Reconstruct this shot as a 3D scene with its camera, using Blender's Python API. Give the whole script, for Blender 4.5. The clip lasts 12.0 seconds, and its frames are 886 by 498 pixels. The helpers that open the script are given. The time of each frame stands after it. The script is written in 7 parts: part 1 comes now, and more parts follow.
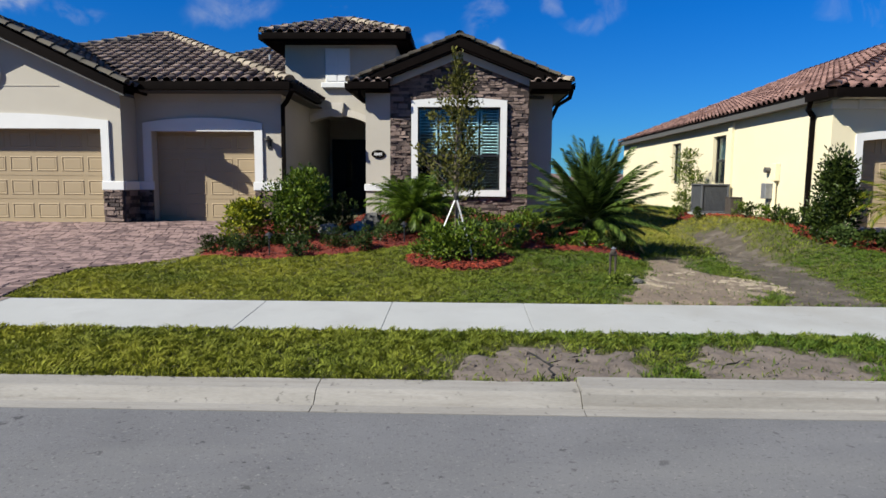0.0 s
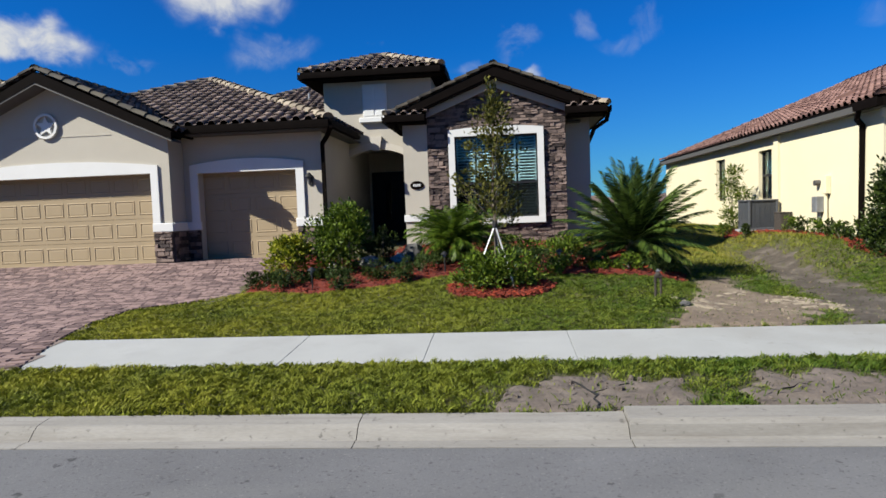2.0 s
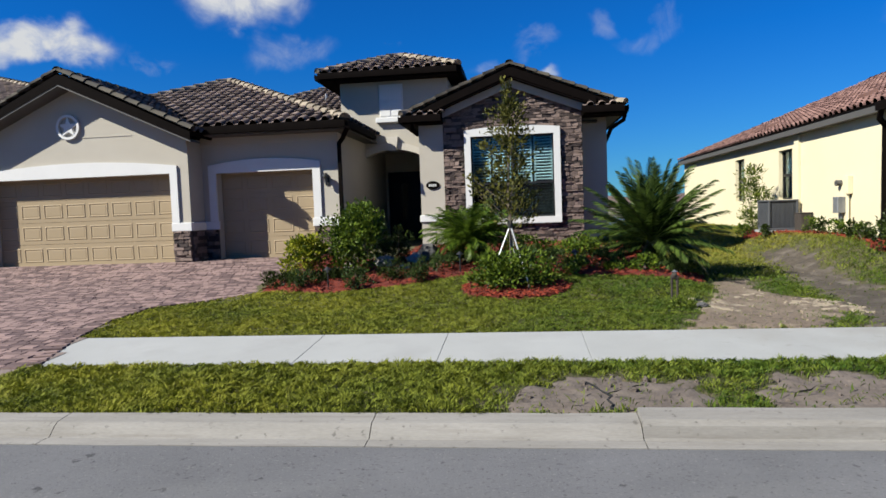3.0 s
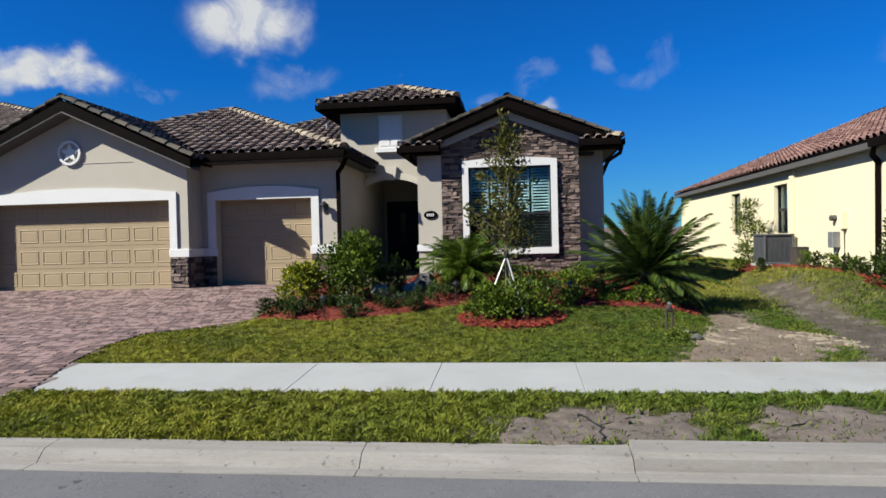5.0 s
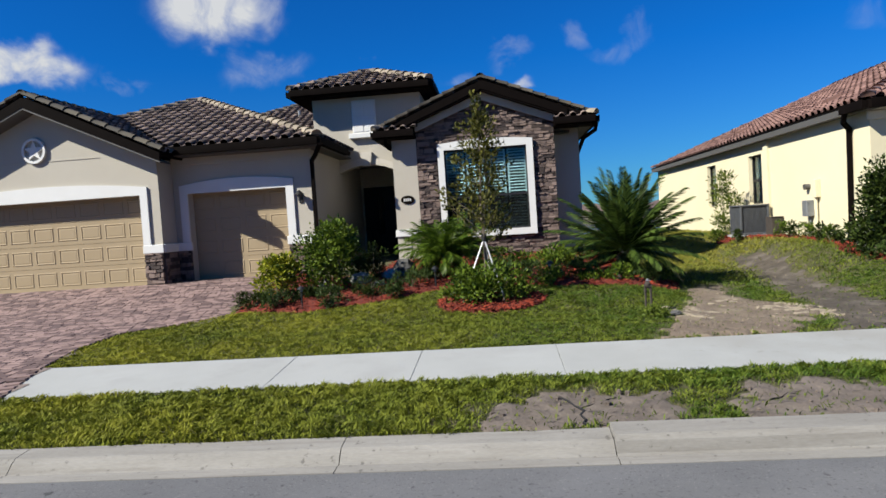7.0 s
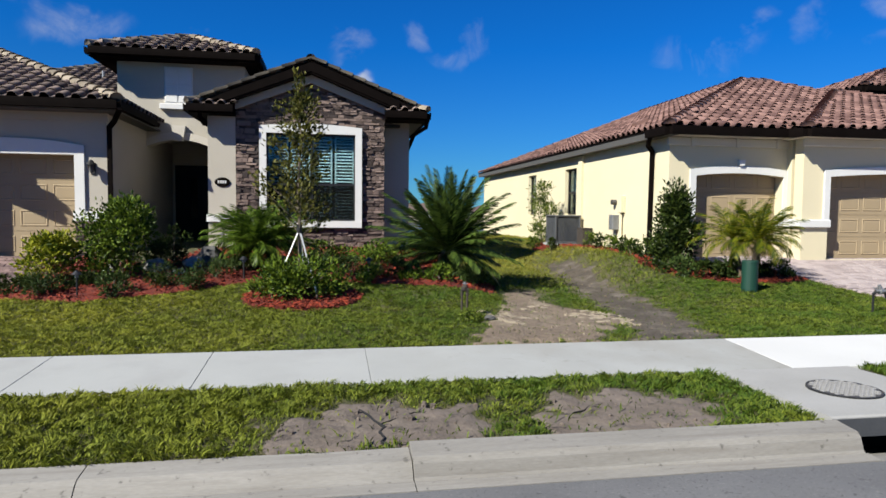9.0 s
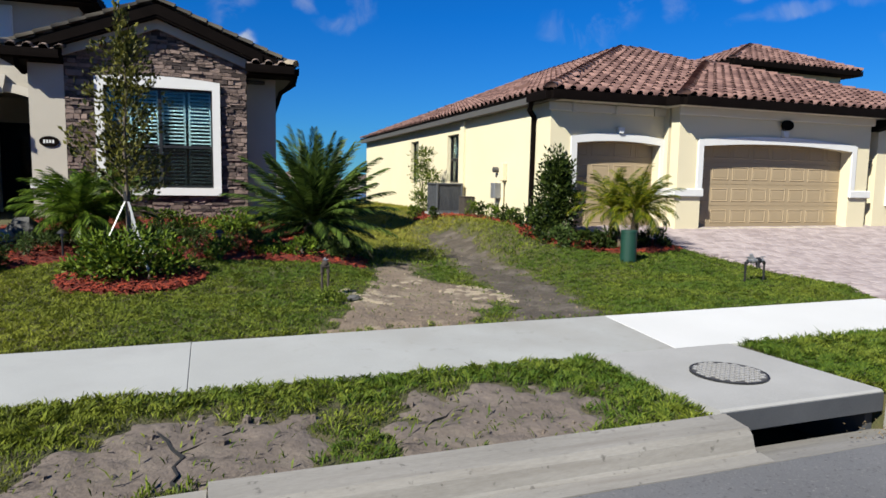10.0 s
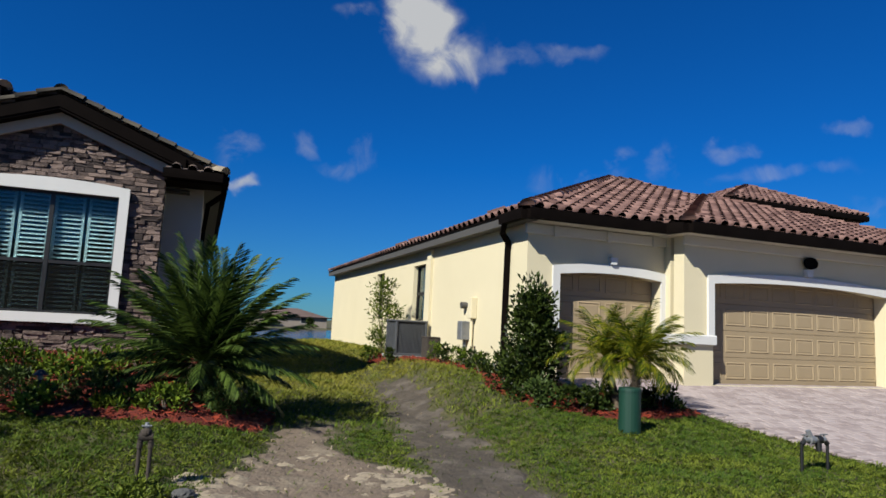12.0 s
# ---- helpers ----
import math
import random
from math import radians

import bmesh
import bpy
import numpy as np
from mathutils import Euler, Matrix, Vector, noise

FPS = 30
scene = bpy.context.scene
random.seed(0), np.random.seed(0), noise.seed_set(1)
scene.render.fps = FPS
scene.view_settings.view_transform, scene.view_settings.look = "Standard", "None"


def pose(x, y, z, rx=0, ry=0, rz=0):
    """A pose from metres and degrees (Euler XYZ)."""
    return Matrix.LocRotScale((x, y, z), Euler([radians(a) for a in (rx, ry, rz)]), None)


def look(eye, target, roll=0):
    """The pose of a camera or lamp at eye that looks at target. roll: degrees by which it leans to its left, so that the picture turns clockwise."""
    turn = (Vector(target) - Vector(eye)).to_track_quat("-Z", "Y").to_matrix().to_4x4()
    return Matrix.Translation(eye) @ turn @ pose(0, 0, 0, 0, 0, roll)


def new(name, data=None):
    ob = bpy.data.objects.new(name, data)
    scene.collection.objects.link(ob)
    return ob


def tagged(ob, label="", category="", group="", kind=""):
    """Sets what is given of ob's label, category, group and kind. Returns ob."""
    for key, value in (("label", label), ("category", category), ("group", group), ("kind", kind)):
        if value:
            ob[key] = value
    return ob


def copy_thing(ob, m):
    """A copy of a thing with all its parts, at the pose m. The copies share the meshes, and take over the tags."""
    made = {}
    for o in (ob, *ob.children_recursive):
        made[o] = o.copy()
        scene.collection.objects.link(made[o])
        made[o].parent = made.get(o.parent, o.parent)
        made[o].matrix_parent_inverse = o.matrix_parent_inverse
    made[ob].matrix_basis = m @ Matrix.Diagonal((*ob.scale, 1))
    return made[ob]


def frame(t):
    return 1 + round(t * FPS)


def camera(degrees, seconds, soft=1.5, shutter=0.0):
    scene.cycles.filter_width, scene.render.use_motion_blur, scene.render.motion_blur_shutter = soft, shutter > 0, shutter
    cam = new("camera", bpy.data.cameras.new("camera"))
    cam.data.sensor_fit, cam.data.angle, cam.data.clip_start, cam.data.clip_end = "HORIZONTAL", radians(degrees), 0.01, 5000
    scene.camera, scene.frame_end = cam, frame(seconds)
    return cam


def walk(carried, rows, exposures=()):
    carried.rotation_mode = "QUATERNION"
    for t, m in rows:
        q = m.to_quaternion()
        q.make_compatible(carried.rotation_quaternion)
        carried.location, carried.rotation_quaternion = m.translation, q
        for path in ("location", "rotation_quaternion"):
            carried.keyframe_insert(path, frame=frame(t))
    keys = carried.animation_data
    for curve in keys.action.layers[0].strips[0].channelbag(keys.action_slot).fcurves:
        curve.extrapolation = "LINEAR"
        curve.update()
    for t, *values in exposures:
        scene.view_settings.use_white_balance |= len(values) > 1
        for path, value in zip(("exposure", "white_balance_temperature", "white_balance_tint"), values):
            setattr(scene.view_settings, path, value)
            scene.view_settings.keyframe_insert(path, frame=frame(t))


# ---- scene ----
cam = camera(69.21, 12.0, soft=1.6)
PATH = [
    (0, (0.891, -4.855, 1.806), (0.617, 5.087, 0.766), 0.34),
    (0.5, (0.904, -4.836, 1.809), (0.619, 5.107, 0.777), 0.11),
    (1, (0.909, -4.827, 1.837), (0.564, 5.121, 0.877), -0.66),
    (1.5, (0.918, -4.831, 1.834), (0.146, 5.112, 1.097), -1.22),
    (2, (0.946, -4.832, 1.832), (0.005, 5.106, 1.232), -2.20),
    (2.5, (0.964, -4.829, 1.824), (-0.066, 5.100, 1.233), -2.07),
    (3, (0.977, -4.842, 1.834), (-0.223, 5.068, 1.242), -2.13),
    (3.5, (1.006, -4.841, 1.850), (-0.207, 5.076, 1.413), -1.26),
    (3.7, (1.009, -4.889, 1.855), (-0.200, 5.032, 1.512), -2.09),
    (5.3, (1.038, -4.867, 1.821), (-0.122, 5.065, 1.693), -1.31),
    (5.5, (1.053, -4.836, 1.816), (-0.107, 5.096, 1.687), -1.59),
    (6, (1.074, -4.851, 1.804), (-0.057, 5.081, 1.540), -2.39),
    (6.5, (1.068, -4.820, 1.845), (0.163, 5.126, 1.343), -3.69),
    (6.7, (1.076, -4.790, 1.875), (0.167, 5.162, 1.495), -3.43),
    (8.3, (1.166, -4.699, 1.843), (0.417, 5.242, 1.063), -6.96),
    (8.5, (1.179, -4.584, 1.812), (0.636, 5.371, 1.040), -5.18),
    (9, (1.314, -4.108, 1.846), (3.044, 5.725, 1.274), 0.58),
    (9.5, (1.681, -3.510, 1.839), (4.964, 5.907, 1.102), 0.98),
    (10, (1.936, -3.104, 1.814), (5.305, 6.254, 0.780), 0.93),
    (10.5, (2.565, -2.447, 1.802), (7.782, 6.072, 1.348), 0.97),
    (11, (2.865, -1.869, 1.792), (7.397, 7.041, 2.065), 0.87),
    (11.5, (3.309, -1.202, 1.738), (6.887, 8.039, 3.081), 2.01),
    (12, (3.689, -0.476, 1.704), (7.125, 8.841, 2.881), 2.80),
]
EXPOSURE = 0.97
walk(cam, [(t, look(eye, target, roll)) for t, eye, target, roll in PATH],
     [(t, EXPOSURE + e) for t, e in ((0, 0.0), (9.0, 0.0), (10.0, -0.03), (10.5, -0.07), (11.0, -0.17), (11.5, -0.3), (12.0, -0.36))])

# ---- light ----
SUN_DIR = Vector((0.645, 0.42, -0.638)).normalized()
sun_data = bpy.data.lights.new("sun", "SUN")
sun_data.energy, sun_data.angle, sun_data.color = 5.0, radians(0.53), (1.0, 0.98, 0.885)
sun_lamp = new("sun", sun_data)
sun_lamp.matrix_world = look((-30, -20, 40), Vector((-30, -20, 40)) + SUN_DIR)

SKY_LOW, SKY_TINT, CLOUD_WHITE = (0.34, 1.0, 1.8, 1), (0.06, 0.97, 2.28, 1), (13.5, 13.9, 14.4, 1)
SUN_EL = math.asin(-SUN_DIR.z)
SUN_AZ = math.atan2(-SUN_DIR.x, -SUN_DIR.y)

# clouds: azimuth to the right of the street's normal, elevation, half width, half height (degrees), density
CLOUDS = [(-23.4, 18.4, 4.6, 3.0, 1.0), (-37.7, 13.3, 4.7, 1.5, 1.0), (-29.8, 12.7, 2.1, 0.9, 0.62), (-19.8, 13.6, 3.1, 1.3, 0.58), (-11.4, 14.4, 0.9, 0.5, 0.5), (-2.7, 12.5, 1.3, 0.9, 0.6),
          (1.8, 14.0, 2.0, 0.9, 0.55), (7.4, 15.1, 1.0, 1.2, 0.5), (10.2, 13.3, 1.8, 0.9, 0.5), (12.7, 14.4, 1.0, 1.3, 0.5), (2.8, 11.2, 1.9, 0.7, 0.75), (17.6, 26.0, 3.2, 3.6, 0.98), (20.6, 23.6, 3.2, 1.9, 0.85),
          (25.5, 23.0, 3.0, 0.9, 0.55), (30.6, 23.4, 2.4, 0.8, 0.5), (11.1, 26.4, 1.6, 0.8, 0.5), (44.5, 15.6, 1.7, 0.8, 0.6), (47.3, 13.4, 5.2, 0.8, 0.5), (53.0, 16.3, 1.2, 0.7, 0.6),
          (34.8, 14.6, 1.5, 0.8, 0.45), (38.6, 14.5, 1.3, 1.2, 0.45), (31.0, 12.8, 3.6, 1.7, 0.5), (55.5, 10.7, 2.2, 0.7, 0.45)]


def make_world():
    world = bpy.data.worlds.new("sky")
    scene.world = world
    world.use_nodes = True
    nt = world.node_tree
    nt.nodes.clear()
    out = nt.nodes.new("ShaderNodeOutputWorld")
    bg = nt.nodes.new("ShaderNodeBackground")
    sky = nt.nodes.new("ShaderNodeTexSky")
    sky.sky_type, sky.sun_disc = "NISHITA", False
    sky.sun_elevation, sky.sun_rotation = SUN_EL, SUN_AZ
    sky.air_density, sky.dust_density, sky.ozone_density, sky.altitude = 1.0, 0.0, 3.0, 0
    bg.inputs["Strength"].default_value = 0.0252
    co = nt.nodes.new("ShaderNodeTexCoord")
    noise_node = nt.nodes.new("ShaderNodeTexNoise")
    noise_node.inputs["Scale"].default_value, noise_node.inputs["Detail"].default_value, noise_node.inputs["Roughness"].default_value = 16.0, 9.0, 0.6
    noise_node.inputs["Distortion"].default_value = 0.7
    nt.links.new(co.outputs["Generated"], noise_node.inputs["Vector"])
    # the wind's raggedness: directions shifted by two sizes of noise
    drift = co.outputs["Generated"]
    for size, amount in ((9.0, 0.10), (30.0, 0.03)):
        wind = nt.nodes.new("ShaderNodeTexNoise")
        wind.inputs["Scale"].default_value, wind.inputs["Detail"].default_value = size, 4.0
        nt.links.new(co.outputs["Generated"], wind.inputs["Vector"])
        mid = nt.nodes.new("ShaderNodeVectorMath")
        mid.operation = "SUBTRACT"
        mid.inputs[1].default_value = (0.5, 0.5, 0.5)
        nt.links.new(wind.outputs["Color"], mid.inputs[0])
        far = nt.nodes.new("ShaderNodeVectorMath")
        far.operation = "MULTIPLY_ADD"
        far.inputs[1].default_value = (amount, amount, amount)
        nt.links.new(mid.outputs[0], far.inputs[0])
        nt.links.new(drift, far.inputs[2])
        drift = far.outputs[0]
    total = None
    for az, el, half_w, half_h, density in CLOUDS:
        density *= 0.66 if density < 0.7 else 1.0
        a, e = radians(az), radians(el)
        d = Vector((math.sin(a) * math.cos(e), math.cos(a) * math.cos(e), math.sin(e)))
        right = Vector((math.cos(a), -math.sin(a), 0))
        up = right.cross(d)
        terms = []
        for axis, half in ((right, half_w), (up, half_h)):
            dot = nt.nodes.new("ShaderNodeVectorMath")
            dot.operation = "DOT_PRODUCT"
            nt.links.new(drift, dot.inputs[0])
            dot.inputs[1].default_value = axis
            sub = nt.nodes.new("ShaderNodeMath")
            sub.operation = "MULTIPLY"
            sub.inputs[1].default_value = 1 / math.tan(radians(half))
            nt.links.new(dot.outputs["Value"], sub.inputs[0])
            sq = nt.nodes.new("ShaderNodeMath")
            sq.operation = "POWER"
            ab = nt.nodes.new("ShaderNodeMath")
            ab.operation = "ABSOLUTE"
            nt.links.new(sub.outputs[0], ab.inputs[0])
            nt.links.new(ab.outputs[0], sq.inputs[0])
            sq.inputs[1].default_value = 2
            terms.append(sq)
        add = nt.nodes.new("ShaderNodeMath")
        nt.links.new(terms[0].outputs[0], add.inputs[0])
        nt.links.new(terms[1].outputs[0], add.inputs[1])
        fall = nt.nodes.new("ShaderNodeMapRange")
        fall.inputs["From Min"].default_value, fall.inputs["From Max"].default_value = 1.9, 0.0
        fall.interpolation_type = "SMOOTHSTEP"
        fall.inputs["To Max"].default_value = density
        nt.links.new(add.outputs[0], fall.inputs["Value"])
        if total is None:
            total = fall
        else:
            mx = nt.nodes.new("ShaderNodeMath")
            mx.operation = "MAXIMUM"
            nt.links.new(total.outputs[0], mx.inputs[0])
            nt.links.new(fall.outputs[0], mx.inputs[1])
            total = mx
    # the puffs: the falloff lowered by noise
    mul = nt.nodes.new("ShaderNodeMath")
    mul.operation = "MULTIPLY_ADD"
    mul.inputs[1].default_value, mul.inputs[2].default_value = 2.9, -1.4
    nt.links.new(noise_node.outputs["Fac"], mul.inputs[0])
    both = nt.nodes.new("ShaderNodeMath")
    both.operation = "ADD"
    nt.links.new(mul.outputs[0], both.inputs[0])
    nt.links.new(total.outputs[0], both.inputs[1])
    gate = nt.nodes.new("ShaderNodeMath")
    gate.operation = "MULTIPLY"
    gate.use_clamp = True
    nt.links.new(both.outputs[0], gate.inputs[0])
    nt.links.new(total.outputs[0], gate.inputs[1])
    soft = nt.nodes.new("ShaderNodeMath")
    soft.operation = "POWER"
    soft.inputs[1].default_value = 1.2
    nt.links.new(gate.outputs[0], soft.inputs[0])
    mix = nt.nodes.new("ShaderNodeMix")
    mix.data_type = "RGBA"
    nt.links.new(soft.outputs[0], mix.inputs["Factor"])
    # a clear subtropical sky, deeper blue than the plain model's
    deep = nt.nodes.new("ShaderNodeMix")
    deep.data_type, deep.blend_type = "RGBA", "MULTIPLY"
    deep.inputs["Factor"].default_value = 1.0
    rise, height, pale = nt.nodes.new("ShaderNodeSeparateXYZ"), nt.nodes.new("ShaderNodeMapRange"), nt.nodes.new("ShaderNodeMix")
    nt.links.new(co.outputs["Generated"], rise.inputs[0])
    nt.links.new(rise.outputs["Z"], height.inputs["Value"])
    height.inputs["From Min"].default_value, height.inputs["From Max"].default_value = 0.0, 0.24
    pale.data_type = "RGBA"
    pale.inputs["A"].default_value, pale.inputs["B"].default_value = SKY_LOW, SKY_TINT
    nt.links.new(height.outputs[0], pale.inputs["Factor"])
    nt.links.new(pale.outputs["Result"], deep.inputs["B"])
    nt.links.new(sky.outputs[0], deep.inputs["A"])
    nt.links.new(deep.outputs["Result"], mix.inputs["A"])
    mix.inputs["B"].default_value = CLOUD_WHITE
    nt.links.new(mix.outputs["Result"], bg.inputs["Color"])
    nt.links.new(bg.outputs[0], out.inputs["Surface"])


make_world()


# ---- materials ----
def surface(name, dark, light, rough=0.8, scale=6.0, fine=60.0, bump=0.3, bump_scale=80.0, metal=0.0, pieces="", spread=0.25, spec=0.5, bump_dist=0.01, stretch=(1, 1, 1)):
    """A mottled surface between two colours: broad stains, fine grain and relief; pieces: 'object' or 'island' varies it piece by piece."""
    m = bpy.data.materials.new(name)
    m.use_nodes = True
    nt = m.node_tree
    b = nt.nodes["Principled BSDF"]
    geo = nt.nodes.new("ShaderNodeNewGeometry")
    mapping = nt.nodes.new("ShaderNodeMapping")
    mapping.inputs["Scale"].default_value = stretch
    nt.links.new(geo.outputs["Position"], mapping.inputs["Vector"])

    def tex(s, detail=4.0, rgh=0.55):
        n = nt.nodes.new("ShaderNodeTexNoise")
        n.inputs["Scale"].default_value, n.inputs["Detail"].default_value, n.inputs["Roughness"].default_value = s, detail, rgh
        nt.links.new(mapping.outputs[0], n.inputs["Vector"])
        return n
    broad, grain = tex(scale), tex(fine, 3.0)
    add = nt.nodes.new("ShaderNodeMath")
    add.operation = "MULTIPLY_ADD"
    add.inputs[1].default_value = 0.6
    nt.links.new(broad.outputs["Fac"], add.inputs[0])
    sc = nt.nodes.new("ShaderNodeMath")
    sc.operation = "MULTIPLY"
    sc.inputs[1].default_value = 0.4
    nt.links.new(grain.outputs["Fac"], sc.inputs[0])
    nt.links.new(sc.outputs[0], add.inputs[2])
    fac = add
    if pieces:
        if pieces == "object":
            src = nt.nodes.new("ShaderNodeObjectInfo").outputs["Random"]
        else:
            src = geo.outputs["Random Per Island"]
        mm = nt.nodes.new("ShaderNodeMath")
        mm.operation = "MULTIPLY_ADD"
        mm.inputs[1].default_value, mm.inputs[2].default_value = spread * 2, -spread
        nt.links.new(src, mm.inputs[0])
        pp = nt.nodes.new("ShaderNodeMath")
        nt.links.new(mm.outputs[0], pp.inputs[0])
        nt.links.new(add.outputs[0], pp.inputs[1])
        fac = pp
    ramp = nt.nodes.new("ShaderNodeValToRGB")
    ramp.color_ramp.elements[0].position, ramp.color_ramp.elements[1].position = 0.3, 0.7
    ramp.color_ramp.elements[0].color, ramp.color_ramp.elements[1].color = (*dark, 1), (*light, 1)
    nt.links.new(fac.outputs[0], ramp.inputs["Fac"])
    nt.links.new(ramp.outputs["Color"], b.inputs["Base Color"])
    b.inputs["Roughness"].default_value, b.inputs["Metallic"].default_value = rough, metal
    b.inputs["Specular IOR Level"].default_value = spec
    if bump:
        bn = tex(bump_scale, 5.0)
        bp = nt.nodes.new("ShaderNodeBump")
        bp.inputs["Strength"].default_value, bp.inputs["Distance"].default_value = bump, bump_dist
        nt.links.new(bn.outputs["Fac"], bp.inputs["Height"])
        nt.links.new(bp.outputs["Normal"], b.inputs["Normal"])
    return m


def stain(m, colour, scale, low, high, strength=1.0, stretch=(1, 1, 1), detail=5.0, rgh=0.6, region=None):
    """Marks of another colour where a noise runs high; region: (axis, from, to) fades them in along x or y."""
    nt = m.node_tree
    b = nt.nodes["Principled BSDF"]
    before = b.inputs["Base Color"].links[0].from_socket
    geo, mapping, n = nt.nodes.new("ShaderNodeNewGeometry"), nt.nodes.new("ShaderNodeMapping"), nt.nodes.new("ShaderNodeTexNoise")
    mapping.inputs["Scale"].default_value = stretch
    mapping.inputs["Location"].default_value = (scale * 3.1, scale * 1.7, 0)
    nt.links.new(geo.outputs["Position"], mapping.inputs["Vector"])
    nt.links.new(mapping.outputs[0], n.inputs["Vector"])
    n.inputs["Scale"].default_value, n.inputs["Detail"].default_value, n.inputs["Roughness"].default_value = scale, detail, rgh
    mr = nt.nodes.new("ShaderNodeMapRange")
    mr.inputs["From Min"].default_value, mr.inputs["From Max"].default_value, mr.inputs["To Max"].default_value = low, high, strength
    nt.links.new(n.outputs["Fac"], mr.inputs["Value"])
    fac = mr.outputs[0]
    if region:
        sep, rg, mu = nt.nodes.new("ShaderNodeSeparateXYZ"), nt.nodes.new("ShaderNodeMapRange"), nt.nodes.new("ShaderNodeMath")
        nt.links.new(geo.outputs["Position"], sep.inputs[0])
        rg.inputs["From Min"].default_value, rg.inputs["From Max"].default_value = region[1], region[2]
        nt.links.new(sep.outputs[region[0]], rg.inputs["Value"])
        mu.operation = "MULTIPLY"
        nt.links.new(fac, mu.inputs[0])
        nt.links.new(rg.outputs[0], mu.inputs[1])
        fac = mu.outputs[0]
    mix = nt.nodes.new("ShaderNodeMix")
    mix.data_type = "RGBA"
    nt.links.new(fac, mix.inputs["Factor"])
    nt.links.new(before, mix.inputs["A"])
    mix.inputs["B"].default_value = (*colour, 1)
    nt.links.new(mix.outputs["Result"], b.inputs["Base Color"])
    return m


def leafy(name, dark, light, rough=0.5, through_light=0.2, scale=3.0, spread=0.3):
    """Leaves: each one its own green, with light coming through."""
    m = surface(name, dark, light, rough, scale, 30.0, 0.0, pieces="island", spread=spread, spec=0.15)
    nt = m.node_tree
    b, out = nt.nodes["Principled BSDF"], nt.nodes["Material Output"]
    tr = nt.nodes.new("ShaderNodeBsdfTranslucent")
    mx = nt.nodes.new("ShaderNodeMixShader")
    mx.inputs["Fac"].default_value = through_light
    ramp = [n for n in nt.nodes if n.type == "VALTORGB"][0]
    nt.links.new(ramp.outputs["Color"], tr.inputs["Color"])
    nt.links.new(b.outputs[0], mx.inputs[1])
    nt.links.new(tr.outputs[0], mx.inputs[2])
    nt.links.new(mx.outputs[0], out.inputs["Surface"])
    return m


M_ASPHALT = surface("asphalt", (0.078, 0.0775, 0.081), (0.122, 0.121, 0.126), 0.95, 0.9, 160.0, 0.5, 220.0, bump_dist=0.006)
M_KERB = surface("kerb_concrete", (0.15, 0.14, 0.124), (0.237, 0.224, 0.203), 0.9, 2.6, 60.0, 0.35, 120.0, bump_dist=0.005, stretch=(0.3, 1.6, 1.6))
M_WALKWAY = surface("sidewalk_concrete", (0.252, 0.255, 0.246), (0.299, 0.302, 0.293), 0.9, 1.1, 90.0, 0.25, 160.0, bump_dist=0.003)
M_WALKWAY_OLD = surface("worn_concrete", (0.249, 0.252, 0.243), (0.296, 0.299, 0.288), 0.9, 1.3, 70.0, 0.3, 160.0, bump_dist=0.003)
M_WALKWAY_NEW = surface("new_concrete", (0.43, 0.427, 0.417), (0.48, 0.477, 0.467), 0.9, 1.1, 90.0, 0.2, 160.0, bump_dist=0.003)
stain(M_ASPHALT, (0.0188, 0.0188, 0.02), 3.0, 0.665, 0.69, 0.8)
stain(M_ASPHALT, (0.0282, 0.0282, 0.0301), 13.0, 0.65, 0.68, 0.8)
stain(M_ASPHALT, (0.15, 0.147, 0.141), 0.55, 0.5, 0.8, 0.6, (0.35, 1.4, 1))
stain(M_ASPHALT, (0.207, 0.2, 0.188), 45.0, 0.60, 0.68, 0.6)
stain(M_ASPHALT, (0.0313, 0.0313, 0.0313), 38.0, 0.58, 0.68, 0.7)
stain(M_KERB, (0.125, 0.11, 0.094), 5.0, 0.52, 0.72, 0.55, (0.18, 3.2, 1.5))
stain(M_KERB, (0.0626, 0.0564, 0.0501), 14.0, 0.62, 0.70, 0.7)
stain(M_WALKWAY_OLD, (0.2, 0.188, 0.166), 0.9, 0.36, 0.70, 0.7, region=("X", 1.6, 4.4))
stain(M_WALKWAY_OLD, (0.169, 0.157, 0.138), 6.0, 0.60, 0.72, 0.4, region=("X", 1.8, 3.2))
stain(M_WALKWAY, (0.219, 0.216, 0.21), 1.4, 0.5, 0.75, 0.5)
M_INLET = surface("inlet_concrete", (0.226, 0.222, 0.21), (0.301, 0.296, 0.286), 0.9, 1.6, 70.0, 0.3, 120.0, bump_dist=0.004)
# Near-black: shade inside hollows is put into the colour
M_DARK = surface("dark_void", (0.00626, 0.00626, 0.00626), (0.0125, 0.0125, 0.0125), 0.95, bump=0)
M_IRON = surface("cast_iron", (0.0626, 0.0595, 0.0564), (0.125, 0.119, 0.113), 0.6, 8.0, 90.0, 0.3, 100.0, 0.5)
M_SOIL = surface("bare_soil", (0.0971, 0.0702, 0.0489), (0.179, 0.135, 0.0959), 0.95, 2.2, 24.0, 0.9, 26.0, bump_dist=0.03)
M_SOIL_DARK = surface("damp_soil", (0.0326, 0.0251, 0.0175), (0.0783, 0.0614, 0.0438), 0.95, 2.0, 22.0, 0.9, 26.0, bump_dist=0.03)
M_SOIL_VERGE = surface("verge_soil", (0.075, 0.058, 0.046), (0.145, 0.116, 0.095), 0.95, 2.2, 24.0, 0.5, 26.0, bump_dist=0.03)
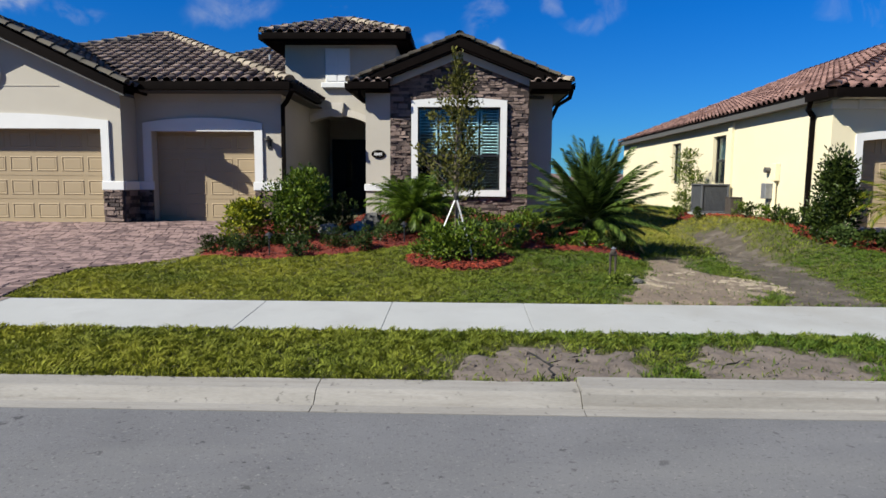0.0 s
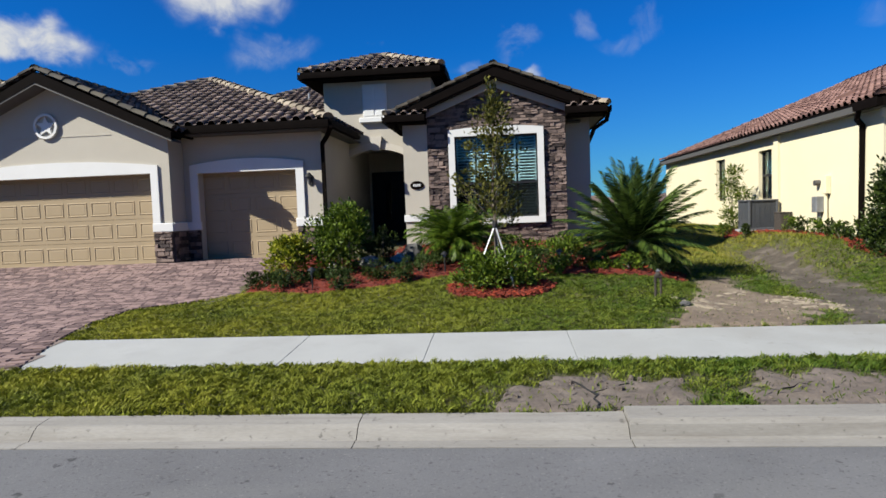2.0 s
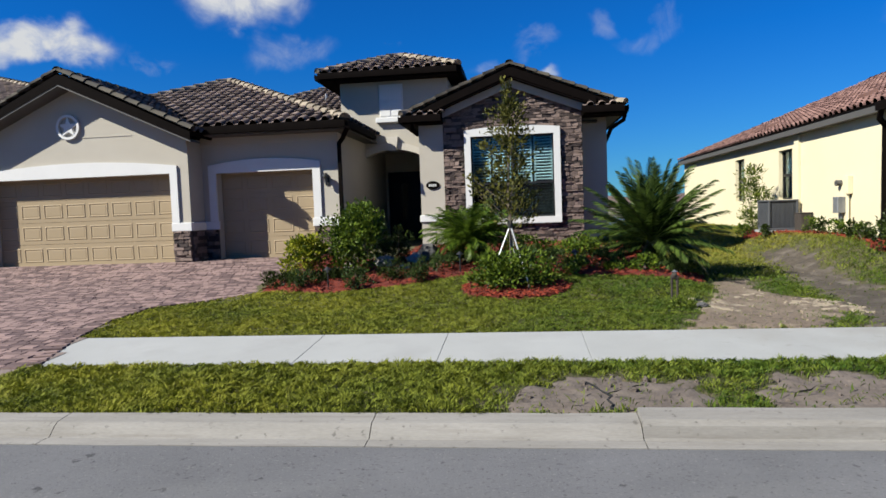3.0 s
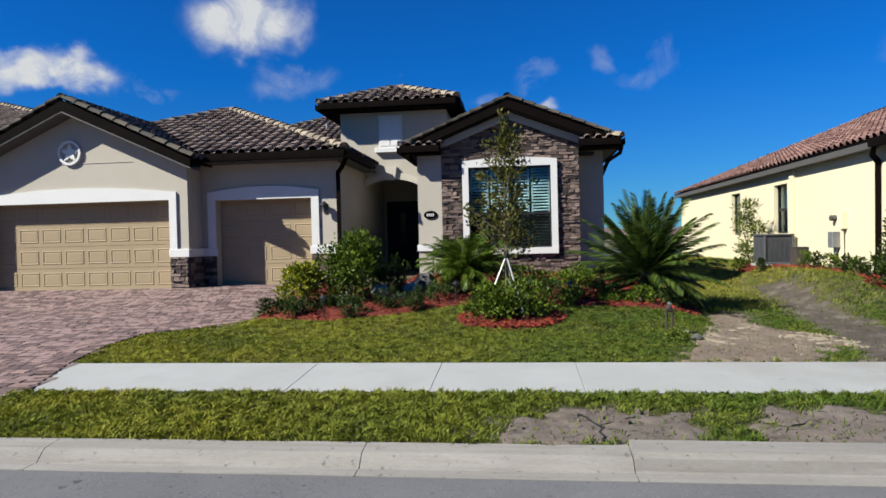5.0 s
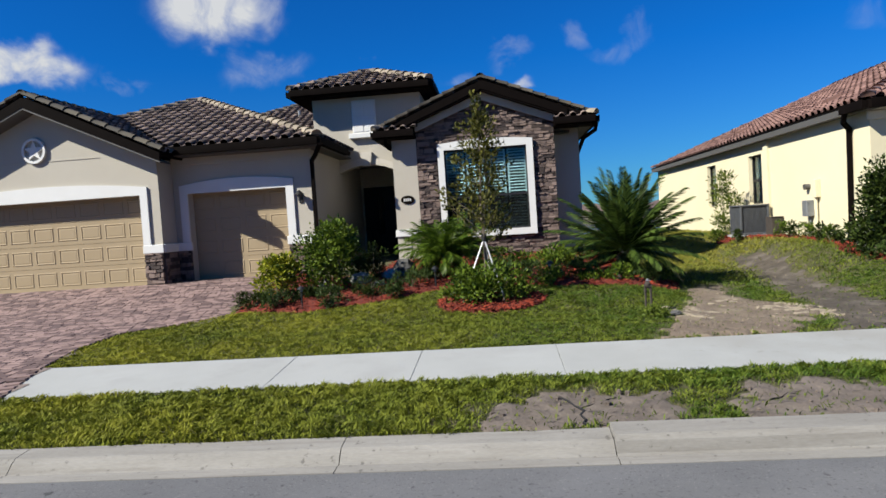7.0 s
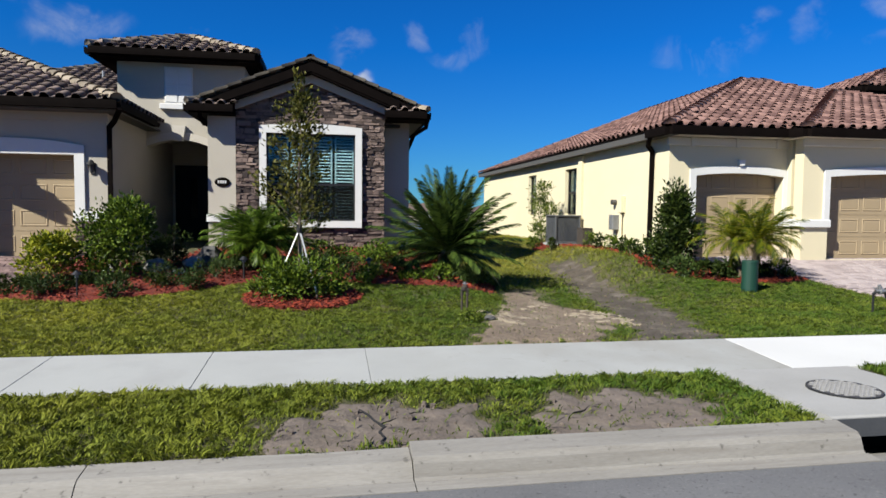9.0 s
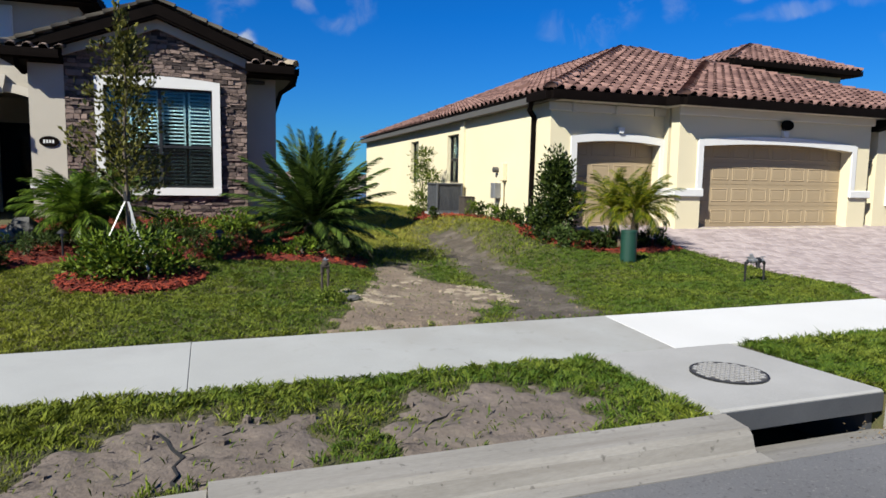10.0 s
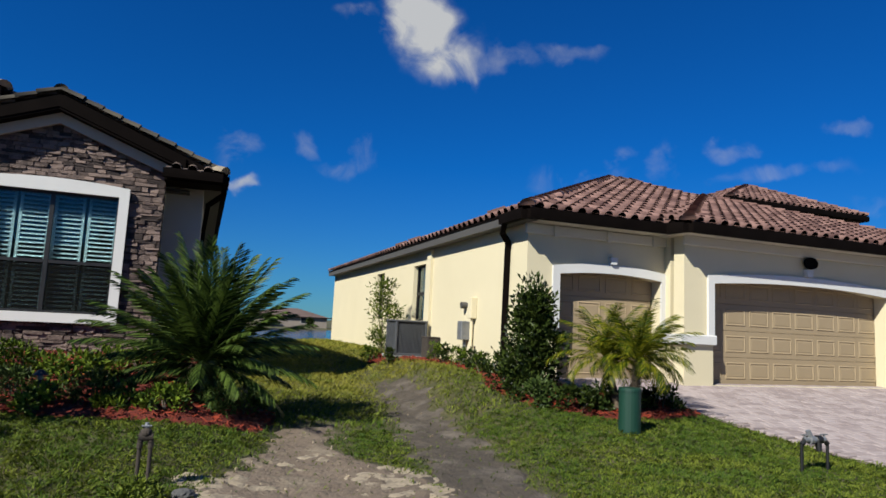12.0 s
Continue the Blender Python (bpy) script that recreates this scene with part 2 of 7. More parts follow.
M_SAND = surface("pale_sand", (0.203, 0.161, 0.11), (0.355, 0.292, 0.203), 0.95, 3.0, 28.0, 0.7, 40.0, bump_dist=0.02)
stain(M_SOIL, (0.238, 0.194, 0.135), 2.6, 0.50, 0.68, 0.6)
stain(M_SOIL, (0.0313, 0.0263, 0.0213), 9.0, 0.60, 0.68, 0.75)
stain(M_SOIL_VERGE, (0.0251, 0.0188, 0.015), 6.0, 0.58, 0.66, 0.8)
stain(M_SOIL_VERGE, (0.163, 0.138, 0.106), 3.0, 0.56, 0.72, 0.5)
stain(M_SOIL_DARK, (0.0219, 0.0188, 0.0157), 7.0, 0.58, 0.68, 0.8)
stain(M_SOIL_DARK, (0.15, 0.125, 0.10), 2.2, 0.48, 0.70, 0.7)
stain(M_SAND, (0.0877, 0.072, 0.0564), 5.0, 0.52, 0.68, 0.7)
M_GROUND = surface("lawn_soil", (0.0244, 0.0292, 0.00696), (0.0835, 0.0766, 0.0244), 0.95, 1.1, 30.0, 0.9, 60.0, bump_dist=0.03)
M_GRASS = leafy("grass_blade", (0.015, 0.030, 0.003), (0.20, 0.23, 0.028), 0.6, 0.25, scale=10.0, spread=0.22)
stain(M_GRASS, (0.31, 0.29, 0.025), 0.7, 0.34, 0.60, 0.75, region=("X", 3.0, -4.0))
stain(M_GRASS, (0.036, 0.08, 0.008), 1.1, 0.32, 0.58, 0.7, region=("X", -1.5, 3.0))
stain(M_GRASS, (0.27, 0.24, 0.04), 1.4, 0.30, 0.55, 0.75, region=("Y", 9.0, 14.0))
stain(M_GROUND, (0.111, 0.087, 0.0418), 3.0, 0.5, 0.68, 0.7)
M_MULCH = surface("red_mulch", (0.07, 0.0062, 0.0018), (0.25, 0.029, 0.006), 0.9, 12.0, 70.0, 1.0, 45.0, bump_dist=0.03, pieces="island", spread=0.2)
M_PAVER = surface("paver", (0.08, 0.048, 0.045), (0.215, 0.142, 0.126), 0.85, 1.2, 45.0, 0.4, 90.0, pieces="island", spread=0.35, bump_dist=0.004)
M_PAVER_B = surface("paver_pale", (0.226, 0.182, 0.176), (0.332, 0.279, 0.269), 0.85, 1.2, 45.0, 0.4, 90.0, pieces="island", spread=0.2, bump_dist=0.004)
M_JOINT = surface("joint_sand", (0.125, 0.094, 0.0814), (0.188, 0.144, 0.125), 0.95, 5.0, 60.0, 0.4)
M_STUCCO = surface("greige_stucco", (0.345, 0.313, 0.258), (0.395, 0.36, 0.3), 0.9, 0.8, 120.0, 0.5, 90.0, bump_dist=0.006)
M_STUCCO_Y = surface("cream_stucco", (0.545, 0.482, 0.325), (0.595, 0.527, 0.36), 0.9, 0.8, 120.0, 0.5, 90.0, bump_dist=0.006)
M_WHITE = surface("white_trim", (0.52, 0.515, 0.495), (0.575, 0.57, 0.55), 0.75, 2.0, 90.0, 0.3, 90.0, bump_dist=0.004)
M_CREAM = surface("pale_cream_trim", (0.509, 0.475, 0.385), (0.551, 0.516, 0.427), 0.85, 1.5, 90.0, 0.3, 90.0, bump_dist=0.004)
M_GARAGE = surface("tan_garage_door", (0.275, 0.21, 0.128), (0.3, 0.232, 0.144), 0.75, 1.5, 60.0, 0.05, 60.0, spec=0.25)
M_TILE = surface("brown_roof_tile", (0.045, 0.0307, 0.0263), (0.225, 0.164, 0.135), 0.85, 3.0, 40.0, 0.3, 60.0, pieces="island", spread=0.2, bump_dist=0.004)
M_CAP = surface("tan_ridge_tile", (0.12, 0.096, 0.068), (0.26, 0.215, 0.158), 0.85, 3.0, 40.0, 0.3, 60.0, pieces="island", spread=0.25, bump_dist=0.004)
M_CAP_DARK = surface("olive_rake_tile", (0.014, 0.0108, 0.007), (0.045, 0.036, 0.023), 0.85, 3.0, 40.0, 0.3, 60.0, pieces="island", spread=0.25, bump_dist=0.004)
M_TILE_RED = surface("terracotta_roof_tile", (0.066, 0.0286, 0.0242), (0.209, 0.116, 0.0968), 0.85, 3.0, 40.0, 0.3, 60.0, pieces="island", spread=0.2, bump_dist=0.004)
M_CAP_RED = surface("terracotta_ridge_tile", (0.1, 0.047, 0.0376), (0.188, 0.103, 0.0814), 0.85, 3.0, 40.0, 0.3, 60.0, pieces="island", spread=0.25, bump_dist=0.004)
M_TILE_ONE = surface("brown_single_tile", (0.045, 0.0307, 0.0263), (0.225, 0.164, 0.135), 0.85, 3.0, 40.0, 0.3, 60.0, pieces="object", spread=0.2, bump_dist=0.004)
M_TILE_RED_ONE = surface("terracotta_single_tile", (0.066, 0.0286, 0.0242), (0.209, 0.116, 0.0968), 0.85, 3.0, 40.0, 0.3, 60.0, pieces="object", spread=0.2, bump_dist=0.004)
M_STONE_BACK = surface("stone_mortar", (0.0313, 0.0263, 0.0226), (0.0626, 0.0501, 0.0438), 0.95, 5.0, 40.0, 0.5)
M_STUCCO_TRIM = surface("pale_stucco_trim", (0.4, 0.365, 0.315), (0.45, 0.415, 0.36), 0.9, 0.8, 120.0, 0.4, 90.0, bump_dist=0.005)
M_FASCIA = surface("dark_bronze_gutter", (0.00313, 0.00219, 0.00188), (0.00626, 0.00438, 0.00376), 0.75, 3.0, 50.0, 0.05, spec=0.03)
M_SOFFIT = surface("grey_fascia", (0.0564, 0.0526, 0.0488), (0.0714, 0.0678, 0.0618), 0.7, 3.0, 50.0, 0.05)
M_STONE = surface("ledge_stone", (0.0293, 0.0192, 0.017), (0.176, 0.125, 0.104), 0.9, 5.0, 40.0, 0.9, 35.0, pieces="object", spread=0.3, bump_dist=0.02)
M_GLASS = bpy.data.materials.new("window_glass")
M_GLASS.use_nodes = True
_b = M_GLASS.node_tree.nodes["Principled BSDF"]
_b.inputs["Base Color"].default_value, _b.inputs["Roughness"].default_value = (0.42, 0.62, 0.66, 1), 0.02
_b.inputs["Transmission Weight"].default_value, _b.inputs["IOR"].default_value = 1.0, 1.45
M_SHUTTER = surface("white_slat", (0.353, 0.364, 0.364), (0.388, 0.399, 0.399), 0.5, 3.0, 50.0, 0)
M_BLACK = surface("black_metal", (0.00752, 0.00752, 0.00752), (0.0138, 0.0138, 0.0138), 0.45, 5.0, 60.0, 0.05)
M_DOOR = surface("dark_door", (0.00376, 0.00313, 0.00251), (0.00752, 0.00564, 0.00501), 0.4, 3.0, 40.0, 0.05, spec=0.15)
# Near-black: the shade of the rooms is put into their wall colour
M_INSIDE = surface("dark_room_shade", (0.028, 0.027, 0.025), (0.035, 0.034, 0.032), 0.9, 2.0, 40.0, 0)
M_WATER = surface("lake_water", (0.00752, 0.0188, 0.0376), (0.0125, 0.0282, 0.0564), 0.08, 2.0, 6.0, 0.4, 2.0, spec=0.6, bump_dist=0.05, stretch=(1, 3, 1))
M_FAR = surface("far_wall", (0.188, 0.157, 0.132), (0.251, 0.213, 0.182), 0.9, 0.3, 4.0, 0)
M_FAR_ROOF = surface("far_roof", (0.0814, 0.0532, 0.0438), (0.119, 0.0814, 0.0689), 0.9, 0.3, 4.0, 0)

M_PAVER_ONE = surface("single_paver", (0.08, 0.048, 0.045), (0.215, 0.142, 0.126), 0.85, 1.2, 45.0, 0.4, 90.0, pieces="object", spread=0.35, bump_dist=0.004)
M_PAVER_B_ONE = surface("single_pale_paver", (0.226, 0.182, 0.176), (0.332, 0.279, 0.269), 0.85, 1.2, 45.0, 0.4, 90.0, pieces="object", spread=0.2, bump_dist=0.004)
M_IRON_PALE = surface("worn_iron", (0.251, 0.244, 0.232), (0.326, 0.319, 0.307), 0.6, 8.0, 90.0, 0.2, 100.0, 0.1)
M_INLET_FRONT = surface("dark_beam", (0.0282, 0.0313, 0.0376), (0.0532, 0.0564, 0.0626), 0.9, 2.0, 60.0, 0.3, 80.0)
M_LAMP_GLASS = surface("dusty_lamp_glass", (0.05, 0.05, 0.05), (0.12, 0.12, 0.12), 0.15, 6.0, 60.0, 0.0)
M_SCREEN = bpy.data.materials.new("darkening_screen")
M_TWIG = surface("bark", (0.0752, 0.0564, 0.0407), (0.15, 0.119, 0.0877), 0.9, 8.0, 60.0, 0.6, 60.0, bump_dist=0.006)
M_TRUNK = surface("palm_trunk", (0.0626, 0.047, 0.0313), (0.138, 0.103, 0.0689), 0.95, 8.0, 50.0, 0.9, 50.0, bump_dist=0.02)
M_LEAF = leafy("green_leaf", (0.0158, 0.0374, 0.0036), (0.122, 0.173, 0.0158))
M_LEAF_DARK = leafy("dark_leaf", (0.00501, 0.0119, 0.00251), (0.047, 0.0689, 0.0125), 0.4)
M_LEAF_LIGHT = leafy("light_leaf", (0.0252, 0.0468, 0.00576), (0.137, 0.173, 0.0216))
M_LEAF_YELLOW = leafy("yellow_green_leaf", (0.05, 0.08, 0.006), (0.32, 0.32, 0.02))
M_LEAF_OLIVE = leafy("olive_leaf", (0.018, 0.024, 0.005), (0.125, 0.118, 0.023))
M_LEAF_BLUE = leafy("blue_green_leaf", (0.0113, 0.0251, 0.00501), (0.0626, 0.094, 0.0219))
M_PALM = leafy("palm_frond", (0.006, 0.016, 0.0035), (0.07, 0.108, 0.02), 0.4, 0.2)
M_PALM_LIGHT = leafy("bright_palm_frond", (0.0202, 0.0432, 0.00432), (0.115, 0.173, 0.018), 0.4, 0.3)
M_PALM_YELLOW = leafy("yellow_palm_frond", (0.026, 0.052, 0.0036), (0.19, 0.185, 0.012), 0.45, 0.3)
M_PALM_DRY = leafy("grey_palm_frond", (0.012, 0.024, 0.005), (0.115, 0.135, 0.03), 0.5, 0.25)
M_POST = surface("weathered_post", (0.0226, 0.017, 0.013), (0.0501, 0.0391, 0.0301), 0.9, 6.0, 60.0, 0.5)
M_GALV = surface("grey_metal", (0.188, 0.194, 0.2), (0.276, 0.282, 0.288), 0.45, 6.0, 60.0, 0.15, 60.0, 0.5)
M_SCREEN.use_nodes = True
_nt = M_SCREEN.node_tree
_mx, _tr = _nt.nodes.new("ShaderNodeMixShader"), _nt.nodes.new("ShaderNodeBsdfTransparent")
_nt.nodes["Principled BSDF"].inputs["Base Color"].default_value = (0.003, 0.004, 0.004, 1)
_nt.nodes["Principled BSDF"].inputs["Roughness"].default_value = 0.7
_nt.nodes["Principled BSDF"].inputs["Specular IOR Level"].default_value = 0.1
_mx.inputs["Fac"].default_value = 0.55
_nt.links.new(_tr.outputs[0], _mx.inputs[1])
_nt.links.new(_nt.nodes["Principled BSDF"].outputs[0], _mx.inputs[2])
_nt.links.new(_mx.outputs[0], _nt.nodes["Material Output"].inputs["Surface"])
M_STRAW = surface("dry_leaf", (0.0501, 0.0345, 0.0157), (0.15, 0.106, 0.0501), 0.8, 9.0, 50.0, 0.2, pieces="island", spread=0.3)
M_MUD = surface("gutter_silt", (0.0313, 0.0226, 0.0138), (0.0814, 0.0595, 0.0376), 0.8, 3.0, 30.0, 0.7, 40.0, bump_dist=0.02)
M_GREEN = surface("green_plastic", (0.0048, 0.032, 0.02), (0.0072, 0.04, 0.0248), 0.5, 4.0, 60.0, 0.05)
M_AC = surface("grey_enamel", (0.05, 0.0525, 0.0575), (0.072, 0.076, 0.082), 0.5, 3.0, 60.0, 0.05)
M_BLUE = surface("cobalt_glaze", (0.00501, 0.0125, 0.188), (0.0094, 0.0219, 0.263), 0.12, 4.0, 40.0, 0.05)
M_ROCK = surface("pale_rock", (0.2, 0.188, 0.175), (0.363, 0.345, 0.319), 0.9, 4.0, 40.0, 0.9, 25.0, bump_dist=0.02)
M_ROCK_DARK = surface("dark_rock", (0.0376, 0.0376, 0.0376), (0.0877, 0.0846, 0.0814), 0.9, 4.0, 40.0, 0.9, 25.0, bump_dist=0.02)
M_PANE_DARK = surface("dark_pane", (0.0125, 0.0188, 0.0219), (0.0188, 0.0251, 0.0313), 0.1, 1.0, 10.0, 0)


# ---- building blocks ----
def finish(bm, smooth=False):
    bmesh.ops.recalc_face_normals(bm, faces=bm.faces)
    if smooth:
        for f in bm.faces:
            f.smooth = True


def part(name, bm, material, parent=None, label="", smooth=False):
    finish(bm, smooth)
    me = bpy.data.meshes.new(name)
    bm.to_mesh(me)
    bm.free()
    me.materials.append(material)
    ob = new(name, me)
    ob.parent = parent
    if label:
        tagged(ob, label)
    return ob


def pieces(name, bm, material, parent=None, label=""):
    """Each loose piece of bm as an object of its own."""
    left = set(bm.verts)
    made = []
    while left:
        group, todo = set(), [left.pop()]
        while todo:
            v = todo.pop()
            group.add(v)
            for e in v.link_edges:
                w = e.other_vert(v)
                if w in left:
                    left.discard(w)
                    todo.append(w)
        one = bmesh.new()
        index = {v: one.verts.new(v.co) for v in group}
        for f in {f for v in group for f in v.link_faces}:
            one.faces.new([index[v] for v in f.verts])
        made.append(part(name, one, material, parent, label))
    bm.free()
    return made


def raw(name, verts, faces, material, parent=None, smooth=False):
    me = bpy.data.meshes.new(name)
    me.from_pydata(verts, [], faces)
    me.materials.append(material)
    if smooth:
        me.shade_smooth()
    me.update()
    ob = new(name, me)
    ob.parent = parent
    return ob


def thing(name, label, category, at=(0, 0, 0), group="", kind=""):
    ob = new(name)
    ob.location = at
    ob.empty_display_size = 0.2
    return tagged(ob, label, category, group, kind)


def box(bm, x0, x1, y0, y1, z0, z1, bevel=0.0):
    made = bmesh.ops.create_cube(bm, size=1.0, matrix=Matrix.LocRotScale(((x0 + x1) / 2, (y0 + y1) / 2, (z0 + z1) / 2), None, (abs(x1 - x0), abs(y1 - y0), abs(z1 - z0))))
    if bevel:
        edges = list({e for v in made["verts"] for e in v.link_edges})
        bmesh.ops.bevel(bm, geom=edges, offset=bevel, segments=1, affect="EDGES")
    return bm


def boxed(x0, x1, y0, y1, z0, z1, bevel=0.0):
    return box(bmesh.new(), x0, x1, y0, y1, z0, z1, bevel)


def prism(bm, poly, axis, a, b):
    """A flat outline, (u, v) by (u, v), given thickness along an axis from a to b. For axis y the outline is (x, z), for x (y, z), for z (x, y)."""
    def at(u, w, d):
        return {"y": (u, d, w), "x": (d, u, w), "z": (u, w, d)}[axis]
    low = [bm.verts.new(at(u, w, a)) for u, w in poly]
    high = [bm.verts.new(at(u, w, b)) for u, w in poly]
    bm.faces.new(low)
    bm.faces.new(list(reversed(high)))
    for i in range(len(poly)):
        j = (i + 1) % len(poly)
        bm.faces.new((low[j], low[i], high[i], high[j]))
    return bm


def rod(bm, a, b, r0, r1=None, seg=8):
    a, b = Vector(a), Vector(b)
    d = b - a
    m = Matrix.Translation((a + b) / 2) @ d.to_track_quat("Z", "Y").to_matrix().to_4x4()
    bmesh.ops.create_cone(bm, cap_ends=True, segments=seg, radius1=r0, radius2=r0 if r1 is None else r1, depth=d.length, matrix=m)
    return bm


GROUND = [(-14, 0.10), (-4.5, 0.09), (-0.5, 0.02), (0.0, 0.0), (0.43, 0.12), (2.2, 0.14), (3.49, 0.22), (5.65, 0.27), (8.0, 0.52), (10.0, 0.78), (14.0, 0.82), (30.0, 0.75), (40.0, 0.45), (52.0, -0.6), (64.0, -1.0)]


SWALE = [(3.49, 0.22), (5.0, 0.16), (7.0, 0.15), (12.0, 0.24), (16.0, 0.32), (21.0, 0.48), (30.0, 0.60), (40.0, 0.45), (52.0, -0.6), (64.0, -1.0)]


# the drive's slope up to the garage, moved back with the wing to keep the same view
APRON = [(3.49, 0.22), (5.65, 0.27), (9.8, 0.36), (12.1, 0.633), (20.0, 0.65), (40.0, 0.45), (52.0, -0.6), (64.0, -1.0)]


def ease(a, b, x):
    t = min(max((x - a) / (b - a), 0.0), 1.0)
    return t * t * (3 - 2 * t)


def gz(y, x=0.0):
    """The height of the ground: it rises to the houses, with a shallow drain between the two lots."""
    base = float(np.interp(y, [a for a, b in GROUND], [b for a, b in GROUND]))
    if y < 3.49:
        return base
    low = float(np.interp(y, [a for a, b in SWALE], [b for a, b in SWALE]))
    w = ease(3.3, 4.9, x) * (1 - ease(6.9, 8.7, x))
    base = base * (1 - w) + low * w
    if x < -3.4:
        w = ease(-3.4, -4.6, x)
        base = base * (1 - w) + w * float(np.interp(y, [a for a, b in APRON], [b for a, b in APRON]))
    return base


# ---- ground ----
def make_ground():
    ys = [-600, -100, -30, -14, -6, -0.3, 0.5, 1.0, 1.6, 2.1, 2.6, 3.3, 3.8, 4.5, 5.0, 5.65, 6.3, 7.0, 7.6, 8.2, 8.8, 9.4, 10, 11, 12, 14, 17, 20, 25, 30, 35, 40, 44, 48, 52, 58]
    xs = sorted([-600, -100, -40, -25] + [-18 + i for i in range(20)] + [2.0 + 0.4 * i for i in range(20)] + [10 + i for i in range(22)] + [36, 42, 60, 120, 600, 5.38, 5.43, 7.09, 7.14])
    verts, faces = [], []
    for y in ys:
        for x in xs:
            z = gz(y, x) - 0.015
            if 5.40 < x < 7.12 and y < 2.0:
                z = -0.6
            elif y < 0.5:
                z = -0.16
            elif y < 3.4 and y > 2.2:
                z -= 0.06
            if 0.5 <= y:
                z += 0.012 * noise.noise(Vector((x * 0.7, y * 0.7, 0)))
            verts.append((x, y, z))
    n = len(xs)
    for j in range(len(ys) - 1):
        for i in range(n - 1):
            faces.append((j * n + i, j * n + i + 1, (j + 1) * n + i + 1, (j + 1) * n + i))
    tagged(raw("ground", verts, faces, M_GROUND, smooth=True), "green lawn ground rising gently from street to houses", "ground", kind="structure")
    # far bank beyond the lake, to the horizon
    verts = [(-900, 58, -1.3), (900, 58, -1.3), (900, 160, -1.3), (-900, 160, -1.3), (-900, 163, -0.75), (900, 163, -0.75), (900, 2500, -0.6), (-900, 2500, -0.6)]
    tagged(raw("ground", verts, [(0, 1, 2, 3), (3, 2, 5, 4), (4, 5, 6, 7)], M_GROUND), "grassy far bank across the lake", "ground", kind="structure")
    tagged(raw("water", [(-900, 50, -0.95), (900, 50, -0.95), (900, 162, -0.95), (-900, 162, -0.95)], [(0, 1, 2, 3)], M_WATER), "dark blue lake water behind the houses", "lake", kind="structure")
    ys = [-14, -10, -7, -4.5, -2.5, -0.9, -0.006]
    verts = [(x, y, gz(y)) for y in ys for x in (-80, 80)]
    tagged(raw("road", verts, [(2 * i, 2 * i + 1, 2 * i + 3, 2 * i + 2) for i in range(len(ys) - 1)], M_ASPHALT), "grey weathered asphalt street", "road", kind="structure")


make_ground()
# Unseen wall, added to keep low sky light off the house fronts
tagged(part("wall_south", boxed(-70, 70, -24.3, -24, -0.2, 6.0), M_STUCCO), "unseen plain wall added across the street to block low sky light", "wall", kind="structure")

# ---- roofs ----
def tile_mesh(name, w, l, material):
    """One barrel tile: a flat pan and a raised arch, its lower end a thin lip over an open gap."""
    prof = [(0.0, 0.004), (0.2 * w, 0.0), (0.40 * w, 0.006)] + [(w * (0.40 + 0.60 * (0.5 - 0.5 * math.cos(a))), 0.012 + 0.085 * math.sin(a)) for a in (0.35, 0.8, 1.3, 1.84, 2.34, 2.79)] + [(w, 0.008)]
    verts = [(u, -0.02, z + 0.046) for u, z in prof] + [(u, l + 0.03, z) for u, z in prof] + [(u, -0.015, z + 0.03) for u, z in prof]
    n = len(prof)
    faces = [(i, i + 1, n + i + 1, n + i) for i in range(n - 1)] + [(2 * n + i, 2 * n + i + 1, i + 1, i) for i in range(n - 1)]
    me = bpy.data.meshes.new(name)
    me.from_pydata(verts, [], faces)
    me.materials.append(material)
    me.shade_smooth()
    me.update()
    return me, np.array(verts), faces


TILE_W, TILE_L = 0.30, 0.36


def inside(poly, u, w):
    hit = False
    for i in range(len(poly)):
        (x0, y0), (x1, y1) = poly[i], poly[i - 1]
        if (y0 > w) != (y1 > w) and u < (x1 - x0) * (w - y0) / (y1 - y0) + x0:
            hit = not hit
    return hit


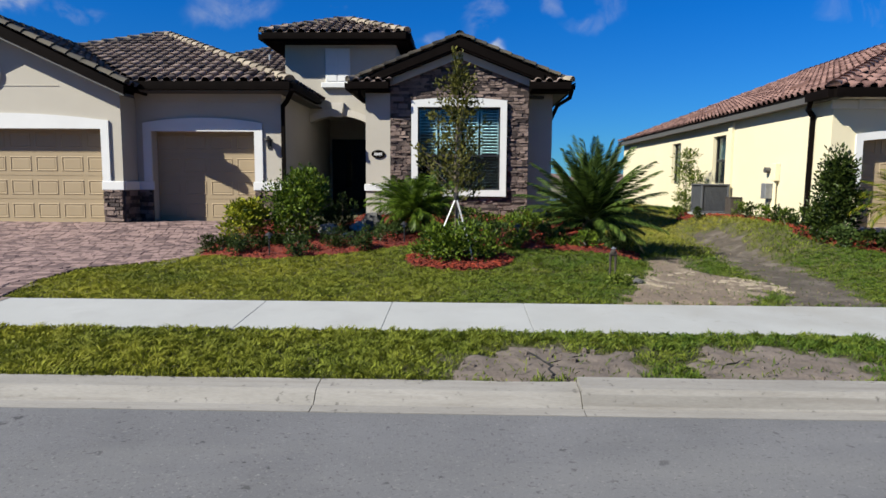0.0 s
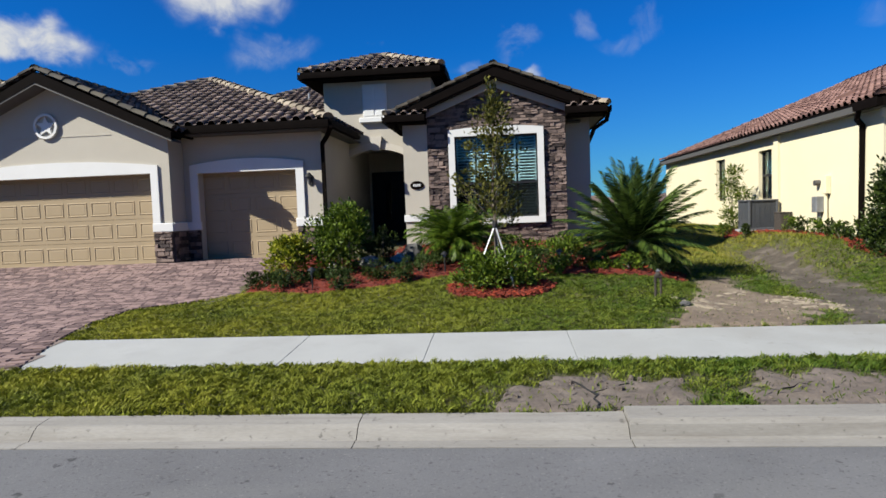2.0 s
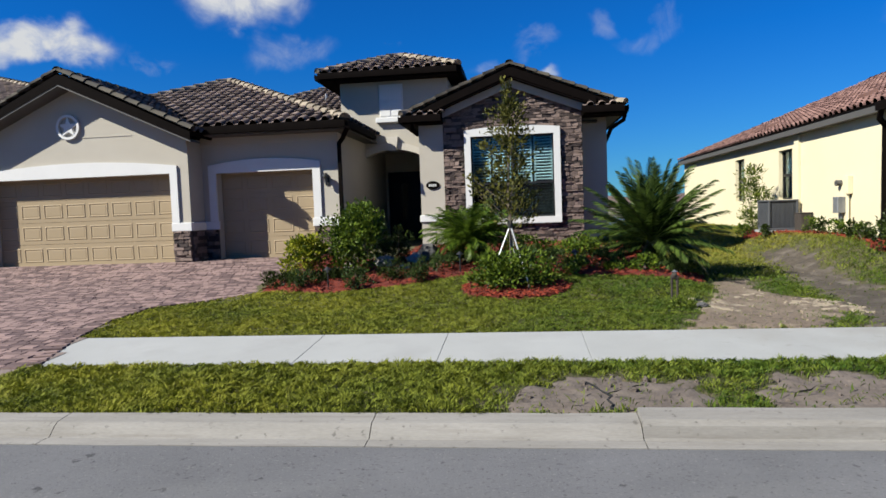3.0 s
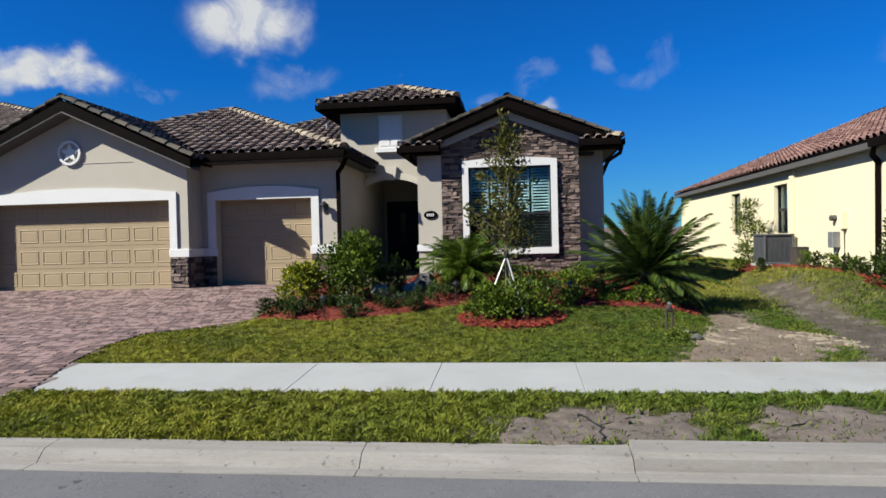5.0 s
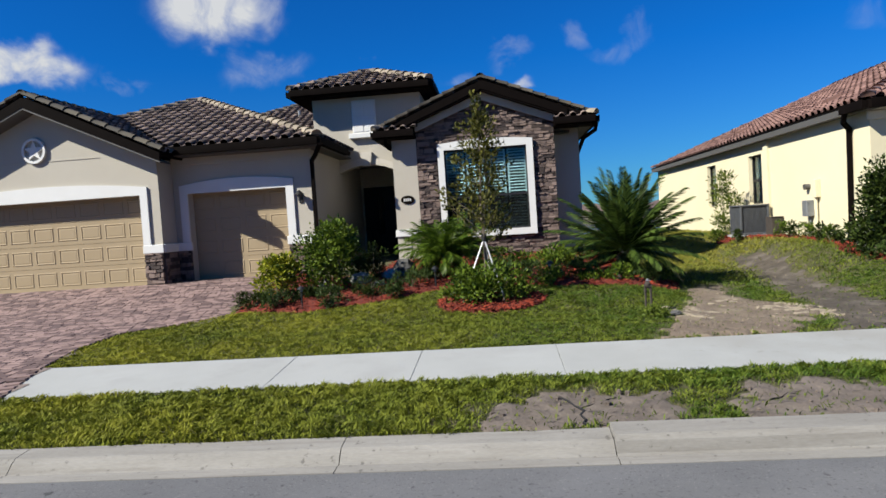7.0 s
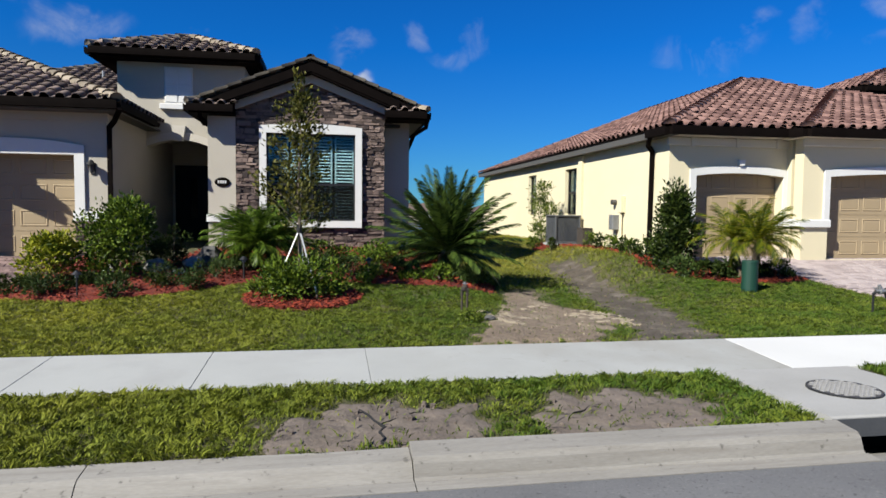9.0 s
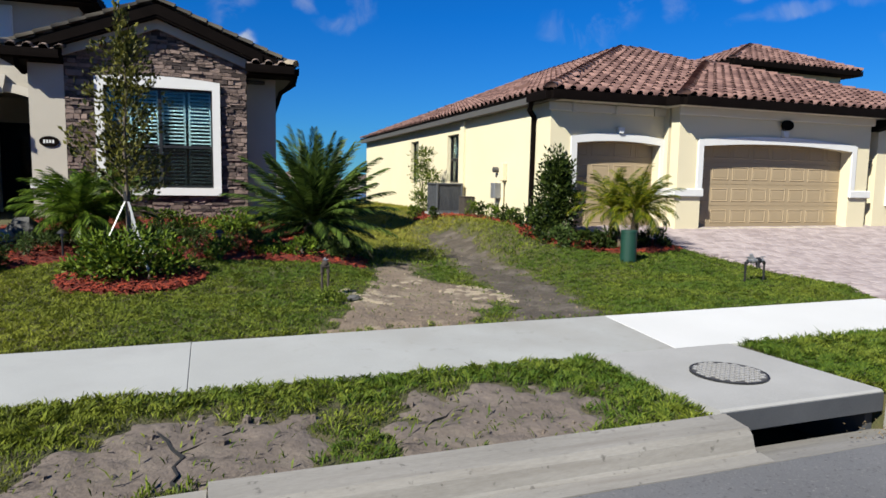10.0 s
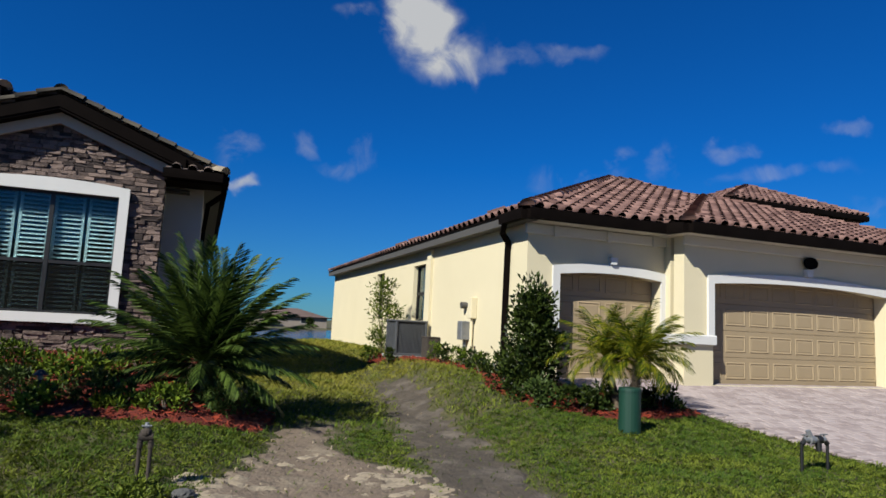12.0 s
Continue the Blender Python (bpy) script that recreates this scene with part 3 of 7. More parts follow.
def roof_slope(house, pts, tile, tile_mat, cap_mat, deck_mat, singles=0, caps=(), cut=None, cap_r=0.155):
    """A tiled slope. pts: the outline, its first two points the eave from left to right as seen from outside. caps: pairs of points for rows of hip or ridge tiles.
    cut: a test of a place at which tiles stay away."""
    p = [Vector(q) for q in pts]
    ux = (p[1] - p[0]).normalized()
    nz = ux.cross(p[-1] - p[0]).normalized()
    vy = nz.cross(ux)
    flat = [((q - p[0]).dot(ux), (q - p[0]).dot(vy)) for q in p]
    bm = bmesh.new()
    top = [bm.verts.new(q) for q in p]
    low = [bm.verts.new(q - nz * 0.10) for q in p]
    bm.faces.new(top)
    bm.faces.new(list(reversed(low)))
    for i in range(len(p)):
        j = (i + 1) % len(p)
        bm.faces.new((top[i], low[i], low[j], top[j]))
    roof = part("roof", bm, deck_mat, house, "tiled roof slope with barrel tiles")
    me, tv, tf = tile
    basis = Matrix((ux, vy, nz)).transposed().to_4x4()
    u0, u1 = min(f[0] for f in flat), max(f[0] for f in flat)
    v1 = max(f[1] for f in flat)
    verts, faces, count = [], [], 0
    rows = int(v1 / TILE_L) + 1
    R = np.array(basis.to_3x3())
    for j in range(rows):
        for i in range(int((u1 - u0) / TILE_W) + 1):
            u, w = u0 + i * TILE_W, j * TILE_L - 0.04
            if not inside(flat, u + TILE_W * 0.5, max(w + TILE_L * 0.4, 0.05)):
                continue
            o = p[0] + ux * u + vy * (w + random.uniform(-0.008, 0.008)) + nz * (0.01 + random.uniform(0, 0.006))
            if cut and cut(o + ux * TILE_W / 2 + vy * 0.2):
                continue
            if count < singles:
                t = new("roof_tile", me)
                t.parent = roof
                t.matrix_local = Matrix.Translation(o) @ basis
            else:
                k = len(verts)
                verts.extend((tv @ R.T + np.array(o)).tolist())
                faces.extend([tuple(q + k for q in f) for f in tf])
            count += 1
    if faces:
        tagged(raw("tile_field", verts, faces, tile_mat, roof, True), "rows of barrel roof tiles", kind="stuff")
    for a, b in caps:
        a, b = Vector(a), Vector(b)
        d = (b - a)
        n = max(2, int(d.length / 0.36))
        d.normalize()
        side = d.cross(Vector((0, 0, 1))).normalized()
        up = side.cross(d)
        verts, faces = [], []
        step = (b - a).length / n
        for i in range(n):
            o = a + d * step * i
            k = len(verts)
            tilt = random.uniform(-0.01, 0.01)
            for s, r, lift in ((-0.03, cap_r, cap_r * 0.39), (step + 0.03, cap_r * 0.84, 0.03)):
                for q in range(7):
                    ang = math.pi * q / 6
                    verts.append(o + d * s + side * (math.cos(ang) * r + tilt) + up * (math.sin(ang) * r * 0.85 + lift))
            for q in range(6):
                faces.append((k + q, k + q + 1, k + 8 + q, k + 7 + q))
            faces.append(tuple(k + q for q in range(7)))
        tagged(raw("ridge_tiles", [tuple(v) for v in verts], faces, cap_mat, roof, True), "row of rounded cap tiles", kind="stuff")
    return roof


def gutter(house, a, b, drop=0.17, depth=0.13, name="gutter", mat=None):
    """A box gutter along an eave from a to b: trough with a rolled lip."""
    a, b = Vector(a), Vector(b)
    d = (b - a)
    n = d.length
    d.normalize()
    out = Vector((d.y, -d.x, 0))
    prof = [(0, 0), (0, -drop), (depth * 0.95, -drop), (depth, -drop * 0.55), (depth, 0.0), (depth - 0.02, 0.01), (depth - 0.025, -0.02), (0.02, -0.02)]
    bm = bmesh.new()
    rings = []
    for end in (a, b):
        rings.append([bm.verts.new(end + out * o + Vector((0, 0, z))) for o, z in prof])
    k = len(prof)
    for i in range(k):
        j = (i + 1) % k
        bm.faces.new((rings[0][i], rings[0][j], rings[1][j], rings[1][i]))
    bm.faces.new(rings[0])
    bm.faces.new(list(reversed(rings[1])))
    return part(name, bm, mat or M_FASCIA, house, "dark bronze metal gutter")


def downspout(house, pts, r=0.045):
    bm = bmesh.new()
    for a, b in zip(pts, pts[1:]):
        a, b = Vector(a), Vector(b)
        d = (b - a).normalized()
        m = Matrix.Translation((a + b) / 2) @ d.to_track_quat("Z", "Y").to_matrix().to_4x4() @ Matrix.Diagonal((2 * r, 2 * r * 0.8, (b - a).length + 0.05, 1))
        bmesh.ops.create_cube(bm, size=1.0, matrix=m)
    return part("downspout", bm, M_FASCIA, house, "dark bronze downspout")


def wall_with_hole(house, x0, x1, z0, z1, holes, y0, y1, mat, name="wall", label=""):
    """A wall facing the street in the plane y0, its back in y1, with openings (x0, x1, z0, z1, rise): rise lifts the top's middle into an arch. One connected mesh."""
    (hx0, hx1, hz0, hz1, rise), = holes
    n = 10 if rise else 1
    arch = [(hx0 + (hx1 - hx0) * i / n, hz1 + rise * (1 - (2 * i / n - 1) ** 2)) for i in range(n + 1)]
    bm = bmesh.new()
    known = {}

    def vert(x, z):
        key = (round(x, 4), round(z, 4))
        if key not in known:
            known[key] = bm.verts.new((x, y0, z))
        return known[key]
    zs = [z0, hz0, hz1, z1] if hz0 > z0 + 0.001 else [z0, hz1, z1]
    for a, b in ((x0, hx0), (hx1, x1)):
        if b - a > 0.001:
            for c, d in zip(zs, zs[1:]):
                bm.faces.new((vert(a, c), vert(b, c), vert(b, d), vert(a, d)))
    for (xa, za), (xb, zb) in zip(arch, arch[1:]):
        bm.faces.new((vert(xa, za), vert(xb, zb), vert(xb, z1), vert(xa, z1)))
        if hz0 > z0 + 0.001:
            bm.faces.new((vert(xa, z0), vert(xb, z0), vert(xb, hz0), vert(xa, hz0)))
    out = bmesh.ops.extrude_face_region(bm, geom=list(bm.faces))
    bmesh.ops.translate(bm, vec=(0, y1 - y0, 0), verts=[v for v in out["geom"] if isinstance(v, bmesh.types.BMVert)])
    return part(name, bm, mat, house, label)


def garage_door(house, x0, x1, z0, z1, y, cols, rows=4):
    """A sectional door with raised panels. Its sections are parts of it."""
    door = new("garage_door")
    door.parent = house
    h = (z1 - z0) / rows
    cw = (x1 - x0) / cols
    for r in range(rows):
        bm = boxed(x0, x1, y, y + 0.05, z0 + r * h + 0.004, z0 + (r + 1) * h - 0.004)
        for c in range(cols):
            cx, cz = x0 + (c + 0.5) * cw, z0 + (r + 0.5) * h
            a, b = cw * 0.42, h * 0.32
            # a moulded frame round a raised field
            rings = []
            for s, dy in ((0, 0.0), (0.022, -0.012), (0.045, 0.001), (0.075, -0.004)):
                rings.append([bm.verts.new((cx + sx * (a - s), y + dy - 0.001, cz + sz * (b - s))) for sx, sz in ((-1, -1), (1, -1), (1, 1), (-1, 1))])
            for q in range(3):
                for i in range(4):
                    j = (i + 1) % 4
                    bm.faces.new((rings[q][i], rings[q][j], rings[q + 1][j], rings[q + 1][i]))
            bm.faces.new(rings[3])
        part("door_section", bm, M_GARAGE, door)
    part("backing", boxed(x0, x1, y + 0.052, y + 0.07, z0, z1), M_GARAGE, door)
    tagged(door, "tan sectional garage door with raised panels")
    return door


def surround(house, x0, x1, z0, z1, y, w, rise, bottom=False, name="trim", mat=None, proud=0.05, sides=True, inner=0.75):
    """White stucco trim round an opening x0..x1, z0..z1, w wide, its head rising in the middle."""
    n = 10
    bm = bmesh.new()
    def arch(xa, xb, z, k):
        return [(xa + (xb - xa) * i / n, z + k * (1 - (2 * i / n - 1) ** 2)) for i in range(n + 1)]
    upper, under = arch(x0 - w, x1 + w, z1 + w, rise), arch(x0, x1, z1, rise * inner)
    for i in range(n):
        prism(bm, [under[i], under[i + 1], upper[i + 1], upper[i]], "y", y - proud, y)
    prism(bm, [(x0 - w, z0), (x0, z0), (x0, z1), (x0 - w, z1 + w)], "y", y - proud, y)
    prism(bm, [(x1, z0), (x1 + w, z0), (x1 + w, z1 + w), (x1, z1)], "y", y - proud, y)
    if bottom:
        box(bm, x0 - w, x1 + w, y - proud - 0.02, y, z0 - w, z0)
    bmesh.ops.remove_doubles(bm, verts=bm.verts, dist=0.0005)
    return part(name, bm, mat or M_WHITE, house, "white painted stucco surround")


def stone_field(wall, x0, x1, z0, z1, y, keep=None, facing="y"):
    """Ledge stones laid in uneven courses on a face looking at the street (facing y) or along x."""
    z = z0
    shapes = STONES
    while z < z1 - 0.03:
        h = random.choice((0.05, 0.065, 0.08, 0.095, 0.125))
        h = min(h, z1 - z)
        x = x0 - random.uniform(0, 0.2)
        while x < x1:
            w = random.uniform(0.09, 0.2) + random.random() ** 2 * 0.26
            a, b = max(x, x0), min(x + w, x1)
            x += w
            if b - a < 0.05 or (keep and not keep((a + b) / 2, z + h / 2)):
                continue
            ob = new("stone", random.choice(shapes))
            ob.parent = wall
            d = 0.02 + 0.09 * random.random()
            tip = Euler((random.uniform(-0.12, 0.12), random.uniform(-0.035, 0.035), random.uniform(-0.1, 0.1)))
            if facing == "y":
                ob.matrix_local = Matrix.LocRotScale(((a + b) / 2, y, z + h / 2), tip, (b - a - 0.008, d, h - 0.006))
            else:
                ob.matrix_local = Matrix.LocRotScale((y, (a + b) / 2, z + h / 2), Euler((0, 0, radians(90))), (b - a - 0.012, d, h - 0.010))
        z += h


def stone_shapes():
    made = []
    for k in range(6):
        bm = bmesh.new()
        bmesh.ops.create_cube(bm, size=1.0)
        bmesh.ops.bevel(bm, geom=list(bm.edges), offset=0.07, segments=1, affect="EDGES")
        for v in bm.verts:
            v.co += Vector((random.uniform(-0.03, 0.03), random.uniform(-0.14, 0.14), random.uniform(-0.06, 0.06)))
        finish(bm)
        me = bpy.data.meshes.new("stone")
        bm.to_mesh(me)
        bm.free()
        me.materials.append(M_STONE)
        made.append(me)
    return made


STONES = stone_shapes()
TILE_BROWN = tile_mesh("roof_tile", TILE_W, TILE_L, M_TILE_ONE)
TILE_TERRA = tile_mesh("roof_tile", TILE_W, TILE_L, M_TILE_RED_ONE)
PAD = 0.78
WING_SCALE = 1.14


def glazed_window(house, x0, x1, z0, z1, y, split=1, rail=0.45, slats=True, name="window"):
    """A dark-framed window with a meeting rail, glass, and white slatted shutters behind it."""
    win = new(name)
    win.parent = house
    tagged(win, "dark bronze framed window with white slatted shutters" if slats else "dark bronze framed window")
    f = 0.045
    bm = bmesh.new()
    for a, b, c, d in ((x0, x1, z0, z0 + f), (x0, x1, z1 - f, z1)):
        box(bm, a, b, y - 0.02, y + 0.05, c, d)
    for i in range(split + 2):
        xm = x0 + (x1 - x0) * i / (split + 1)
        a, b = (xm, xm + f) if i == 0 else ((xm - f, xm) if i == split + 1 else (xm - f * 0.8, xm + f * 0.8))
        box(bm, a, b, y - 0.024, y + 0.046, z0 + f, z1 - f)
    zm = z0 + (z1 - z0) * rail
    for i in range(split + 1):
        box(bm, x0 + (x1 - x0) * i / (split + 1) + f, x0 + (x1 - x0) * (i + 1) / (split + 1) - f, y - 0.028, y + 0.04, zm - 0.03, zm + 0.03)
    pieces("frame", bm, M_BLACK, win)
    # Assumed half screen, added so that the lower slats come out darker
    if slats:
        for i in range(split + 1):
            part("screen", boxed(x0 + (x1 - x0) * i / (split + 1) + f, x0 + (x1 - x0) * (i + 1) / (split + 1) - f, y - 0.012, y - 0.008, z0 + f, zm - 0.03), M_SCREEN, win, "assumed insect screen, added to darken the lower sash")
    g = part("pane", boxed(x0 + f, x1 - f, y + 0.01, y + 0.016, z0 + f, z1 - f), M_GLASS, win)
    g.visible_shadow = False
    if slats:
        n = 4 if split else 2
        for i in range(n):
            a, b = x0 + (x1 - x0) * i / n + 0.03, x0 + (x1 - x0) * (i + 1) / n - 0.03
            bm = bmesh.new()
            for c, d in ((a, a + 0.05), (b - 0.05, b)):
                box(bm, c, d, y + 0.09, y + 0.12, z0, z1)
            zz = z0 + 0.05
            while zz < z1 - 0.05:
                m = Matrix.Translation(((a + b) / 2, y + 0.105, zz)) @ Euler((radians(35), 0, 0)).to_matrix().to_4x4() @ Matrix.Diagonal((b - a - 0.1, 0.075, 0.009, 1))
                bmesh.ops.create_cube(bm, size=1.0, matrix=m)
                zz += 0.085
            pieces("slat", bm, M_SHUTTER, win)
    return win


# ---- the stone-fronted house ----
def make_house_one():
    h = thing("house", "single-storey greige stucco house with brown tile roof and stone bay", "house", (-3, 14, PAD), group="houses")
    hole_d, hole_s = (-12.5, -7.54, PAD, 3.0, 0.0), (-6.7, -4.15, PAD, 3.0, 0.0)

    # garage wing
    G, S, B = 10.18, 10.9, 13.63
    wall_with_hole(h, -13.0, -7.07, 0.5, 3.55, [hole_d], G, G + 0.28, M_STUCCO)
    part("gable", prism(bmesh.new(), [(-13.0, 3.55), (-7.07, 3.55), (-7.07, 3.85), (-10.02, 5.28), (-13.0, 3.85)], "y", G, G + 0.28), M_STUCCO, h, "stucco gable")
    part("score_line", boxed(-11.2, -8.5, G - 0.012, G, 3.98, 4.0), M_STUCCO, h)
    surround(h, -12.5, -7.54, 1.78, 3.0, G, 0.19, 0.17, inner=0.0)
    garage_door(h, -12.55, -7.5, PAD, 3.03, G + 0.29, 8)
    part("wall", boxed(-7.35, -7.07, G + 0.28, S, 0.5, 3.85), M_STUCCO, h)
    part("wall", boxed(-13.0, -12.72, G + 0.28, 24, 0.5, 3.85), M_STUCCO, h)
    wall_with_hole(h, -7.07, -3.5, 0.5, 3.95, [hole_s], S, S + 0.28, M_STUCCO)
    surround(h, -6.7, -4.15, 1.78, 3.0, S, 0.2, 0.13, inner=0.0)
    garage_door(h, -6.75, -4.1, PAD, 3.03, S + 0.29, 4)
    part("wall", boxed(-3.78, -3.5, S + 0.28, 14.0, 0.5, 3.95), M_STUCCO, h)
    for a, b, y0, y1 in ((-7.56, -7.03, G - 0.06, G), (-7.07, -7.01, G, S - 0.06), (-7.07, -6.66, S - 0.06, S), (-4.19, -3.46, S - 0.06, S), (-3.5, -3.44, S, S + 1.0)):
        part("band", boxed(a, b, y0, y1, 1.57, 1.78, 0.012), M_WHITE, h, "white stucco band")
    for x0, x1, y, facing in ((-7.54, -7.07, G - 0.03, "y"), (G, S - 0.05, -7.04, "x"), (-7.07, -6.7, S - 0.03, "y"), (-4.15, -3.5, S - 0.03, "y")):
        backing = part("stone_pier", boxed(x0, x1, y + 0.005, y + 0.03, 0.55, 1.57) if facing == "y" else boxed(y - 0.03, y - 0.005, x0, x1, 0.55, 1.57), M_STONE_BACK, h, "stacked brown ledge stone")
        stone_field(backing, x0, x1, 0.6, 1.57, y, facing=facing)
    # gable ornament: a ring with a five-armed star
    orn = new("gable_ornament")
    orn.parent = h
    tagged(orn, "round white star medallion")
    bm = bmesh.new()
    loops = [[bm.verts.new((-10.15 + r * math.cos(2 * math.pi * i / 24), y, 4.26 + r * math.sin(2 * math.pi * i / 24))) for i in range(24)] for r, y in ((0.25, G - 0.002), (0.25, G - 0.07), (0.31, G - 0.07), (0.31, G - 0.002))]
    for k in range(4):
        for i in range(24):
            bm.faces.new((loops[k][i], loops[k][(i + 1) % 24], loops[(k + 1) % 4][(i + 1) % 24], loops[(k + 1) % 4][i]))
    part("ring", bm, M_WHITE, orn)
    bm = bmesh.new()
    star = [(-10.15 + (0.26 if i % 2 == 0 else 0.11) * math.sin(math.pi * i / 5), 4.26 + (0.26 if i % 2 == 0 else 0.11) * math.cos(math.pi * i / 5)) for i in range(10)]
    prism(bm, star, "y", G - 0.05, G - 0.002)
    part("star", bm, M_WHITE, orn)

    # garage gable roof and its fascia
    ez, az = 3.93, 5.5
    yf = 9.72
    for side in (1, -1):
        ex = -10.02 + side * 3.3
        eave0, eave1 = ((ex, yf, ez), (ex, 22, ez)) if side > 0 else ((ex, 22, ez), (ex, yf, ez))
        ridge = [(-10.02, 22, az), (-10.02, yf, az)] if side > 0 else [(-10.02, yf, az), (-10.02, 22, az)]
        roof_slope(h, [eave0, eave1] + ridge, TILE_BROWN, M_TILE, M_CAP_DARK, M_FASCIA, 60 if side > 0 else 0,
                   caps=([((-10.02, yf, az + 0.02), (-10.02, 15, az + 0.02))] if side > 0 else []) + [((ex, yf + 0.05, ez + 0.03), (-10.02, yf + 0.05, az + 0.03))], cap_r=0.12, cut=(lambda o: o.y > 10.5 and o.z < 4.05 + 0.43 * (o.y - 10.4) and o.x > -8.2) if side > 0 else None)
        part("fascia", prism(bmesh.new(), [(ex, ez - 0.03), (ex, ez - 0.2), (-10.02, az - 0.27), (-10.02, az - 0.03)], "y", yf - 0.03, yf + 0.02), M_FASCIA, h, "dark fascia board")
        part("soffit", prism(bmesh.new(), [(ex, ez - 0.2), (ex, ez - 0.24), (-10.02, az - 0.31), (-10.02, az - 0.27)], "y", yf - 0.02, G), M_SOFFIT, h)
    # hip roof over the single bay
    c = (-3.15, 10.38, 4.1)
    ap = (-8.3, 15.5, 6.28)
    roof_slope(h, [(-13.4, 10.38, 4.1), c, ap], TILE_BROWN, M_TILE, M_CAP, M_FASCIA, 150, caps=[(c, ap), ((-13.4, 10.38, 4.1), ap)],
               cut=lambda o: o.z < 5.5 - 0.476 * abs(o.x + 10.02) + 0.06)
    roof_slope(h, [c, (-3.15, 22, 4.1), (-8.3, 22, 6.28), ap], TILE_BROWN, M_TILE, M_CAP, M_FASCIA, cut=lambda o: o.y > 13.9)
    gutter(h, (-6.75, 10.38, 4.1), (-3.1, 10.38, 4.1))
    gutter(h, (-3.15, 10.3, 4.1), (-3.15, 13.2, 4.1))
    part("soffit", boxed(-6.9, -3.15, 10.38, S, 3.9, 3.94), M_SOFFIT, h)
    part("soffit", boxed(-3.5, -3.15, S, 14, 3.9, 3.94), M_SOFFIT, h)
    part("frieze", boxed(-7.07, -3.46, S - 0.04, S, 3.72, 3.9), M_STUCCO, h)
    downspout(h, [(-3.05, 10.3, 3.92), (-3.3, 10.75, 3.72), (-3.42, 10.82, 3.6), (-3.42, 10.82, 0.85)])
    # lantern beside the small door
    lamp = new("wall_lantern")
    lamp.parent = h
    tagged(lamp, "black metal wall lantern with glass")
    lx, lz = -3.78, 2.72
    bm = boxed(lx - 0.05, lx + 0.05, S - 0.03, S - 0.002, lz - 0.14, lz + 0.12, 0.01)
    rod(bm, (lx, S - 0.02, lz + 0.08), (lx, S - 0.14, lz + 0.16), 0.012)
    bmesh.ops.create_cone(bm, cap_ends=True, segments=10, radius1=0.12, radius2=0.02, depth=0.1, matrix=Matrix.Translation((lx, S - 0.14, lz + 0.12)))
    part("bracket", bm, M_BLACK, lamp)
    bm = bmesh.new()
    bmesh.ops.create_cone(bm, cap_ends=True, segments=8, radius1=0.035, radius2=0.06, depth=0.16, matrix=Matrix.Translation((lx, S - 0.14, lz - 0.02)))
    part("glass", bm, M_LAMP_GLASS, lamp)

    # entry tower
    T = 14.0
    wall_with_hole(h, -4.2, -1.0, 0.5, 5.75, [(-3.5, -1.86, PAD, 3.5, 0.2)], T, T + 0.3, M_STUCCO, label="tall entry wall with arched opening")
    part("wall", boxed(-4.2, -3.92, T + 0.3, 17.2, 3.9, 5.75), M_STUCCO, h)
    part("wall", boxed(-1.28, -1.0, T + 0.3, 17.2, 3.9, 5.75), M_STUCCO, h)
    bm = bmesh.new()
    n = 10
    for i in range(n):
        def pt(k, w):
            x = -3.5 + 1.64 * k / n
            return (x, 3.5 + 0.2 * (1 - (2 * k / n - 1) ** 2) + w)
        prism(bm, [pt(i, 0), pt(i + 1, 0), pt(i + 1, 0.2), pt(i, 0.2)], "y", T - 0.04, T)
    bmesh.ops.remove_doubles(bm, verts=bm.verts, dist=0.0005)
    part("arch_band", bm, M_STUCCO_TRIM, h, "arched stucco band over the entry")
    part("keystone", prism(bmesh.new(), [(-2.79, 3.66), (-2.57, 3.66), (-2.5, 4.06), (-2.86, 4.06)], "y", T - 0.12, T), M_STUCCO_TRIM, h, "plain stucco keystone")
    part("shutter", boxed(-3.03, -2.32, T - 0.05, T, 4.64, 5.6, 0.01), M_WHITE, h, "white closed decorative shutter")
    bm = bmesh.new()
    for x in (-3.0, -2.66):
        for z in (4.68, 5.15):
            box(bm, x, x + 0.3, T - 0.065, T - 0.05, z, z + 0.4, 0.005)
    pieces("shutter_panel", bm, M_WHITE, h)
    part("sill", boxed(-3.14, -2.2, T - 0.14, T, 4.48, 4.63, 0.015), M_WHITE, h)
    e = 0.53
    a, b, z = -4.68, -0.66, 5.9
    mx, my, mz = -2.67, T - e + 1.95, 6.7
    q = [(a, T - e, z), (b, T - e, z), (b, T - e + 3.9, z), (a, T - e + 3.9, z)]
    for i in range(4):
        p0, p1 = q[i], q[(i + 1) % 4]
        roof_slope(h, [p0, p1, (mx, my, mz)], TILE_BROWN, M_TILE, M_CAP, M_FASCIA, 60 if i == 0 else 0, caps=[(p0, (mx, my, mz))])
        gutter(h, p0, p1, 0.16)
    part("soffit", boxed(a, b, T - e, T - e + 3.9, z - 0.2, z - 0.16), M_FASCIA, h)
    # porch inside the arch
    part("wall", boxed(-4.2, -1.0, 16.8, 17.0, 0.5, 4.0), M_STUCCO, h)
    part("wall", boxed(-3.78, -3.5, T + 0.3, 16.8, 0.5, 4.0), M_STUCCO, h)
    part("wall", boxed(-1.86, -1.6, T + 0.3, 16.8, 0.5, 4.0), M_STUCCO, h)
    part("porch_ceiling", boxed(-4.2, -1.0, T + 0.3, 16.8, 3.85, 3.9), M_STUCCO, h)
    door = new("front_door")
    door.parent = h
    tagged(door, "dark wooden front door with a narrow glass light")
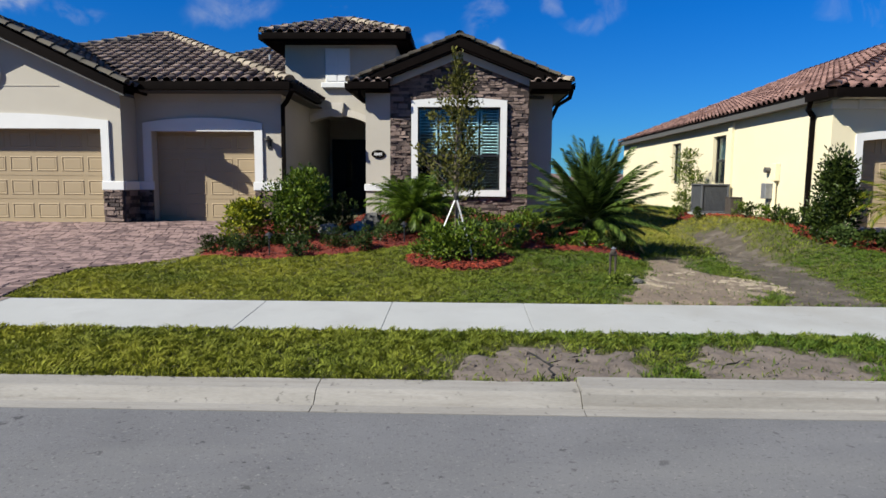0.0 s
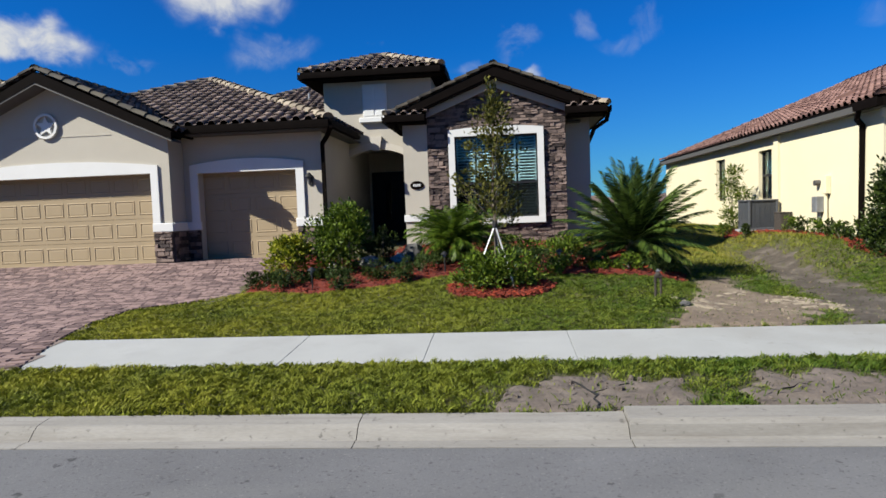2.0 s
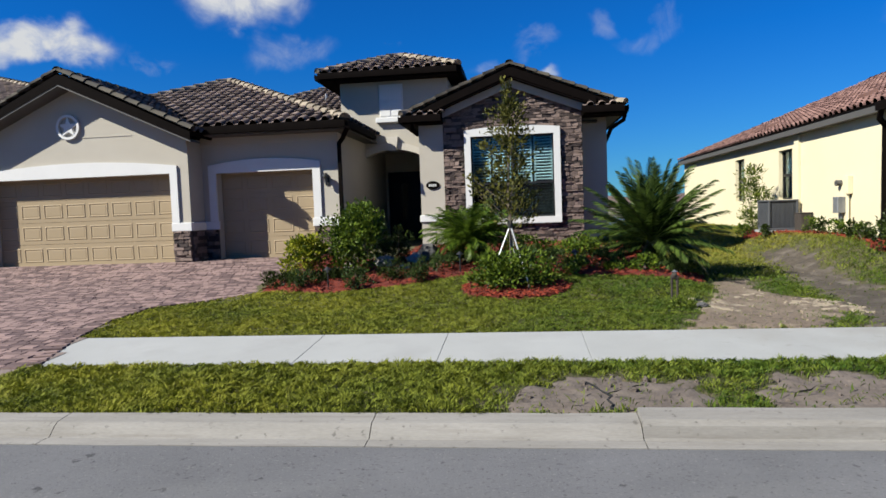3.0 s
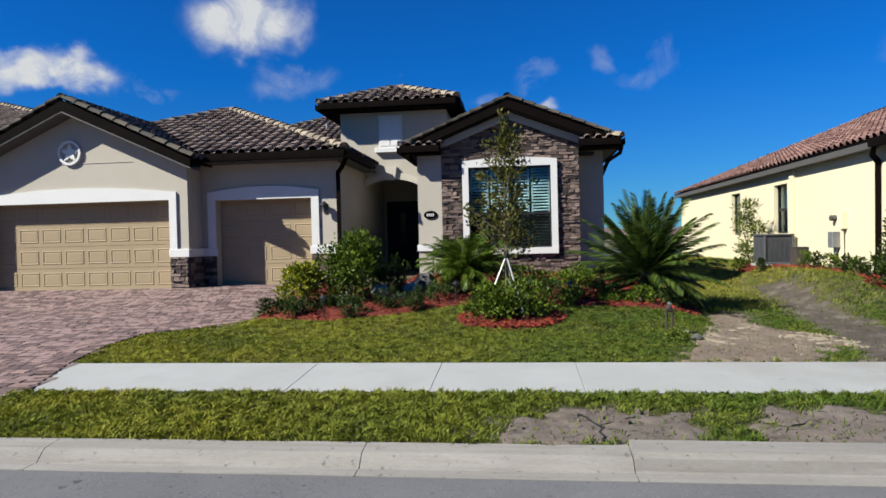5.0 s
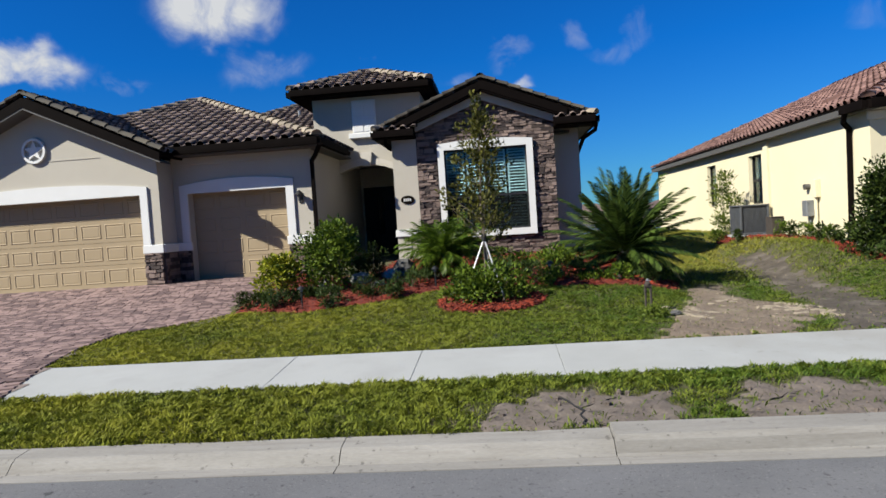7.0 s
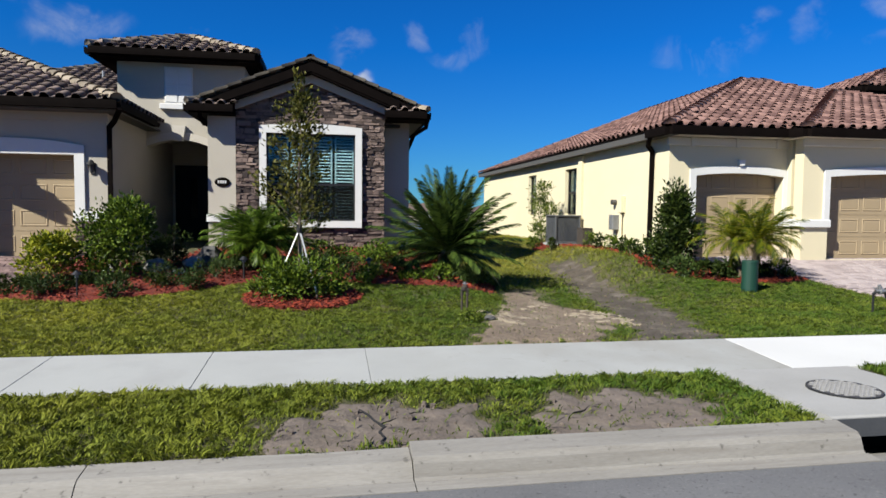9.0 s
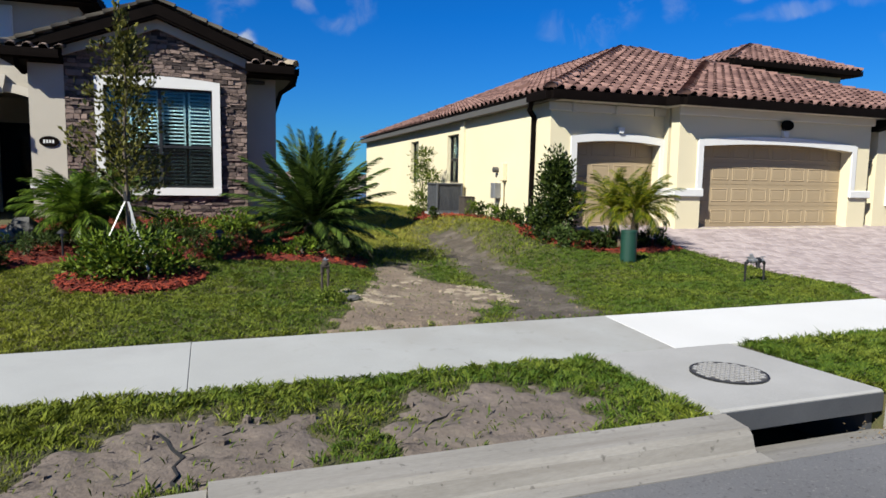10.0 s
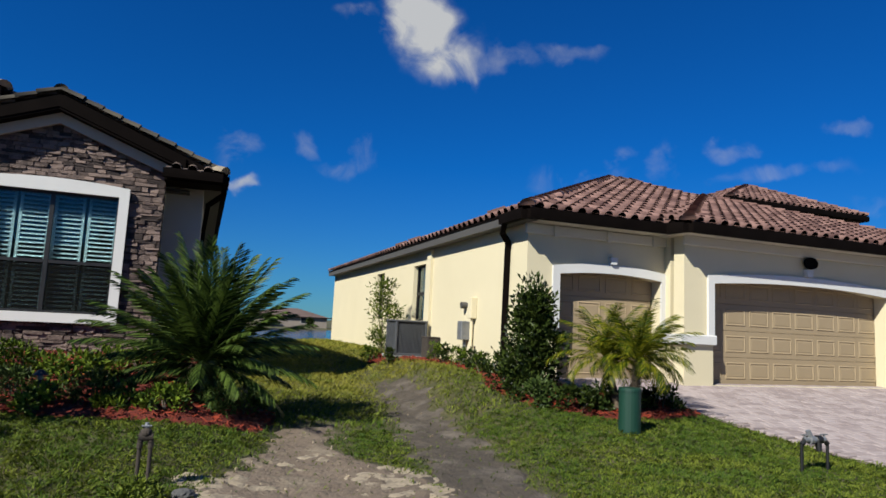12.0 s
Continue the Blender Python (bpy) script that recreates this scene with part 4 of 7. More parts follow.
    part("leaf", boxed(-3.3, -2.15, 16.7, 16.78, PAD + 0.06, 3.1, 0.01), M_DOOR, door)
    part("light", boxed(-2.95, -2.75, 16.68, 16.7, 1.6, 2.8), M_GLASS, door)
    part("frame", boxed(-3.42, -2.03, 16.76, 16.8, PAD + 0.06, 3.2), M_DOOR, door)
    part("porch_floor", boxed(-3.5, -1.86, 12.6, 16.8, 0.6, PAD + 0.06), M_JOINT, h)

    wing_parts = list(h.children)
    # stone bay
    part("column", boxed(-1.84, -1.14, B - 0.02, B + 0.6, 0.5, 4.3), M_STUCCO, h, "stucco column")
    part("band", boxed(-1.88, -1.12, B - 0.07, B - 0.02, 1.53, 1.73, 0.012), M_WHITE, h, "white stucco band")
    bay = wall_with_hole(h, -1.14, 2.78, 0.5, 4.3, [(-0.36, 1.99, 1.58, 3.9, 0.0)], B, B + 0.28, M_STONE_BACK, name="stone_wall", label="wall of stacked brown and grey ledge stone")
    part("gable", prism(bmesh.new(), [(-1.14, 4.3), (2.78, 4.3), (2.78, 4.45), (0.82, 5.3), (-1.14, 4.45)], "y", B, B + 0.28), M_STONE_BACK, h)
    stone_field(bay, -1.14, 2.78, 0.6, 5.3, B, keep=lambda x, z: not (-0.53 < x < 2.15 and 1.4 < z < 4.12) and z < 5.34 - 0.44 * abs(x - 0.82))
    surround(h, -0.35, 1.98, 1.58, 3.9, B - 0.06, 0.18, 0.08, True, proud=0.07, inner=0.0)
    glazed_window(h, -0.36, 1.99, 1.58, 3.9, B + 0.06, 1, 0.42)
    part("wall", boxed(2.78, 3.52, B + 0.55, B + 0.8, 0.5, 4.35), M_STUCCO, h)
    part("wall", boxed(2.5, 2.78, B + 0.28, B + 0.8, 0.5, 4.3), M_STUCCO, h)
    part("wall", boxed(3.24, 3.52, B + 0.8, 33, 0.5, 4.35), M_STUCCO, h)
    # Walls and ceiling in M_INSIDE carry painted room shade behind the glass
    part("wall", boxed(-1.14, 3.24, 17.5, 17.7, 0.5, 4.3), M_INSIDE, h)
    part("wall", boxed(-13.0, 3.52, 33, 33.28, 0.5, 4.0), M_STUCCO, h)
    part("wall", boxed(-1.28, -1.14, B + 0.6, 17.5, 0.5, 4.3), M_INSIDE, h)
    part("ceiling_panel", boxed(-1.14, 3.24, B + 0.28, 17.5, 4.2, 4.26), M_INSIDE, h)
    # bay roof: a gable with low returns at both sides
    ez, az, yf, cx = 4.52, 5.75, 13.25, 0.82
    for side in (1, -1):
        ex = cx + side * 3.05
        eave = [(ex, yf, ez), (ex, 33.4 if side > 0 else 19, ez)] if side > 0 else [(ex, 19, ez), (ex, yf, ez)]
        ridge = [(cx, 33.4, az), (cx, yf, az)] if side > 0 else [(cx, yf, az), (cx, 19, az)]
        roof_slope(h, eave + ridge, TILE_BROWN, M_TILE, M_CAP_DARK, M_FASCIA, 20, caps=([((cx, yf, az + 0.03), (cx, 20, az + 0.03))] if side > 0 else []) + [((ex, yf + 0.06, ez + 0.03), (cx, yf + 0.06, az + 0.03))], cap_r=0.125)
        k = 2.32 / 3.05
        ix, iz = cx + side * 2.32, ez + (az - ez) * (1 - k)
        part("fascia", prism(bmesh.new(), [(ix, iz - 0.03), (ix, iz - 0.23), (cx, az - 0.26), (cx, az - 0.03)], "y", yf - 0.03, yf + 0.02), M_FASCIA, h, "dark fascia board")
        part("rake_board", prism(bmesh.new(), [(ix, iz - 0.25), (ix - side * 0.1, iz - 0.44), (cx, az - 0.52), (cx, az - 0.28)], "y", B - 0.15, B - 0.08), M_STUCCO, h, "grey stucco rake board")
        part("soffit", prism(bmesh.new(), [(ix, iz - 0.24), (ix, iz - 0.28), (cx, az - 0.31), (cx, az - 0.27)], "y", yf - 0.01, B), M_FASCIA, h)
        # low return with its own tiles and gutter
        x0, x1 = sorted((ex, cx + side * 1.95))
        part("eave_return", boxed(x0, x1, yf, B + 0.3, ez - 0.2, ez - 0.02), M_FASCIA, h)
        roof_slope(h, [(x0, yf - 0.05, ez), (x1, yf - 0.05, ez), (x1 if side < 0 else x1 - 0.75, yf + 0.5, ez + 0.22), (x0 + 0.75 if side < 0 else x0, yf + 0.5, ez + 0.22)], TILE_BROWN, M_TILE, M_CAP, M_FASCIA,
                   caps=[((ex, yf - 0.05, ez), (ex - side * 0.75, yf + 0.5, ez + 0.25))])
        gutter(h, (x0 - 0.03, yf - 0.05, ez), (x1, yf - 0.05, ez))
    gutter(h, (cx + 3.05, yf - 0.05, ez), (cx + 3.05, 33, ez))
    gutter(h, (cx - 3.05, 16.6, ez), (cx - 3.05, yf - 0.05, ez))
    part("soffit", boxed(3.52, cx + 3.05, B, 33, ez - 0.2, ez - 0.17), M_SOFFIT, h)
    downspout(h, [(3.93, 13.3, ez - 0.15), (3.9, 13.5, ez - 0.36), (3.63, 14.0, ez - 0.52), (3.57, 15.3, 3.6), (3.57, 15.3, 0.9)])
    downspout(h, [(-1.95, 13.2, ez - 0.15), (-1.95, 13.3, ez - 0.35), (-1.9, 13.58, ez - 0.45)])
    # number plaque
    pl = new("house_plaque")
    pl.parent = h
    tagged(pl, "oval dark bronze plaque")
    bm = bmesh.new()
    bmesh.ops.create_cone(bm, cap_ends=True, segments=28, radius1=0.2, radius2=0.19, depth=0.03, matrix=Matrix.Translation((-1.48, B - 0.035, 2.58)) @ Euler((radians(90), 0, 0)).to_matrix().to_4x4() @ Matrix.Diagonal((1, 0.62, 1, 1)))
    part("plate", bm, M_FASCIA, pl)
    bm = bmesh.new()
    for i in range(4):
        box(bm, -1.59 + i * 0.058, -1.553 + i * 0.058, B - 0.056, B - 0.049, 2.545, 2.62)
    pieces("bar", bm, M_WHITE, pl)
    part("wall", boxed(-1.84, -1.56, B + 0.6, 17.0, 0.5, 4.25), M_STUCCO, h)
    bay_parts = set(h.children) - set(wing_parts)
    # wing behind the garage gable, with its own hip roof
    part("wall", boxed(-20.6, -13.0, 13.4, 13.68, 0.5, 5.25), M_STUCCO, h)
    part("wall", boxed(-20.6, -20.32, 13.68, 24.0, 0.5, 5.2), M_STUCCO, h)
    part("wall", boxed(-20.32, -13.28, 23.72, 24.0, 0.5, 5.2), M_STUCCO, h)
    wing = (TILE_BROWN, M_TILE, M_CAP, M_FASCIA)
    roof_slope(h, [(-21.0, 13.0, 5.2), (-13.0, 13.0, 5.2), (-15.6, 16.2, 6.6), (-19.3, 18.5, 7.6), (-21.0, 18.5, 7.6)], *wing, caps=[((-15.6, 16.2, 6.6), (-19.3, 18.5, 7.6))])
    roof_slope(h, [(-13.0, 13.0, 5.2), (-13.0, 24.4, 5.2), (-15.6, 24.4, 6.6), (-15.6, 16.2, 6.6)], *wing)
    roof_slope(h, [(-15.6, 16.2, 6.6), (-15.6, 24.4, 6.6), (-19.3, 24.4, 7.6), (-19.3, 18.5, 7.6)], *wing)
    # main roof behind
    roof_slope(h, [(-13.0, 15.2, 4.6), (3.0, 15.2, 4.6), (-2.0, 20.6, 6.9), (-6.2, 20.6, 6.9)], TILE_BROWN, M_TILE, M_CAP, M_FASCIA, caps=[((-9.5, 17.0, 5.4), (-6.2, 20.6, 6.9)), ((-6.2, 20.6, 6.9), (-2.0, 20.6, 6.9))],
               cut=lambda o: (-4.5 < o.x < -0.8 and o.y < 18) or o.x > -0.5 or o.x < -10 or o.y < 16.5)
    bm = bmesh.new()
    for x, z in ((-6.0, 6.3), (-5.4, 6.25)):
        rod(bm, (x, 18.6, z - 0.5), (x, 18.6, z + 0.02), 0.045)
    pieces("vent_pipe", bm, M_GALV, h, "short grey roof vent pipe")
    # the garage wing, the tower and the roofs behind them are scaled 1.14 about the camera's early position, to fit its
    # view
    camera_stand = Vector((1.0, -4.84, 1.83))
    grown = Matrix.Translation(camera_stand) @ Matrix.Scale(WING_SCALE, 4) @ Matrix.Translation(-camera_stand)
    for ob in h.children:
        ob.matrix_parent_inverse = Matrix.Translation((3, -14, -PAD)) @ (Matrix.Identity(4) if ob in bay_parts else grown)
    return h


# ---- the cream house ----
def make_house_two():
    h = thing("house", "single-storey cream stucco house with terracotta tile roof", "house", (15, 15, PAD), group="houses")
    D, S = 9.73, 10.32
    wall_with_hole(h, 9.38, 12.56, 0.5, 3.75, [(10.08, 12.46, PAD, 2.8, 0.12)], S, S + 0.26, M_STUCCO_Y)
    surround(h, 10.08, 12.46, 1.76, 2.8, S, 0.155, 0.1)
    garage_door(h, 10.0, 12.54, PAD, 2.95, S + 0.28, 4)
    wall_with_hole(h, 12.56, 18.96, 0.5, 3.75, [(13.28, 18.29, PAD, 2.8, 0.16)], D, D + 0.3, M_STUCCO_Y)
    surround(h, 13.28, 18.29, 1.76, 2.8, D, 0.155, 0.14)
    garage_door(h, 13.2, 18.37, PAD, 2.98, D + 0.32, 8)
    part("wall", boxed(12.56, 12.86, D + 0.4, 11.2, 0.5, 3.75), M_STUCCO_Y, h)
    part("wall", boxed(18.6, 18.96, D + 0.4, 11.4, 0.5, 3.75), M_STUCCO_Y, h)
    # side wall with its two windows
    bm = bmesh.new()
    for a, b, c, d in ((S + 0.26, 16.25, 0.3, 3.75), (16.25, 17.3, 0.3, 1.8), (16.25, 17.3, 3.36, 3.75), (17.3, 20.5, 0.3, 3.75), (20.5, 21.5, 0.3, 1.8), (20.5, 21.5, 3.36, 3.75), (21.5, 29.0, 0.3, 3.75)):
        box(bm, 9.38, 9.66, a, b, c, d)
    pieces("wall", bm, M_STUCCO_Y, h, "cream stucco side wall")
    part("pilaster", boxed(9.3, 9.38, 15.62, 15.92, 0.3, 3.7), M_STUCCO_Y, h)
    for a, b in ((16.25, 17.3), (20.5, 21.5)):
        win = new("window")
        win.parent = h
        tagged(win, "narrow dark-framed side window")
        bm = bmesh.new()
        for y0, y1, z0, z1 in ((a, a + 0.05, 1.8, 3.36), (b - 0.05, b, 1.8, 3.36), (a + 0.05, b - 0.05, 1.8, 1.85), (a + 0.05, b - 0.05, 3.31, 3.36), (a + 0.05, b - 0.05, 2.52, 2.6)):
            box(bm, 9.5, 9.58, y0, y1, z0, z1)
        pieces("frame", bm, M_BLACK, win)
        g = part("pane", boxed(9.54, 9.546, a + 0.05, b - 0.05, 1.85, 3.31), M_GLASS, win)
        part("blind", boxed(9.62, 9.63, a + 0.02, b - 0.02, 2.56, 3.34), M_SHUTTER, win, "white blind")
        # Panel behind the pane, its near-black colour standing in for a shaded room
        part("shade_box", boxed(9.66, 9.7, a - 0.1, b + 0.1, 1.7, 3.5), M_DARK, win)
    part("wall", boxed(9.38, 22.6, 29.0, 29.28, 0.3, 3.75), M_STUCCO_Y, h)
    for x0, x1, y0, y1 in ((12.42, 13.32, D - 0.08, D), (12.48, 12.56, D, S - 0.0), (12.28, 12.48, S - 0.07, S), (18.25, 19.04, D - 0.08, D), (18.96, 19.04, D, 10.9)):
        part("band", boxed(x0, x1, y0, y1, 1.56, 1.76, 0.02), M_WHITE, h, "white stucco band")
    # recess and the arched window bay
    part("wall", boxed(18.96, 19.36, 10.5, 10.8, 0.5, 3.75), M_STUCCO_Y, h)
    wall_with_hole(h, 19.36, 22.6, 0.5, 3.75, [(19.95, 21.75, 1.5, 2.9, 0.5)], 9.8, 10.1, M_STUCCO_Y)
    surround(h, 19.95, 21.75, 1.5, 2.9, 9.8, 0.15, 0.5, True)
    glazed_window(h, 19.9, 21.8, 1.5, 3.42, 9.92, 1, 0.5, False)
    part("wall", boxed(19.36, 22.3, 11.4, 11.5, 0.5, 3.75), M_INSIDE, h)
    part("wall", boxed(19.36, 19.66, 10.1, 11.4, 0.5, 3.75), M_STUCCO_Y, h)
    part("wall", boxed(22.3, 22.6, 10.1, 29.0, 0.5, 3.75), M_STUCCO_Y, h)
    # frieze bands with small brackets
    for x0, x1, y in ((9.3, 12.6, S), (12.5, 19.05, D), (19.3, 22.65, 9.8)):
        part("frieze", boxed(x0, x1, y - 0.07, y, 3.52, 3.72, 0.02), M_CREAM, h, "pale frieze moulding")
    for x in (9.9, 11.1, 12.2):
        part("frieze_block", boxed(x, x + 0.09, S - 0.1, S - 0.07, 3.5, 3.72), M_CREAM, h)
    part("keystone", prism(bmesh.new(), [(11.21, 3.06), (11.33, 3.06), (11.36, 3.2), (11.18, 3.2)], "y", S - 0.1, S), M_WHITE, h)
    part("keystone", prism(bmesh.new(), [(15.76, 3.1), (15.9, 3.1), (15.93, 3.26), (15.73, 3.26)], "y", D - 0.1, D), M_WHITE, h)
    pl = part("house_plaque", prism(bmesh.new(), [(15.83 + 0.2 * math.cos(a * math.pi / 10), 3.4 + 0.13 * math.sin(a * math.pi / 10)) for a in range(20)], "y", D - 0.13, D - 0.1), M_FASCIA, h, "oval dark plaque")
    lamp = new("wall_lantern")
    lamp.parent = h
    tagged(lamp, "black wall lantern")
    bm = boxed(19.0, 19.06, 9.85, 9.95, 2.45, 2.7)
    bmesh.ops.create_cone(bm, cap_ends=True, segments=8, radius1=0.07, radius2=0.1, depth=0.22, matrix=Matrix.Translation((19.18, 9.9, 2.5)))
    part("body", bm, M_BLACK, lamp)
    for x in (19.05, 22.5):
        bm = bmesh.new()
        prism(bm, [(9.3, 3.56), (9.3, 3.68), (9.8, 3.68), (9.8, 3.38), (9.6, 3.42)], "x", x, x + 0.3)
        part("corbel", bm, M_FASCIA, h, "dark timber corbel")
    # roofs
    kw = (TILE_TERRA, M_TILE_RED, M_CAP_RED, M_FASCIA)
    c, ap, z = (9.15, 9.93, 3.92), (15.05, 15.9, 6.35), 3.92
    back = (15.05, 23.3, 6.35)
    roof_slope(h, [(9.15, 29.5, z), c, ap, back], *kw, 0, caps=[(ap, back), (c, ap)])
    roof_slope(h, [c, (22.2, 9.93, z), (16.2, 15.9, 6.35), ap], *kw, 160, caps=[(ap, (16.2, 15.9, 6.35))], cut=lambda o: o.x > 12.31 + (o.y - 9.33) * 1.0)
    f = (12.31, 9.33, 3.89)
    f2 = (17.4, 14.5, 5.8)
    roof_slope(h, [f, (23.4, 9.33, 3.89), (17.8, 14.5, 5.8), f2], *kw, 140, caps=[(f, f2), (f2, (17.8, 14.5, 5.8)), ((23.4, 9.33, 3.89), (17.8, 14.5, 5.8))])
    roof_slope(h, [(12.31, 10.15, 4.05), f, f2], *kw)
    roof_slope(h, [(23.4, 9.33, 3.89), (23.4, 29.5, 3.89), (17.8, 24, 6.0), (17.8, 14.5, 5.8)], *kw)
    roof_slope(h, [(23.4, 29.5, z), (9.15, 29.5, z), back, (17.8, 24, 6.0)], *kw)
    part("fascia", boxed(9.12, 9.16, 10.9, 29.5, z - 0.2, z - 0.035), M_SOFFIT, h, "grey painted fascia board")
    part("fascia", boxed(9.10, 9.15, 10.9, 29.5, z - 0.03, z + 0.005), M_FASCIA, h)
    gutter(h, (9.15, 10.9, z), c, 0.19)
    gutter(h, c, (12.31, 9.93, z), 0.19)
    gutter(h, (12.31, 9.93, z), f, 0.19)
    gutter(h, f, (23.4, 9.33, 3.89), 0.19)
    part("soffit", boxed(9.16, 9.38, 9.93, 29.3, z - 0.2, z - 0.16), M_SOFFIT, h)
    part("soffit", boxed(9.38, 12.31, 9.93, S, z - 0.19, z - 0.15), M_CREAM, h)
    part("soffit", boxed(12.31, 23.4, 9.33, 11.4, z - 0.21, z - 0.17), M_CREAM, h)
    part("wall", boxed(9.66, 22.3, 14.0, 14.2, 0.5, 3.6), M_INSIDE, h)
    downspout(h, [(9.09, 10.75, z - 0.15), (9.12, 10.9, z - 0.36), (9.32, 11.05, z - 0.5), (9.32, 11.1, 0.85)], 0.05)
    # roof vents
    for y, s in ((13.2, 0.62), (21.0, 0.35), (19.5, 0.35)):
        bm = bmesh.new()
        x = 10.05
        bmesh.ops.create_cube(bm, size=1.0, matrix=Matrix.Translation((x, y, z + 0.52)) @ Euler((0, radians(-22), 0)).to_matrix().to_4x4() @ Matrix.Diagonal((0.35, 0.3, 0.16, 1)))
        part("roof_vent", bm, M_CAP_RED, h, "small terracotta coloured roof vent")
    # tower
    a, b, t, zt = 20.9, 27.7, 17.0, 6.7
    part("wall", boxed(a + 0.5, b - 0.5, t + 0.5, t + 4.7, 4.0, zt - 0.1), M_STUCCO_Y, h)
    mid = ((a + b) / 2, t + 2.6, 7.95)
    q = [(a, t, zt), (b, t, zt), (b, t + 5.2, zt), (a, t + 5.2, zt)]
    for i in range(4):
        roof_slope(h, [q[i], q[(i + 1) % 4], mid], *kw, caps=[(q[i], mid)])
        gutter(h, q[i], q[(i + 1) % 4], 0.18)
    part("soffit", boxed(a, b, t, t + 5.2, zt - 0.2, zt - 0.16), M_FASCIA, h)
    for ob in h.children:
        ob.matrix_parent_inverse = Matrix.Translation((-15, -15, -PAD))
    return h


make_house_one()
make_house_two()


# ---- kerb, walk, drives ----
def make_kerb():
    low = [(0.0, -0.15), (0.0, 0.004), (0.128, 0.014), (0.14, -0.008), (0.155, 0.010), (0.17, 0.018), (0.225, 0.075), (0.27, 0.105), (0.46, 0.128), (0.47, -0.15)]
    high = [(0.0, -0.15), (0.0, 0.004), (0.128, 0.014), (0.14, -0.008), (0.155, 0.010), (0.17, 0.022), (0.20, 0.11), (0.235, 0.15), (0.46, 0.172), (0.47, -0.15)]
    cuts = [-80, -30, -15, -9.1, -6.05, -3.12, -0.29, 1.88, 5.427]
    kerb = thing("kerb", "pale weathered concrete kerb and gutter along the street", "kerb", kind="structure")
    for a, b in zip(cuts, cuts[1:]):
        first, last = (low, low) if b <= 1.9 else (high, high)
        n = max(1, min(12, int((b - a) / 0.5)))
        bm = bmesh.new()
        rings = []
        for i in range(n + 1):
            x = a + 0.004 + (b - a - 0.008) * i / n
            rings.append([bm.verts.new((x, y + 0.006 * noise.noise(Vector((x * 2, y * 3, 1))), z + (0.006 * noise.noise(Vector((x * 2.5, y * 4, 5))) if z > -0.1 else 0))) for y, z in first])
        k = len(low)
        for i in range(n):
            for q in range(k):
                bm.faces.new((rings[i][q], rings[i][(q + 1) % k], rings[i + 1][(q + 1) % k], rings[i + 1][q]))
        bm.faces.new(rings[0])
        bm.faces.new(list(reversed(rings[-1])))
        part("kerb_length", bm, M_KERB, kerb)
    for a, b in ((7.09, 10.4), (10.4, 20.6), (20.6, 40), (40, 80)):
        prof = high if a < 10 else low
        part("kerb_length", prism(bmesh.new(), prof, "x", a + 0.008, b - 0.008), M_KERB, kerb)
    # gutter dished down in front of the drain inlet
    part("gutter_pan", prism(bmesh.new(), [(0.0, -0.3), (0.0, 0.002), (0.2, -0.05), (0.42, -0.13), (0.56, -0.18), (0.56, -0.3)], "x", 5.41, 7.10), M_KERB, kerb)
    bm = bmesh.new()
    rows = []
    for i in range(64):
        x = 7.11 + i * 0.05
        wide = 0.5 + 0.5 * noise.noise(Vector((x * 2.3, 0.0, 4.0))) + 0.3 * noise.noise(Vector((x * 9.0, 0.0, 8.0)))
        rows.append([bm.verts.new((x, y, z + 0.006 * noise.noise(Vector((x * 8, y * 20, 0.0))))) for y, z in ((0.13 - 0.11 * wide, -0.004), (0.145 - 0.07 * wide, 0.02), (0.155, 0.03), (0.2, 0.05 + 0.03 * wide))])
    for a, b in zip(rows, rows[1:]):
        for k in range(3):
            bm.faces.new((a[k], a[k + 1], b[k + 1], b[k]))
    part("gutter_mud", bm, M_MUD, kerb, "damp brown silt in the gutter", smooth=True)
    inlet = thing("drain_inlet", "concrete storm drain inlet with a slab top beside the kerb", "storm drain", (6.25, 1.3, 0.16))
    shift = Matrix.Translation((-6.25, -1.3, -0.16))
    made = [part("slab", prism(bmesh.new(), [(0.52, -0.005), (0.495, 0.01), (0.495, 0.165), (0.52, 0.178), (2.18, 0.152), (2.19, -0.005)], "x", 5.42, 7.10), M_INLET, inlet),
            part("throat", boxed(5.5, 7.02, 1.3, 1.35, -0.5, -0.01), M_DARK, inlet),
            part("throat_floor", boxed(5.5, 7.02, 0.57, 1.3, -0.5, -0.42), M_DARK, inlet),
            part("beam", boxed(5.43, 7.09, 0.482, 0.493, 0.004, 0.158), M_INLET_FRONT, inlet, "dark front beam"),
            part("side", boxed(5.42, 5.5, 0.57, 1.3, -0.5, -0.01), M_INLET_FRONT, inlet),
            part("side", boxed(7.02, 7.10, 0.57, 1.3, -0.5, -0.01), M_INLET_FRONT, inlet)]
    for ob in made:
        ob.matrix_parent_inverse = shift
    lid = thing("manhole_cover", "round cast iron manhole cover with a waffle pattern", "manhole cover", (6.21, 1.25, 0.168))
    bm = bmesh.new()
    bmesh.ops.create_cone(bm, cap_ends=True, segments=40, radius1=0.311, radius2=0.311, depth=0.02, matrix=Matrix.Translation((0, 0, 0.006)))
    part("plate", bm, M_IRON, lid)
    bm = bmesh.new()
    for i in range(40):
        a0, a1 = 2 * math.pi * i / 40, 2 * math.pi * (i + 1) / 40
        prism(bm, [(r * math.cos(a), r * math.sin(a)) for r, a in ((0.312, a0), (0.328, a0), (0.328, a1), (0.312, a1))], "z", -0.01, 0.017)
    part("rim", bm, M_BLACK, lid)
    bm = bmesh.new()
